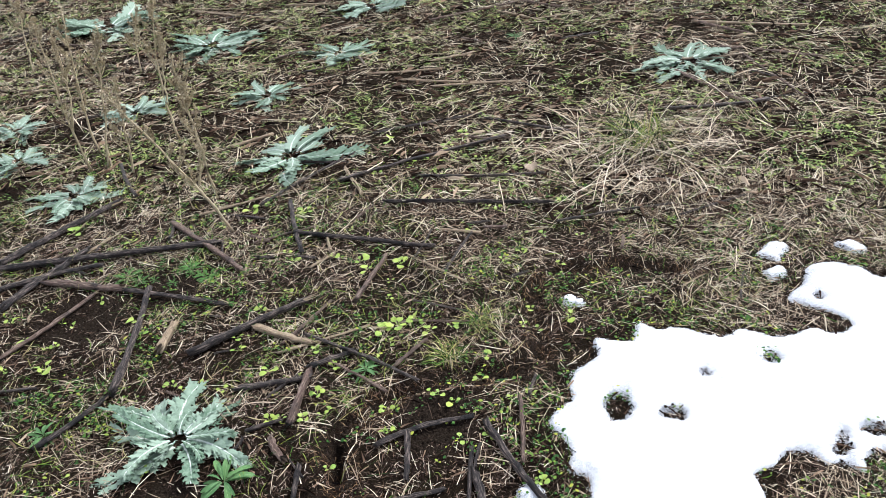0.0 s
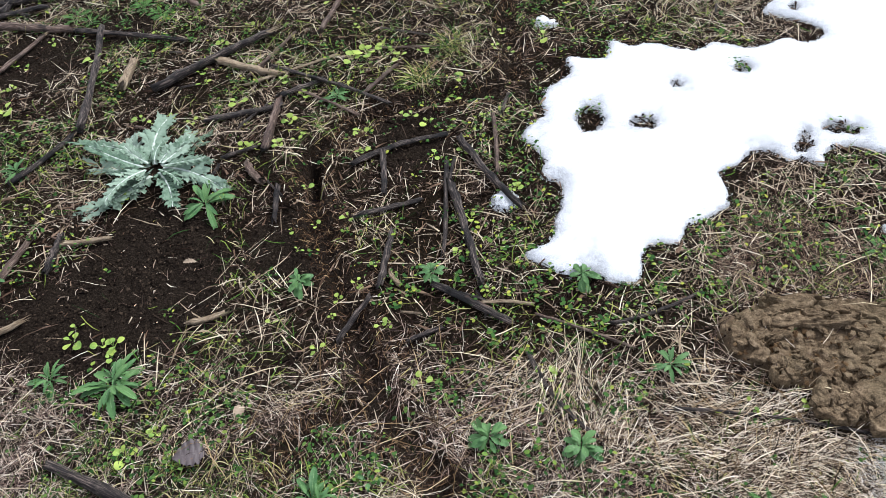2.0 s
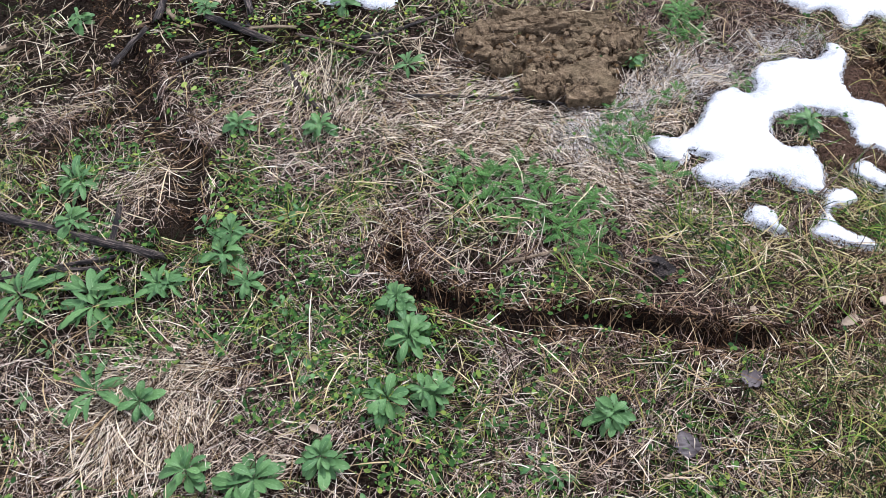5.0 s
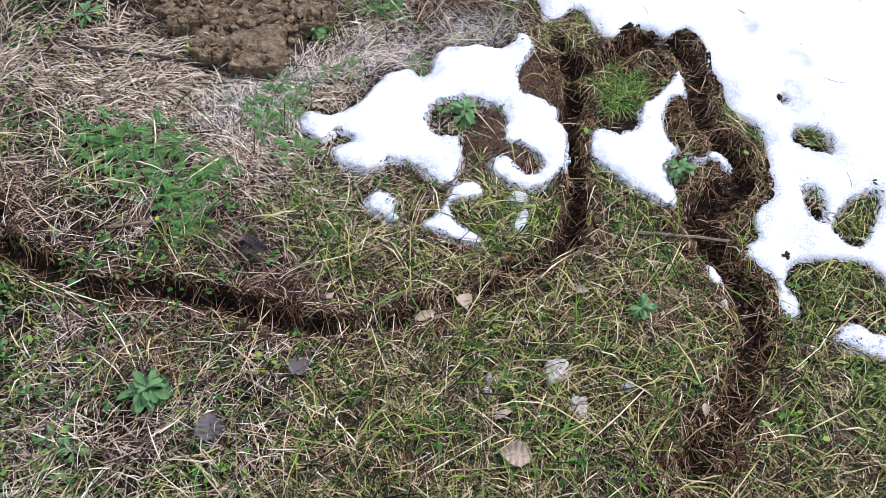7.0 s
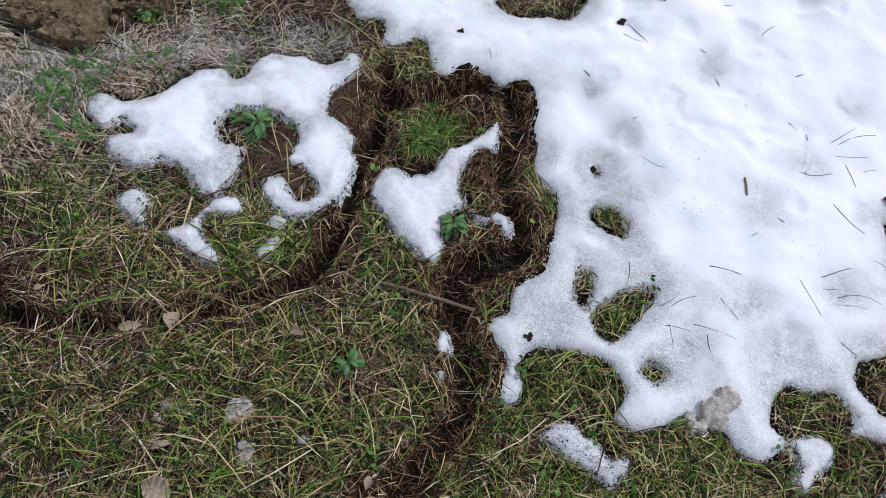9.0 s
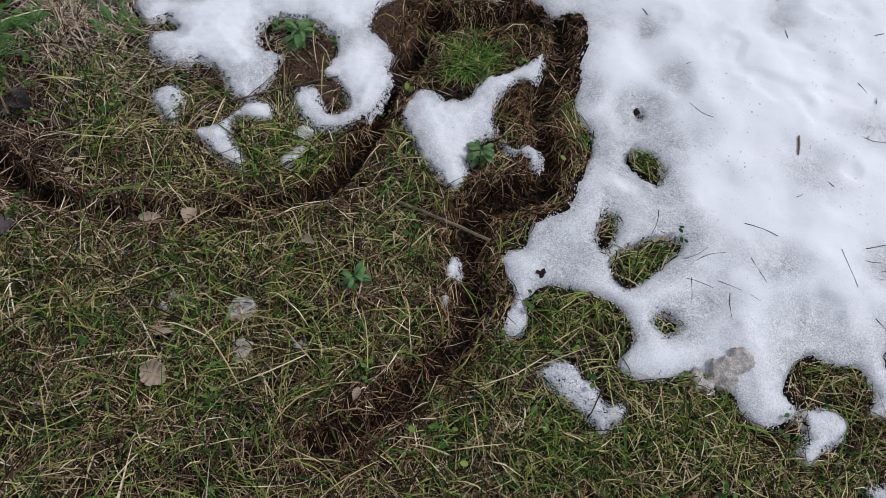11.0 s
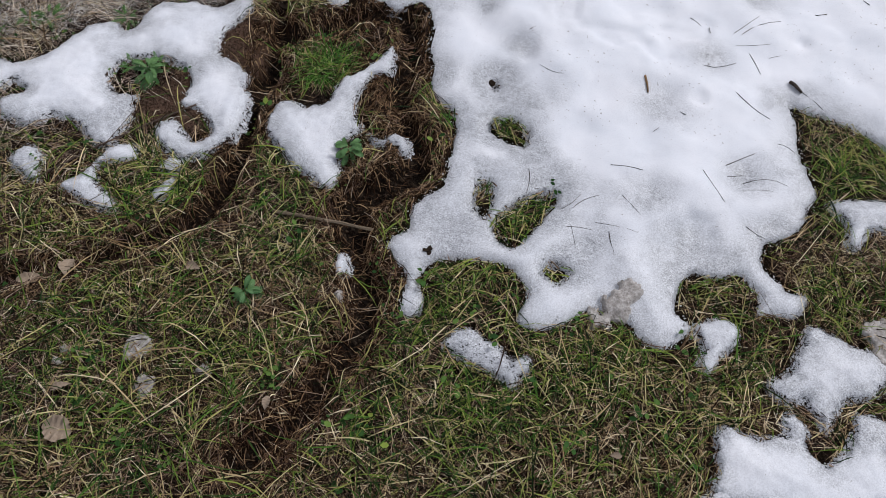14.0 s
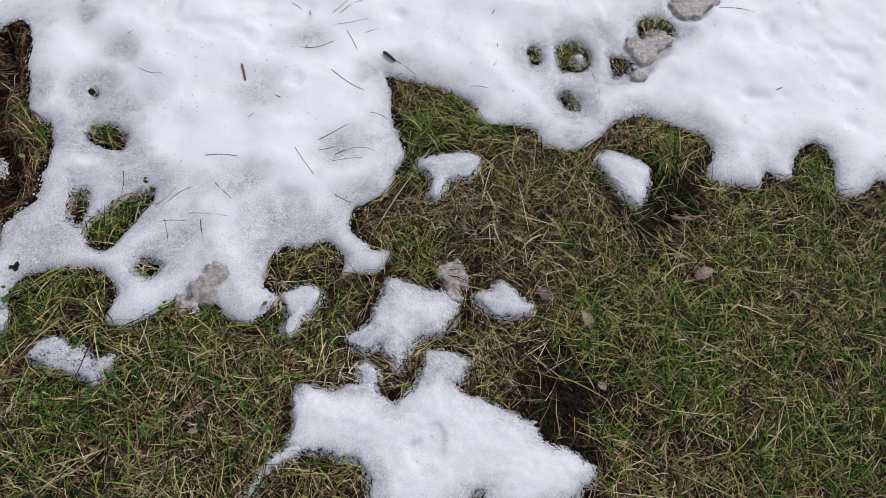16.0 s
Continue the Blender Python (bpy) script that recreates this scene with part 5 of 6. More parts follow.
def meadow(x, y):
    """Greener and browner parts of the lawn; it is browner to the west."""
    return step(0.36, 0.64, layered(x, y, 0.42, 121, 3)) * (0.55 + 0.45 * step(1.35, 1.9, x)) * (1 - 0.6 * (1 - step(0.75, 1.2, x)))


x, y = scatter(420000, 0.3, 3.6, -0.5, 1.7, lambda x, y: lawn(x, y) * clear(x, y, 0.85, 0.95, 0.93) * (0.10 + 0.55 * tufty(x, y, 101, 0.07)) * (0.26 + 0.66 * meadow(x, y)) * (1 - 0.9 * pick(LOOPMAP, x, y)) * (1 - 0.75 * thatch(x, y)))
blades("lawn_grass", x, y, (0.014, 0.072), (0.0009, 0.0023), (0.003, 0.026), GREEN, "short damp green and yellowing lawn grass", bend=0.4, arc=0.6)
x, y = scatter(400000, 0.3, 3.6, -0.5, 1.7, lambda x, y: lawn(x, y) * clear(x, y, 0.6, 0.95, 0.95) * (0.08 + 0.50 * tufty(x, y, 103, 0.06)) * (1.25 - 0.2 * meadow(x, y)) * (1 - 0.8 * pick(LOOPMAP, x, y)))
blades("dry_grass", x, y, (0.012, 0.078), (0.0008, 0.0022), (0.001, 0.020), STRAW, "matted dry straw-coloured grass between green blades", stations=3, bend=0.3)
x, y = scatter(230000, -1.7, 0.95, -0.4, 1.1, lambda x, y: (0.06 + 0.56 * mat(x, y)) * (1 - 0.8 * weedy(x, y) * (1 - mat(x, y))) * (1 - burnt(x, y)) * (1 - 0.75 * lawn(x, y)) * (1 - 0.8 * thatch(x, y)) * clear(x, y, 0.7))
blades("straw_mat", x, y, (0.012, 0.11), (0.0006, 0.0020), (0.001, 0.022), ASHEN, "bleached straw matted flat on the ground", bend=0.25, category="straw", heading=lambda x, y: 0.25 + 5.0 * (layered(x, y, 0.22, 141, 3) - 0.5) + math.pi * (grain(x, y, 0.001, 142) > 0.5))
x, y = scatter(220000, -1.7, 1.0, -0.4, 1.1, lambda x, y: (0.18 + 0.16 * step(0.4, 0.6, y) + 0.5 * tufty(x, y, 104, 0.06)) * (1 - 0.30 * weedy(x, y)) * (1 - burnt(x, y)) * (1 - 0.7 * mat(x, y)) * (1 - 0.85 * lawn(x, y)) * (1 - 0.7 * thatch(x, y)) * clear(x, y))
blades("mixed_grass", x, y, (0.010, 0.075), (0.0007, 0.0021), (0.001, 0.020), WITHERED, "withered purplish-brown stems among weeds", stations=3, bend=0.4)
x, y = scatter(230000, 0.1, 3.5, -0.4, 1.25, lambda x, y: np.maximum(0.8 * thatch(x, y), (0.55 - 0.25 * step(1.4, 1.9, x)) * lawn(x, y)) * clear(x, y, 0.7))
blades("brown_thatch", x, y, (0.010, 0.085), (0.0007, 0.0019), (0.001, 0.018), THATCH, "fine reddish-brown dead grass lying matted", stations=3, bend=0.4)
x, y = scatter(60000, 0.25, 1.0, 0.42, 0.86, lambda x, y: 0.34 * step(-0.04, 0.05, rounds(x, y, [(0.46, 0.53, 0.08), (0.55, 0.62, 0.06), (0.66, 0.70, 0.05), (0.78, 0.74, 0.05), (0.88, 0.80, 0.04), (0.96, 0.83, 0.03)]) + 0.16 * (layered(x, y, 0.07, 58) - 0.5)) * clear(x, y))
blades("white_threads", x, y, (0.012, 0.065), (0.0005, 0.0013), (0.002, 0.020), THREADS, "thin frosty-white dead grass threads", stations=4, bend=1.2, arc=0.7)
x, y = scatter(30000, 0.5, 3.4, -0.45, 0.9, lambda x, y: 0.32 * lawn(x, y) * clear(x, y) * (1 - 0.9 * pick(LOOPMAP, x, y)) * (1 - 0.6 * step(1.7, 2.2, x)))
blades("long_grass", x, y, (0.06, 0.15), (0.0011, 0.0024), (0.006, 0.032), GREEN, "longer green blades lying over the lawn", stations=5, bend=0.5, arc=0.7)
x, y = scatter(26000, -1.0, 3.6, -0.5, 1.6, lambda x, y: 0.5 * (1 - burnt(x, y)) * (1 - 0.7 * step(0.9, 1.4, x)) * clear(x, y))
blades("long_straw", x, y, (0.07, 0.19), (0.0010, 0.0024), (0.006, 0.030), STRAW, "single long pale straws lying over the grass", bend=0.35, category="straw")
x, y = scatter(70000, -1.7, 1.0, -0.4, 1.1, lambda x, y: 0.6 * tufty(x, y, 105, 0.12) ** 2.5 * (1 - burnt(x, y)) * (1 - 0.85 * mat(x, y)) * (1 - 0.7 * lawn(x, y)) * clear(x, y))
blades("weedy_grass", x, y, (0.02, 0.065), (0.0009, 0.0022), (0.003, 0.026), GREEN, "thin green grass among weeds")
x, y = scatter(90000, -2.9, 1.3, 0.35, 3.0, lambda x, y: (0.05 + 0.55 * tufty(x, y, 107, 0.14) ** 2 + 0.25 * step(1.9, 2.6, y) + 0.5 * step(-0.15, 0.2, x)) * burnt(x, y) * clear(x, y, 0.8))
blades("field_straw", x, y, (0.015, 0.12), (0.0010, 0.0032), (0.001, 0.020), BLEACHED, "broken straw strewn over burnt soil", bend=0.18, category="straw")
x, y = scatter(36000, -2.9, 1.3, 0.35, 3.0, lambda x, y: (0.02 + 0.6 * tufty(x, y, 109, 0.2) ** 3) * burnt(x, y) * clear(x, y, 0.9))
blades("field_grass", x, y, (0.025, 0.08), (0.0011, 0.0026), (0.004, 0.035), GREEN, "sparse green grass shooting from burnt soil")
far = lambda x, y: step(2.4, 3.0, y) * (pick(SNOW_D, x, y) < -0.02)
x, y = scatter(105000, -6.6, 1.9, 2.3, 7.1, lambda x, y: far(x, y) * (0.25 + 0.75 * tufty(x, y, 111, 0.22)) * (x > -1.0 - y))
blades("far_straw", x, y, (0.04, 0.22), (0.0020, 0.0052), (0.002, 0.040), FAR_STRAW, "dry straw and stems over the far field", stations=3, bend=0.15, arc=0.15, category="straw")
x, y = scatter(45000, -6.6, 1.9, 2.3, 7.1, lambda x, y: far(x, y) * 0.5 * tufty(x, y, 113, 0.3) * (x > -1.0 - y))
blades("far_grass", x, y, (0.04, 0.12), (0.002, 0.0045), (0.004, 0.04), FAR_WEED, "low green grass and weeds over the far field")
x, y = scatter(54000, -2.9, 0.9, -0.3, 3.4, lambda x, y: (0.34 + 0.42 * burnt(x, y)) * clear(x, y, 0.35, 0.9, 0.88))
bits("burnt_litter", x, y, (0.004, 0.022), FLECKS, "charred and brown plant fragments on soil", "litter", squat=0.22, hover=0.004)
x, y = scatter(60000, 0.4, 3.5, -0.5, 1.6, lambda x, y: 0.35 * lawn(x, y) * clear(x, y, 0.3))
bits("lawn_litter", x, y, (0.004, 0.016), FLECKS, "brown plant fragments between the grass", "litter", squat=0.22, hover=0.006)
x, y = scatter(150000, -2.7, 1.2, 0.3, 2.7, lambda x, y: (0.20 + 0.6 * tufty(x, y, 123, 0.11)) * burnt(x, y) * clear(x, y, 0.35, 0.9, 0.85))
blades("field_fibres", x, y, (0.004, 0.034), (0.0009, 0.0026), (0.001, 0.008), FIBRES, "short brown plant fibres littering burnt soil", stations=3, bend=0.4, category="litter", off_runs=False)
x, y = scatter(26000, -2.9, 1.1, 0.3, 3.2, lambda x, y: 0.62 * burnt(x, y) * clear(x, y, 0.7, 0.9, 0.95))
bits("charred_pieces", x, y, (0.010, 0.055), FLECKS, "broken charred and brown stalk pieces on soil", "litter", squat=0.11, hover=0.008, sink=0.0)
x, y = scatter(62000, -6.6, 4.1, -1.15, 7.2, lambda x, y: 0.9 * np.where((x > -1.8) & (x < 3.5) & (y > -0.35) & (y < 2.6), 0, 1) * np.where((x > -1.0 - y) & (x < 1.8) & (y > 0.4), 0, 1))
blades("outer_straw", x, y, (0.04, 0.17), (0.002, 0.0055), (0.002, 0.03), BLEACHED, "dry grass and straw over the surrounding field", stations=3, category="straw")
x, y = scatter(36000, -6.6, 1.9, 2.5, 7.1, lambda x, y: 0.5 * far(x, y) * (x > -1.0 - y))
bits("far_pieces", x, y, (0.02, 0.11), FLECKS, "dark broken stalks over the far field", "litter", squat=0.16, hover=0.012, sink=0.0)
x, y = rng.uniform(-0.6, 3.5, 900000), rng.uniform(-0.25, 2.5, 900000)
d = pick(SNOW_D, x, y) + rng.normal(0, 0.004, len(x))
keep = (np.abs(d - 0.001) < 0.007) & (rng.random(len(x)) < 0.6)
bits("snow_grains", x[keep], y[keep], (0.0014, 0.0040), GRAINS, "coarse wet ice grains along the snow's edges", "snow grains", squat=0.8, sink=0.1)
x, y = scatter(420000, -2.4, 3.2, -0.4, 2.5, lambda x, y: 0.9 * np.maximum(np.maximum(step(0.3, 0.9, pick(RUNMAP, x, y)), 0.42 * pick(BAREMAP, x, y)), np.maximum(0.42 * pick(CHURNMAP, x, y), 0.11 * burnt(x, y))))
bits("soil_crumbs", x, y, (0.003, 0.011), CRUMBS, "dark damp soil crumbs in runs and bare spots", "soil", squat=0.8, lump=True)
x, y = scatter(30000, 0.85, 1.15, 0.38, 0.80, lambda x, y: 0.5 * pick(EARTHMAP, x, y))
bits("earth_crumbs", x, y, (0.0015, 0.006), COLD_CRUMBS, "fine crumbs on bare brown earth", "soil", squat=0.8, lump=True, sink=0.4)
x, y = scatter(6000, 0.1, 0.65, 0.5, 1.0, lambda x, y: 0.3 * pick(CLODMAP, x, y))
bits("clay_crumbs", x, y, (0.003, 0.014), CLAY_CRUMBS, "ochre clay crumbs on cracked clods", "soil", squat=0.8, lump=True)
x, y = scatter(58000, -2.9, 1.2, 0.3, 3.2, lambda x, y: 0.8 * tufty(x, y, 115, 0.22) ** 3 * burnt(x, y) * clear(x, y, 0.8))
leaflets("field_weedlets", x, y, (0.004, 0.016), WEEDLETS, "tiny yellow-green seedlings on burnt soil", "weeds")
x, y = scatter(85000, -6.6, 1.9, 2.4, 7.1, lambda x, y: 0.75 * far(x, y) * tufty(x, y, 117, 0.35) * (x > -1.0 - y))
leaflets("far_weedlets", x, y, (0.008, 0.023), FAR_WEED, "low yellow-green weeds over the far field", "weeds")
x, y = scatter(85000, -1.7, 2.0, -0.4, 1.1, lambda x, y: (0.20 + 0.34 * weedy(x, y)) * tufty(x, y, 119, 0.09) ** 1.6 * (1 - burnt(x, y)) * 1.6 * (1 - 0.6 * mat(x, y)) * (1 - 0.8 * step(0.3, 0.9, x)) * clear(x, y))
leaflets("clover_weedlets", x, y, (0.004, 0.015), CLOVER, "tiny clover-like weeds in thin grass", "weeds")
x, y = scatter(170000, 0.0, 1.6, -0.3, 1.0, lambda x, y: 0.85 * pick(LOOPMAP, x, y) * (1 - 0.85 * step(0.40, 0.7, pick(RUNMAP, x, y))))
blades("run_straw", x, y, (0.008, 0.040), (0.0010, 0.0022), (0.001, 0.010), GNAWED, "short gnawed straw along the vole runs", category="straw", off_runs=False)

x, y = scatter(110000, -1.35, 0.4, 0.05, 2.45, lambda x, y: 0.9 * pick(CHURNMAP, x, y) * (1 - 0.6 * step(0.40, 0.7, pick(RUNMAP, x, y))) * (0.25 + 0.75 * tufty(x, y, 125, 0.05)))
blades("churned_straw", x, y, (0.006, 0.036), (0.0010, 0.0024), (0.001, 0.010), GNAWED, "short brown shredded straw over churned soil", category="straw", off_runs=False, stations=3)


# ---- clods ----
def clay_material():
    m, t, b = material("ochre_clay", 0.95)
    b.inputs["Specular IOR Level"].default_value = 0.02
    fine, mid, wide = noisy(t, 420, 5, 0.75), noisy(t, 70, 5, 0.7), noisy(t, 14, 4, 0.6)
    c = ramp(t, mid, [(0.30, (0.034, 0.024, 0.015)), (0.44, (0.125, 0.090, 0.057)), (0.58, (0.205, 0.152, 0.098)), (0.76, (0.38, 0.295, 0.20))])
    c = mixed(t, 0.75, c, ramp(t, fine, [(0.32, (0.20, 0.19, 0.17)), (0.52, (1, 1, 1)), (0.72, (1.7, 1.65, 1.5))]), "MULTIPLY")
    c = mixed(t, ramp(t, wide, [(0.45, (0, 0, 0)), (0.7, (0.6, 0.6, 0.6))]), c, ramp(t, fine, [(0.3, (0.075, 0.060, 0.036)), (0.7, (0.23, 0.18, 0.11))]))
    t.links.new(c, b.inputs["Base Color"])
    bumped(t, b, calc(t, "ADD", mid, calc(t, "MULTIPLY", fine, 0.6)), 0.8, 0.004)
    return m


CLAY = clay_material()


def slab_mesh(seed):
    """A broken plate of dried earth, one across, with a rough, nearly level top."""
    bm = bmesh.new()
    bmesh.ops.create_icosphere(bm, subdivisions=5, radius=0.5)
    shift = Vector((seed * 5.3, seed * 2.1, 0))
    for v in bm.verts:
        p = v.co.copy()
        flat = Vector((p.x, p.y, 0))
        out = max(abs(p.x), abs(p.y)) / max(1e-4, flat.length)
        k = (0.80 + 0.25 * (1 / max(out, 0.5) - 1)) * (1 + 0.35 * noise.noise(flat * 2.3 + shift) + 0.16 * noise.noise(flat * 6.1 + shift) + 0.05 * noise.noise(p * 13 + shift))
        crack = noise.noise(Vector((p.x * 1.7, p.y * 1.7, 3)) + shift) + 0.12 * noise.noise(Vector((p.x * 9, p.y * 9, 5)) + shift)
        z = max(-0.30, min(0.20, p.z * 2.2)) + 0.12 * noise.noise(flat * 2.6 + shift) + 0.11 * noise.noise(flat * 6 + shift) + 0.06 * noise.noise(flat * 14 + shift) + 0.035 * noise.noise(flat * 31 + shift)
        v.co = Vector((p.x * k, p.y * k, z - 0.34 * max(0.0, 1 - abs(crack) / 0.03)))
    me = bpy.data.meshes.new("soil_clod")
    bm.to_mesh(me)
    bm.free()
    me.materials.append(CLAY)
    return me


def clod_mesh(seed):
    """A crumbled, angular lump of dried clay, one across."""
    bm = bmesh.new()
    bmesh.ops.create_icosphere(bm, subdivisions=2, radius=0.5)
    for v in bm.verts:
        p = v.co.copy()
        k = 1 + 0.55 * noise.noise(p * 2.1 + Vector((seed * 7.0, 0, 0))) + 0.30 * noise.noise(p * 6 + Vector((0, seed * 3.0, 0))) + 0.12 * noise.noise(p * 15)
        v.co = Vector((p.x * k, p.y * k, max(-0.2, min(0.34, p.z * k * 0.85))))
    me = bpy.data.meshes.new("soil_clod")
    bm.to_mesh(me)
    bm.free()
    me.materials.append(CLAY)
    return me


CLODS = [clod_mesh(k) for k in range(7)]
for i, (px, py, wide, deep, turn) in enumerate(((0.445, 0.665, 0.155, 0.135, 8), (0.350, 0.668, 0.105, 0.105, -20), (0.330, 0.885, 0.21, 0.095, 4), (0.465, 0.880, 0.16, 0.095, -12), (0.215, 0.832, 0.13, 0.09, 25),
                                              (0.535, 0.800, 0.12, 0.12, 10), (0.300, 0.790, 0.11, 0.075, -8), (0.405, 0.780, 0.13, 0.08, 12), (0.270, 0.735, 0.08, 0.06, 30))):
    ob = tagged(new("soil_clod", slab_mesh(i)), "broken plate of dried brown earth on the field", "soil clod", "clay clods")
    ob.matrix_basis = pose(px, py, ground_at(px, py) + 0.002, 0, 0, turn) @ Matrix.Diagonal((wide * 1.12, deep * 1.12, 0.058, 1))
r = random.Random(21)
taken = []
for i in range(700):
    px, py = r.uniform(0.13, 0.60), r.uniform(0.58, 0.98)
    size = r.choice((0.012, 0.014, 0.018, 0.022, 0.028, 0.036))
    if rounds(px, py, CLOD_BED) > size * 0.35 and all(math.hypot(px - a, py - b) > (size + c) * 0.36 for a, b, c in taken):
        taken.append((px, py, size))
        ob = tagged(new("soil_clod", CLODS[r.randrange(7)]), "cracked ochre clay clod dried on the field", "soil clod", "clay clods")
        ob.matrix_basis = pose(px, py, ground_at(px, py) + r.uniform(0.002, 0.014), r.gauss(0, 8), r.gauss(0, 8), r.uniform(0, 360)) @ Matrix.Diagonal((size * 1.15, size * 0.9, size * r.uniform(0.45, 0.7), 1))


# ---- stalks ----
def build_stalk(row, mat, label, seed, category="stalk"):
    ax, ay, bx, by, cx, cy, half = row
    bx, by = 0.55 * bx + 0.225 * (ax + cx), 0.55 * by + 0.225 * (ay + cy)
    r = random.Random(seed)
    pts, radii, n = [], [], 13
    half = min(half, 0.015)
    for i in range(n):
        u = i / (n - 1)
        w0, w1, w2 = (1 - u) * (1 - 2 * u), 4 * u * (1 - u), u * (2 * u - 1)
        px, py = w0 * ax + w1 * bx + w2 * cx, w0 * ay + w1 * by + w2 * cy
        pts.append([px + r.gauss(0, half * 0.12), py + r.gauss(0, half * 0.12), top_at(px, py)])
        radii.append(half * (1.0 - 0.18 * u) * (1.12 if i % 5 == 2 else 1) * r.uniform(0.93, 1.05))
    high = [max(p[2] for p in pts[max(0, i - 3):i + 4]) for i in range(n)]
    line = np.polyfit(np.arange(n), high, 1)
    high = [0.75 * (line[1] + line[0] * k) + 0.25 * h for k, h in enumerate(high)]
    for p, b, q in zip(pts, high, radii):
        p[2] = b + q * 0.95 + 0.005
    thing = tagged(new("stalk", tube(pts, radii, 12, seed, 0.12, "stalk", mat, 0.30, 0.8, 4.5)), label, category, "stalks strewn over the field")
    if half > 0.0085 and r.random() < 0.75:
        d = (Vector(pts[-1]) - Vector(pts[-3])).normalized()
        verts, faces = [], []
        for k in range(3):
            side = Vector((-d.y, d.x, 0)) * half * r.uniform(-0.7, 0.7)
            root, tip = Vector(pts[-2]) + side, Vector(pts[-1]) + d * half * r.uniform(1.5, 4) + side * 1.5
            w = Vector((-d.y, d.x, 0)) * half * 0.22
            o = len(verts)
            verts += [root - w, root + w, root + Vector((0, 0, half * 0.5)), tip]
            faces += [(o, o + 1, o + 2), (o, o + 3, o + 1), (o + 1, o + 3, o + 2), (o + 2, o + 3, o)]
        under("splinter", mesh_of("splinter", verts, faces, PALE_STALK, [(0, 0)] * len(verts), False), thing, label="pale torn fibres")
    return thing


seed = 100
for some, mat_, label in ((CHARRED_FAR, CHAR, "charred blackened plant stalk lying on soil"), (CHARRED_MID, CHAR, "charred blackened plant stalk lying on soil"),
                          (CHARRED_NEAR, CHAR, "charred blackened plant stalk lying on soil"), (BROWNED, BROWN, "weathered brown plant stalk lying on soil"),
                          (PALE, PALE_STALK, "pale dry broken plant stalk on the ground")):
    for row in some:
        seed += 1
        build_stalk(row, mat_, label, seed)
r = random.Random(5)
for i in range(110):
    px, py = r.uniform(-2.5, 0.3), r.uniform(0.75, 2.7)
    a, l = r.uniform(0, math.pi), r.uniform(0.04, 0.12) if i % 3 else r.uniform(0.12, 0.34)
    if pick(SNOW_D, px, py) < -0.1 and pick(BAREMAP, px, py) < 0.4 and pick(RUNMAP, px, py) < 0.3:
        seed += 1
        dx, dy = math.cos(a) * l / 2, math.sin(a) * l / 2
        build_stalk((px - dx, py - dy, px + r.gauss(0, 0.006), py, px + dx, py + dy, r.uniform(0.003, 0.007)), r.choice((CHAR, CHAR, BROWN, PALE_STALK)), "short broken plant stalk among burnt litter", seed)
for i in range(70):
    py = r.uniform(2.6, 6.0)
    px = r.uniform(-0.9 * py, 0.2 + 0.15 * py)
    a, l = r.gauss(0, 0.6), r.uniform(0.2, 0.7)
    seed += 1
    dx, dy = math.cos(a) * l / 2, math.sin(a) * l / 2
    build_stalk((px - dx, py - dy, px, py + r.gauss(0, 0.02), px + dx, py + dy, r.uniform(0.004, 0.010)), r.choice((CHAR, BROWN, PALE_STALK)), "dry stalk lying on the far field", seed)


# ---- leafy plants ----
def leaf_mesh(name, mat, outline, length=1.0, rows=16, fold=0.25, droop=0.2, ruffle=0.0, seed=0, lift=0.0):
    """A leaf along +x, one long: outline gives its half breadth along it."""
    r = random.Random(seed)
    verts, uvs, faces = [], [], []
    cols = (-1, -0.5, 0, 0.5, 1)
    for i in range(rows + 1):
        s = i / rows
        h = outline(s)
        for c in cols:
            z = lift * math.sin(math.pi * min(1, s * 0.9)) - droop * s * s + fold * abs(c) * h + ruffle * abs(c) * math.sin(s * 34 + c * 2 + seed) * h
            verts.append((s * length, c * h, z + r.gauss(0, 0.004)))
            uvs.append((0.5 + c / 2, s))
    n = len(cols)
    for i in range(rows):
        for k in range(n - 1):
            faces.append((i * n + k, (i + 1) * n + k, (i + 1) * n + k + 1, i * n + k + 1))
    return mesh_of(name, verts, faces, mat, uvs)


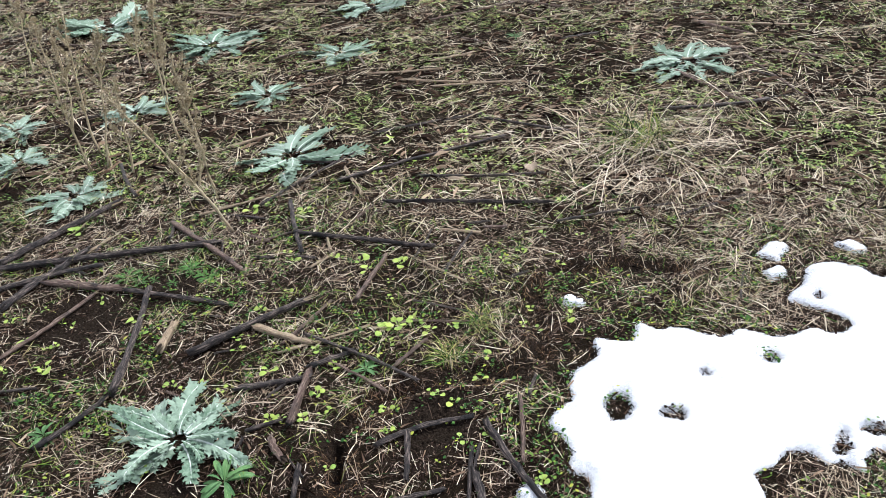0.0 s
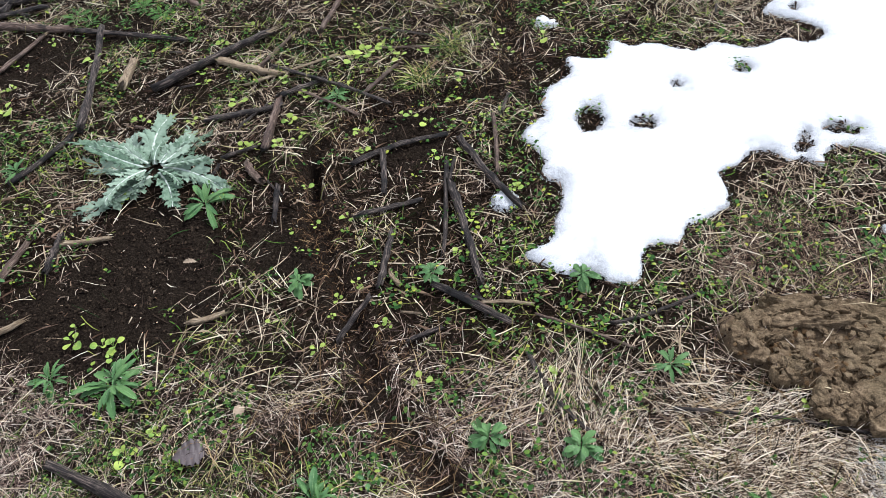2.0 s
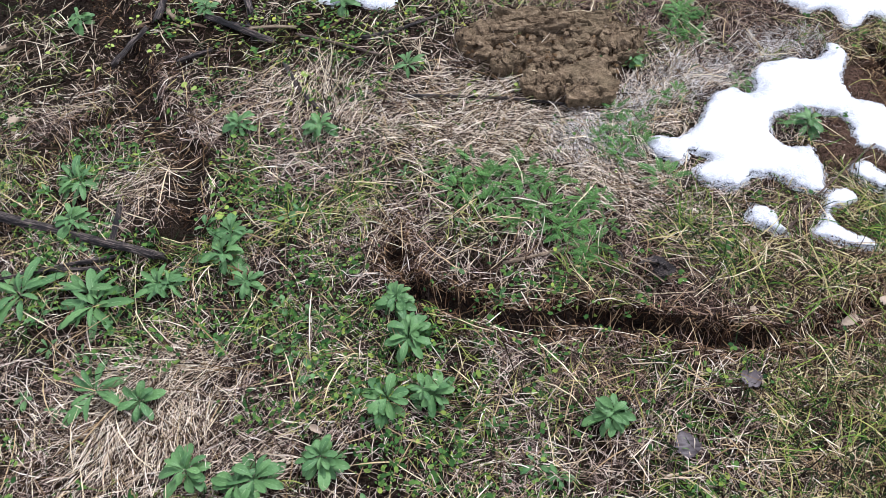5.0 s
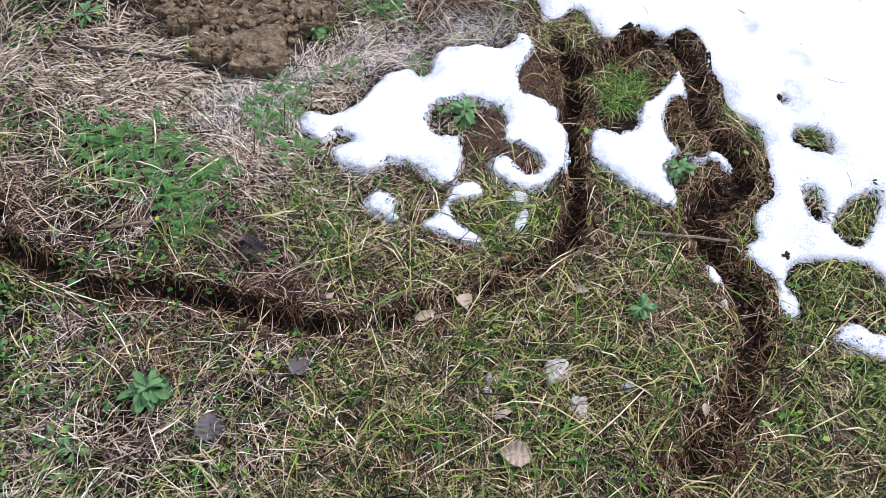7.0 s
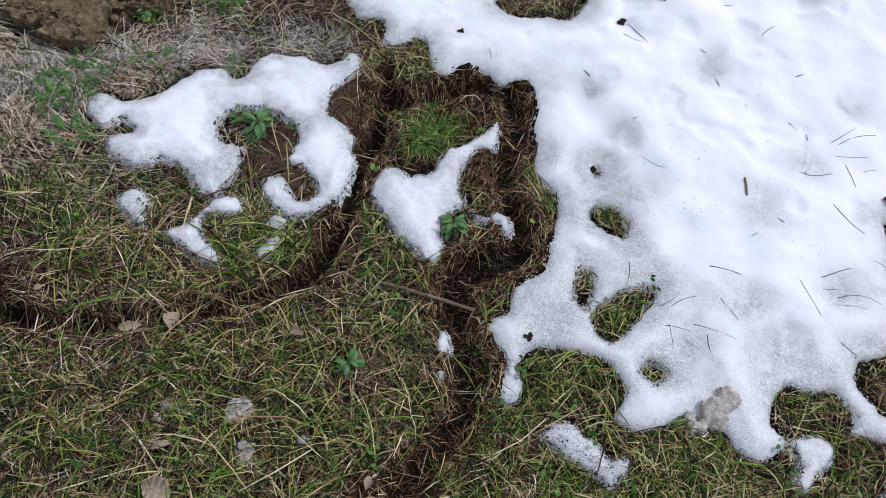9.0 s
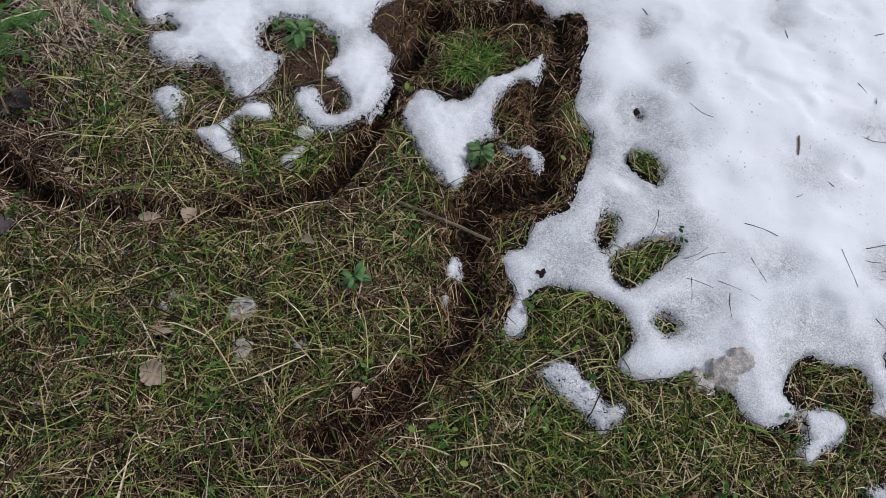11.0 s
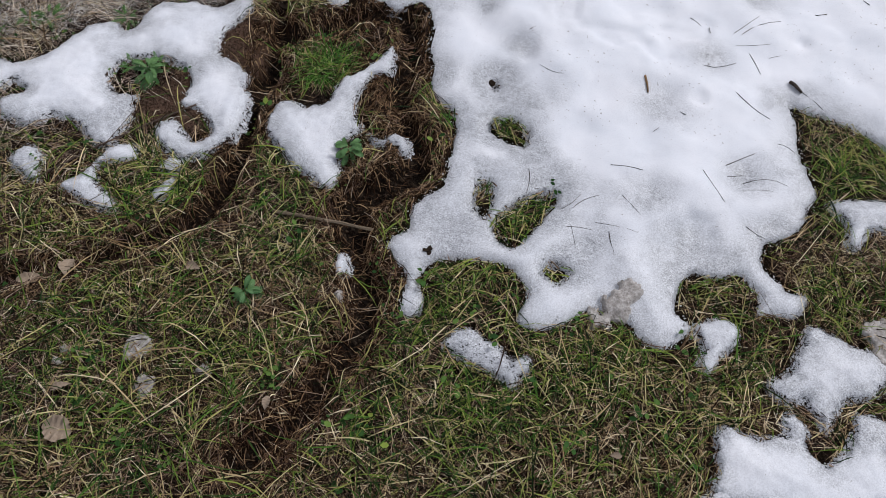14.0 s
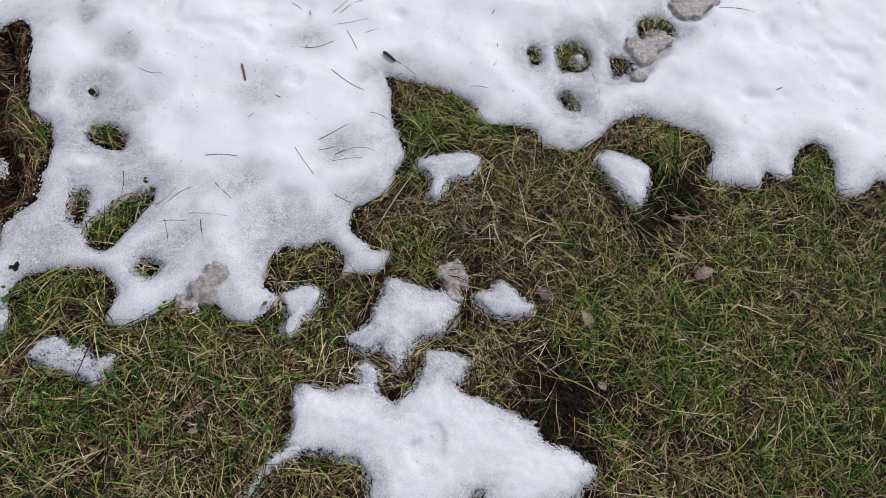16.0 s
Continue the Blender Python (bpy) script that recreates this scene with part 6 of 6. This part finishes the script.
def thistle_leaf(seed):
    """A long leaf, one long: a pale rib with ruffled, toothed lobes on both sides."""
    r = random.Random(seed)
    verts, uvs, faces = [], [], []

    def put(x, y, z):
        verts.append((x, y + bow * x * x, z + 0.09 * math.sin(math.pi * min(1, x * 0.8)) - 0.12 * x * x))
        uvs.append((0.5 + max(-0.5, min(0.5, y * 2.4)), max(0.0, min(1.0, x))))
        return len(verts) - 1

    bow = r.uniform(-0.45, 0.45)
    n = 12
    for i in range(n + 1):
        s, w = i / n, 0.030 * (1 - 0.8 * i / n)
        put(s, -w, 0.0), put(s, 0.0, 0.010), put(s, w, 0.0)
    for i in range(n):
        a = 3 * i
        faces += [(a, a + 3, a + 4, a + 1), (a + 1, a + 4, a + 5, a + 2)]
    for i in range(14):
        for side in (-1, 1):
            s = 0.08 + 0.064 * i + r.gauss(0, 0.012)
            l = (0.08 + 0.15 * math.sin(math.pi * min(1, 0.12 + 0.80 * s)) ** 0.8) * r.uniform(0.8, 1.2)
            turn, tilt = 0.95 - 0.35 * s + r.gauss(0, 0.14), r.gauss(0.15, 0.45)
            dx, dy = math.cos(turn), side * math.sin(turn)
            broad = 0.042 + 0.05 * l
            hub = put(s + dx * l * 0.42, dy * l * 0.42, l * 0.42 * tilt + 0.012)
            ring = [put(s - 0.040, side * 0.01, 0.002)]
            for along, out in ((0.35, -0.85), (0.48, -1.25), (0.55, -0.55), (0.76, -0.80), (0.80, -0.30), (1.0, 0.0), (0.78, 0.30), (0.72, 0.85), (0.52, 0.55), (0.42, 1.15), (0.30, 0.75)):
                k = out * broad * r.uniform(0.8, 1.2)
                ring.append(put(s + dx * l * along - side * dy * k * -1 * 0.4 + abs(dy) * k * 0.6, dy * l * along - side * dx * k * 0.8, l * along * tilt + r.gauss(0, 0.03)))
            ring.append(put(s + 0.045, side * 0.01, 0.002))
            faces += [(hub, a, b) for a, b in zip(ring, ring[1:])] + [(hub, ring[-1], ring[0])]
    return mesh_of("leaf", verts, faces, THISTLE, uvs)


def spoon_edge(s, broad=0.17, wide=0.66):
    """A leaf that widens to a rounded tip."""
    if s < wide:
        return 0.02 + (broad - 0.02) * math.sin(math.pi / 2 * s / wide) ** 1.6
    return max(0.004, broad * math.sqrt(max(0.0, 1 - ((s - wide) / (1.002 - wide)) ** 2)))


def tongue_edge(s, broad=0.12):
    return spoon_edge(s, broad, 0.55) * (1 + 0.06 * math.sin(s * 31))


THISTLE_LEAVES = [thistle_leaf(k) for k in range(5)]
SPOON_LEAVES = [leaf_mesh("leaf", BROAD, lambda s, k=k: spoon_edge(s, 0.16 + 0.03 * k), 1, 14, 0.22, 0.10, 0.12, k, 0.14) for k in range(3)]
TONGUE_LEAVES = [leaf_mesh("leaf", BROAD, lambda s, k=k: tongue_edge(s, 0.095 + 0.02 * k), 1, 14, 0.22, 0.08, 0.16, 5 + k, 0.12) for k in range(3)]
ROUND_LEAVES = [leaf_mesh("leaf", SPROUT, lambda s, k=k: (0.03 if s < 0.35 else (0.30 + 0.04 * k) * math.sqrt(max(0.0, 1 - ((s - 0.68) / 0.325) ** 2)) + 0.005), 1, 14, 0.12, 0.02, 0.0, 9 + k, 0.15) for k in range(3)]


def frond_mesh(seed):
    """A feathery frond: a stem with many paired leaflets growing from it."""
    r = random.Random(seed)
    verts, uvs, faces = [], [], []
    n = 16
    for i in range(n):
        s = i / (n - 1)
        z = 0.08 * math.sin(math.pi * s)
        verts += [(s, -0.008, z), (s, 0.008, z), (s, 0, z + 0.012)]
        uvs += [(0.5, s)] * 3
    for i in range(n - 1):
        a = 3 * i
        faces += [(a, a + 3, a + 4, a + 1), (a + 1, a + 4, a + 5, a + 2), (a + 2, a + 5, a + 3, a)]
    for i in range(2, n):
        s = i / (n - 1)
        size = 0.17 * math.sin(math.pi * (0.15 + 0.78 * s)) + 0.03
        for side in (-1, 1):
            stem = 3 * i + (1 if side > 0 else 0)
            x0, y0, z0 = verts[stem]
            for k in range(2):
                a = side * (1.15 - 0.55 * k + r.gauss(0, 0.12))
                l, o, up = size * (1 - 0.3 * k), len(verts), r.uniform(0.0, 0.05)
                dx, dy, nx, ny = math.cos(a) * l, math.sin(a) * l, -math.sin(a) * 0.024, math.cos(a) * 0.024
                verts += [(x0 + dx * 0.55 + nx, y0 + dy * 0.55 + ny, z0 + up), (x0 + dx, y0 + dy, z0 + up * 0.6), (x0 + dx * 0.55 - nx, y0 + dy * 0.55 - ny, z0 + up)]
                uvs += [(1, s), (0.5, 1), (0, s)]
                faces.append((stem, o, o + 1, o + 2))
    return mesh_of("frond", verts, faces, FERN, uvs)


FRONDS = [frond_mesh(k) for k in range(3)]


def plant(name, label, category, group, x, y, breadth, meshes, count, tilt, piece, seed, spread=(0.7, 1.05), flatness=1.0, hub=0.06, unrest=7, squash=1.0):
    """Leaves set round a crown on the ground."""
    r = random.Random(seed)
    root = tagged(new(name), label, category, group)
    root.matrix_basis = pose(x, y, top_at(x, y), 0, 0, r.uniform(0, 360)) if squash == 1.0 else pose(x, y, top_at(x, y)) @ Matrix.Diagonal((1, squash, 1, 1))
    for i in range(count):
        a = 360 * (i * 0.381966) + r.gauss(0, 16)
        inner = i / max(1, count - 1)
        l = breadth / 2 * r.uniform(*spread) * (1 - 0.35 * inner)
        lift = tilt[0] + (tilt[1] - tilt[0]) * inner + r.gauss(0, unrest)
        m = pose(0, 0, 0.004 + 0.0012 * i, 0, 0, a) @ pose(hub * breadth * (0.5 if hub < 0.3 else 2.4 * r.random()), 0, 0, r.gauss(0, 16), -lift, r.gauss(0, 8 if hub < 0.3 else 60)) @ Matrix.Diagonal((l, l * r.uniform(0.85, 1.15), l * flatness, 1))
        under(piece, meshes[r.randrange(len(meshes))], root, m)
    return root


for i, (px, py, b) in enumerate(THISTLES):
    label = "silver-green white-veined thistle rosette flat on burnt soil" if i == 0 else "pale grey-green spiny thistle rosette on the field"
    plant("thistle", label, "thistle", "thistle rosettes", px + (0.045 if i == 0 else 0), py - (0.02 if i == 0 else 0.05), min(b, 0.85) * (1.06 if i == 0 else 1.05), THISTLE_LEAVES, 24, (-2, 9) if i == 0 else (-2, 8), "leaf", 300 + i, (0.42, 1.14), 0.42 if i == 0 else 0.3, 0.10 if i == 0 else 0.16, 5 if i == 0 else 3, 0.78 if i == 0 else 1.0)
for i, (px, py, b) in enumerate(ROSETTES_FIELD + ROSETTES_EDGE):
    lush = b > 0.12
    plant("weed_rosette", "lush green weed rosette with long tongue-shaped leaves" if lush else "small green weed rosette with spoon-shaped leaves", "weed", "green weed rosettes",
          px, py, b * (1.45 if i == 0 else 0.84 if lush else 1.1), TONGUE_LEAVES if lush else SPOON_LEAVES, 16 if lush else 22, (-1, 14), "leaf", 400 + i, (0.5, 1.08))
r = random.Random(17)
for i in range(60):
    px, py = r.uniform(-0.75, 0.35), r.uniform(-0.32, 0.45)
    if mat(np.array([px]), np.array([py]))[0] < 0.5 and pick(RUNMAP, px, py) < 0.1:
        plant("weed_rosette", "small green weed rosette with spoon-shaped leaves", "weed", "green weed rosettes", px, py, r.uniform(0.03, 0.075), SPOON_LEAVES, r.randint(4, 8), (4, 34), "leaf", 1400 + i, (0.5, 1.08))
r = random.Random(31)
for i in range(46):
    a, k = r.uniform(0, 6.28), math.sqrt(r.random())
    cx, cy, rx, ry = r.choice(((0.28, 0.37, 0.15, 0.09), (0.28, 0.37, 0.15, 0.09), (0.40, 0.27, 0.09, 0.07), (0.52, 0.54, 0.07, 0.09), (0.69, 0.90, 0.06, 0.08), (-1.75, 2.12, 0.22, 0.10)))
    FERNY.append((cx + rx * k * math.cos(a), cy + ry * k * math.sin(a), r.uniform(0.05, 0.10)))
for i, (px, py, b) in enumerate(FERNY):
    plant("feathery_weed", "dark green feathery-leaved weed spread on the ground", "weed", "feathery weeds", px, py, min(b, 0.13), FRONDS, 16, (0, 16), "frond", 500 + i, (0.35, 0.8), hub=0.20)
for i, (px, py, b) in enumerate(SPROUTS_NEAR + SPROUTS_FAR):
    plant("seedling", "yellow-green seedling with round leaves on bare soil", "seedling", "round-leaved seedlings", px, py, b * 0.95, ROUND_LEAVES, 4 if i % 3 else 5, (10, 30), "leaf", 600 + i, (0.6, 1.05))
r = random.Random(8)
for i in range(240):
    px, py = r.uniform(-2.4, -0.2), r.uniform(0.6, 3.1)
    if layered(px, py, 0.4, 131) > 0.47 and pick(SNOW_D, px, py) < -0.05:
        plant("seedling", "yellow-green seedling with round leaves on bare soil", "seedling", "round-leaved seedlings", px, py, r.uniform(0.03, 0.07), ROUND_LEAVES, 3, (10, 30), "leaf", 800 + i, (0.6, 1.05))


# ---- tufts of grass ----
def tuft(name, label, x, y, n, length, width, spread, lift, mat, seed, droop=0.9):
    r = np.random.default_rng(seed)
    st = 6
    a, l, w = r.uniform(0, 2 * math.pi, n), r.uniform(*length, n), r.uniform(*width, n)
    up = r.uniform(*lift, n)
    bx, by = x + r.normal(0, spread, n), y + r.normal(0, spread, n)
    s = np.linspace(0, 1, st)
    e = up[:, None] - droop * r.uniform(0.6, 1.4, n)[:, None] * s[None]
    dz = np.cumsum(np.sin(e), 1) * (l / st)[:, None]
    dr = np.cumsum(np.maximum(np.cos(e), 0.1), 1) * (l / st)[:, None]
    px, py = bx[:, None] + np.cos(a)[:, None] * dr, by[:, None] + np.sin(a)[:, None] * dr
    pz = np.maximum(pick(GROUND, bx, by)[:, None] + dz, pick(TOP, px, py) + 0.002)
    ok = (pick(SNOW_D, px, py).max(1) < r.choice((0.001, 0.006), n)) & (pick(RUNMAP, px, py).max(1) < 0.6)
    px, py, pz, a, w, n = px[ok], py[ok], pz[ok], a[ok], w[ok], int(ok.sum())
    taper = np.interp(s, [0, 0.3, 1], [0.8, 1, 0.1])[None] * w[:, None] / 2
    ax, ay = -np.sin(a)[:, None] * taper, np.cos(a)[:, None] * taper
    verts = np.stack([np.stack([px + ax, py + ay, pz], -1), np.stack([px - ax, py - ay, pz + taper * 0.4], -1)], 2).reshape(-1, 3)
    verts[:, 0] -= x
    verts[:, 1] -= y
    z0 = ground_at(x, y)
    verts[:, 2] -= z0
    first = (np.arange(n)[:, None] * st + np.arange(st - 1)[None]).ravel() * 2
    return big_mesh(name, verts, np.stack([first, first + 1, first + 3, first + 2], 1), mat), (x, y, z0)


def tussock(label, x, y, layers, group=""):
    root = tagged(new("grass_tussock"), label, "grass tussock", group)
    for name, *args in layers:
        me, at = tuft(name, "", x, y, *args)
        root.matrix_basis = pose(*at)
        under(name, me, root)


tussock("large pale dry grass tussock with some green at its heart", -0.01, 3.2,
        [("dry_foliage", 420, (0.15, 0.50), (0.0025, 0.0045), 0.17, (0.05, 0.75), FAR_STRAW, 1, 1.2), ("bleached_foliage", 420, (0.15, 0.6), (0.002, 0.004), 0.22, (0.0, 0.55), ASHEN, 2, 1.1),
         ("green_foliage", 200, (0.1, 0.3), (0.003, 0.0045), 0.06, (0.4, 1.2), GREEN, 3, 1.1)])
tussock("bright green tuft of young grass beside a vole run", 1.23, 0.66,
        [("green_foliage", 620, (0.025, 0.070), (0.0009, 0.0017), 0.024, (0.05, 0.8), FRESH, 4, 0.8)], "grass tufts")
for i, (px, py, n) in enumerate(((-0.16, 0.30, 120), (-0.05, 0.36, 110), (-0.30, 0.22, 80), (1.47, 0.60, 110), (1.60, 0.58, 80), (1.60, 0.40, 60), (1.68, 0.375, 160), (1.04, 0.30, 160),
                                 (0.935, 0.30, 50), (0.62, 0.26, 90), (-0.62, 1.72, 140), (-0.55, 1.9, 160), (1.25, 0.42, 80), (0.68, 0.20, 90), (1.20, 0.85, 70), (2.35, 0.62, 120),
                                 (2.25, 0.6, 140), (2.75, 0.56, 110), (3.05, 0.5, 110), (2.78, 0.91, 50), (2.58, 0.82, 40), (1.75, 0.3, 110), (1.62, 0.28, 120), (3.3, 0.05, 120), (3.2, 0.02, 100))):
    tussock("small tuft of green and yellow grass", px, py,
            [("green_foliage", n, (0.03, 0.10), (0.0014, 0.0030), 0.022, (0.1, 0.9), GREEN, 20 + i, 0.9), ("dry_foliage", n // 2, (0.03, 0.11), (0.0012, 0.0025), 0.024, (0.0, 0.7), STRAW, 60 + i, 0.9)], "grass tufts")


# ---- standing dry weeds ----
def dry_weed(row, seed):
    bx, by, tx, ty, tz = row
    r = random.Random(seed)
    z0 = ground_at(bx, by)
    root = tagged(new("dry_weed"), "upright dead brown weed with crumbling seed heads", "dry weed", "standing dead weeds")
    root.matrix_basis = pose(bx, by, z0)
    top = Vector((tx - bx, ty - by, tz - z0))
    bow = Vector((r.gauss(0, 0.02), r.gauss(0, 0.02), 0))
    spine = [top * u + bow * math.sin(math.pi * u) + Vector((r.gauss(0, 0.003), r.gauss(0, 0.003), 0)) for u in [i / 11 for i in range(12)]]
    under("stem", tube(spine, [0.0062 * (1 - 0.6 * i / 11) for i in range(12)], 6, seed, 0.1, "stem", STEM), root)
    centres = []
    for i in range(r.randint(7, 11)):
        u = r.uniform(0.3, 0.95)
        p = top * u + bow * math.sin(math.pi * u)
        a, l = r.uniform(0, 2 * math.pi), r.uniform(0.06, 0.19) * (1.2 - u * 0.7)
        d = Vector((math.cos(a) * 0.5, math.sin(a) * 0.5, 0.85)) * l
        pts = [p + d * k / 4 + Vector((math.cos(a), math.sin(a), 0)) * l * 0.12 * math.sin(k / 4 * math.pi) for k in range(5)]
        under("branch", tube(pts, [0.0028 * (1 - 0.14 * k) for k in range(5)], 5, seed + i, 0.1, "branch", STEM), root)
        centres += [p + d * k for k in np.linspace(0.35, 1.08, 17)]
    centres += [top * k for k in np.linspace(0.75, 1.02, 34)]
    g = np.random.default_rng(seed)
    c = np.array([tuple(v) for v in centres]).repeat(3, 0)
    c = c + g.normal(0, 0.006, c.shape)
    size = g.uniform(0.004, 0.011, len(c))
    shape = np.array(SLIVER, float)
    v = (shape[None] + g.normal(0, 0.35, (len(c), 4, 3))) * size[:, None, None] / 2 + c[:, None]
    tri = np.array(SLIVER_FACES)
    tagged(under("seed_plume", big_mesh("seed_plume", v.reshape(-1, 3), (np.arange(len(c))[:, None, None] * 4 + tri[None]).reshape(-1, 3), SEEDS, False), root, label="pale crumbling seed heads"), kind="stuff")


for i, row in enumerate(WEEDS):
    dry_weed(row, 700 + i)


# ---- dead leaves, twigs and small things ----
def ovate(s, broad=0.36):
    return max(0.01, broad * math.sin(math.pi * s ** 0.75) ** 0.9) if s < 0.99 else 0.003


DARK_MESHES = [leaf_mesh("dead_leaf", DEAD_DARK, lambda s, k=k: ovate(s, 0.38 + 0.06 * k) * (1 + 0.10 * math.sin(s * 40)), 1, 18, 0.12 + 0.1 * k, 0.05, 0.25, 20 + k, 0.08) for k in range(2)]
PALE_MESHES = [leaf_mesh("dead_leaf", DEAD_PALE, lambda s, k=k: ovate(s, 0.20 + 0.09 * k) * (1 + 0.04 * math.sin(s * 21 + k)), 1, 18, 0.45 - 0.1 * k, 0.05, 0.3, 30 + k, 0.14) for k in range(3)]
r = random.Random(12)
for some, meshes, label in ((DARK_LEAVES, DARK_MESHES, "dark purplish dead leaf lying in grass"), (PALE_LEAVES, PALE_MESHES, "pale curled dead leaf lying on the ground")):
    for px, py, half in some:
        l = min(2 * half, 0.075)
        ob = tagged(new("dead_leaf", meshes[r.randrange(len(meshes))]), label, "dead leaf", "fallen leaves")
        ob.matrix_basis = pose(px, py, top_at(px, py) + 0.012, r.gauss(0, 8), r.gauss(0, 8), r.uniform(0, 360)) @ pose(-l / 2, 0, 0) @ Matrix.Diagonal((l, l, l, 1))


def twig(points, half, mat, label, seed, name="twig", group="twigs on the snow"):
    pts = [(px, py, top_at(px, py) + half * 0.3 + h * 0.5) for px, py, h in points]
    return tagged(new(name, tube(pts, [half * (1 - 0.4 * i / len(pts)) for i in range(len(pts))], 6, seed, 0.15, name, mat)), label, "twig", group)


r = random.Random(14)
for i, (ax, ay, bx, by) in enumerate(TWIGS_WEST + TWIGS_EAST):
    n = 5
    bowx, bowy = -(by - ay) * r.gauss(0, 0.06), (bx - ax) * r.gauss(0, 0.06)
    pts = [(ax + (bx - ax) * k / (n - 1) + bowx * math.sin(math.pi * k / (n - 1)), ay + (by - ay) * k / (n - 1) + bowy * math.sin(math.pi * k / (n - 1)), 0.0) for k in range(n)]
    twig(pts, r.uniform(0.0004, 0.0008), TWIG, "thin dark twig lying on the snow", 900 + i)
for i in range(60):
    px, py = r.uniform(1.5, 3.4), r.uniform(0.35, 1.6)
    if pick(SNOW_D, px, py) > 0.06:
        a, l = r.uniform(0, math.pi), r.uniform(0.008, 0.03)
        twig([(px, py, 0.001), (px + math.cos(a) * l / 2, py + math.sin(a) * l / 2, 0.001), (px + math.cos(a) * l, py + math.sin(a) * l, 0.001)], r.uniform(0.0005, 0.0009), TWIG, "tiny dark plant fragment on the snow", 1000 + i)
twig([(1.862, 0.748, 0.002), (1.868, 0.730, 0.003), (1.872, 0.712, 0.001)], 0.0024, RUSSET, "short russet bark sliver on the snow", 1)
twig([(2.325, 0.022, 0.002), (2.339, 0.002, 0.003), (2.350, -0.012, 0.001)], 0.002, RUSSET, "short russet bark sliver on the snow", 2)
twig([(0.815, 0.607, 0.002), (0.827, 0.598, 0.003), (0.842, 0.585, 0.001)], 0.003, RUSSET, "short russet bark sliver on the snow", 3)
twig([(2.730, 0.411, 0.004), (2.75, 0.409, 0.006), (2.772, 0.408, 0.003)], 0.005, PALE_STALK, "short yellowish wood piece on dark soil", 4)
twig([(0.797, 0.502, 0.002), (0.800, 0.493, 0.002), (0.809, 0.485, 0.001)], 0.0022, TWIG, "short dark curved twig on the snow", 5)
twig([(2.155, 0.812, 0.004), (2.165, 0.803, 0.008), (2.18, 0.79, 0.004)], 0.004, TWIG, "dark knotty twig at the snow's edge", 6)


def husk(x, y, turn):
    """A charred, split husk with pale strips of fibre beside it."""
    root = tagged(new("charred_husk"), "black charred husk with pale torn strips in grass", "plant husk")
    root.matrix_basis = pose(x, y, top_at(x, y) + 0.014, 0, 0, turn)
    shell = leaf_mesh("shell", CHAR, lambda s: tongue_edge(s, 0.20), 1, 12, 0.5, 0.1, 0.2, 41, 0.3)
    for i, (dx, dy, turn_, l) in enumerate(((-0.03, 0.0, 8, 0.075), (-0.01, 0.018, -35, 0.05), (0.0, -0.015, 40, 0.055), (-0.045, -0.01, 160, 0.04))):
        under("shell", shell, root, pose(dx, dy, 0.005 + 0.003 * i, 25 * i - 30, -4, turn_) @ Matrix.Diagonal((l, l, l * 0.8, 1)))
    strip = leaf_mesh("strip", PALE_STALK, lambda s: 0.022, 1, 8, 0.2, 0.05, 0.0, 42, 0.12)
    for i in range(3):
        under("strip", strip, root, pose(-0.07 + 0.01 * i, 0.012 * (i - 1), 0.012, 0, -3, -18 + 7 * i) @ Matrix.Diagonal((0.095, 0.07, 0.08, 1)), "pale torn strip")


husk(0.526, 0.170, -25)


def soil_lump(x, y, size, seed):
    """A dark, crumbly lump frozen into the snow or its holes."""
    bm = bmesh.new()
    bmesh.ops.create_icosphere(bm, subdivisions=2, radius=size)
    for v in bm.verts:
        v.co *= 0.75 + 0.9 * noise.noise(v.co * 130 + Vector((seed, 0, 0)))
        v.co.z *= 0.6
    me = bpy.data.meshes.new("soil_lump")
    bm.to_mesh(me)
    bm.free()
    me.materials.append(EARTH_LUMP)
    ob = tagged(new("soil_lump", me), "small dark soil lump thawing out of the snow", "soil lump", "soil lumps in the snow")
    ob.matrix_basis = pose(x, y, top_at(x, y) - size * 0.05, 0, 0, seed * 50)


for i, (px, py, size) in enumerate(((1.049, 0.543, 0.009), (0.692, 0.490, 0.006), (1.518, 0.272, 0.010), (1.555, 1.130, 0.014), (1.634, 1.226, 0.013), (1.101, 0.800, 0.018),
                                    (1.400, 0.481, 0.013), (1.415, 0.484, 0.010), (1.561, 0.682, 0.009), (1.209, 0.958, 0.010), (0.905, 0.520, 0.016))):
    soil_lump(px, py, size, i)
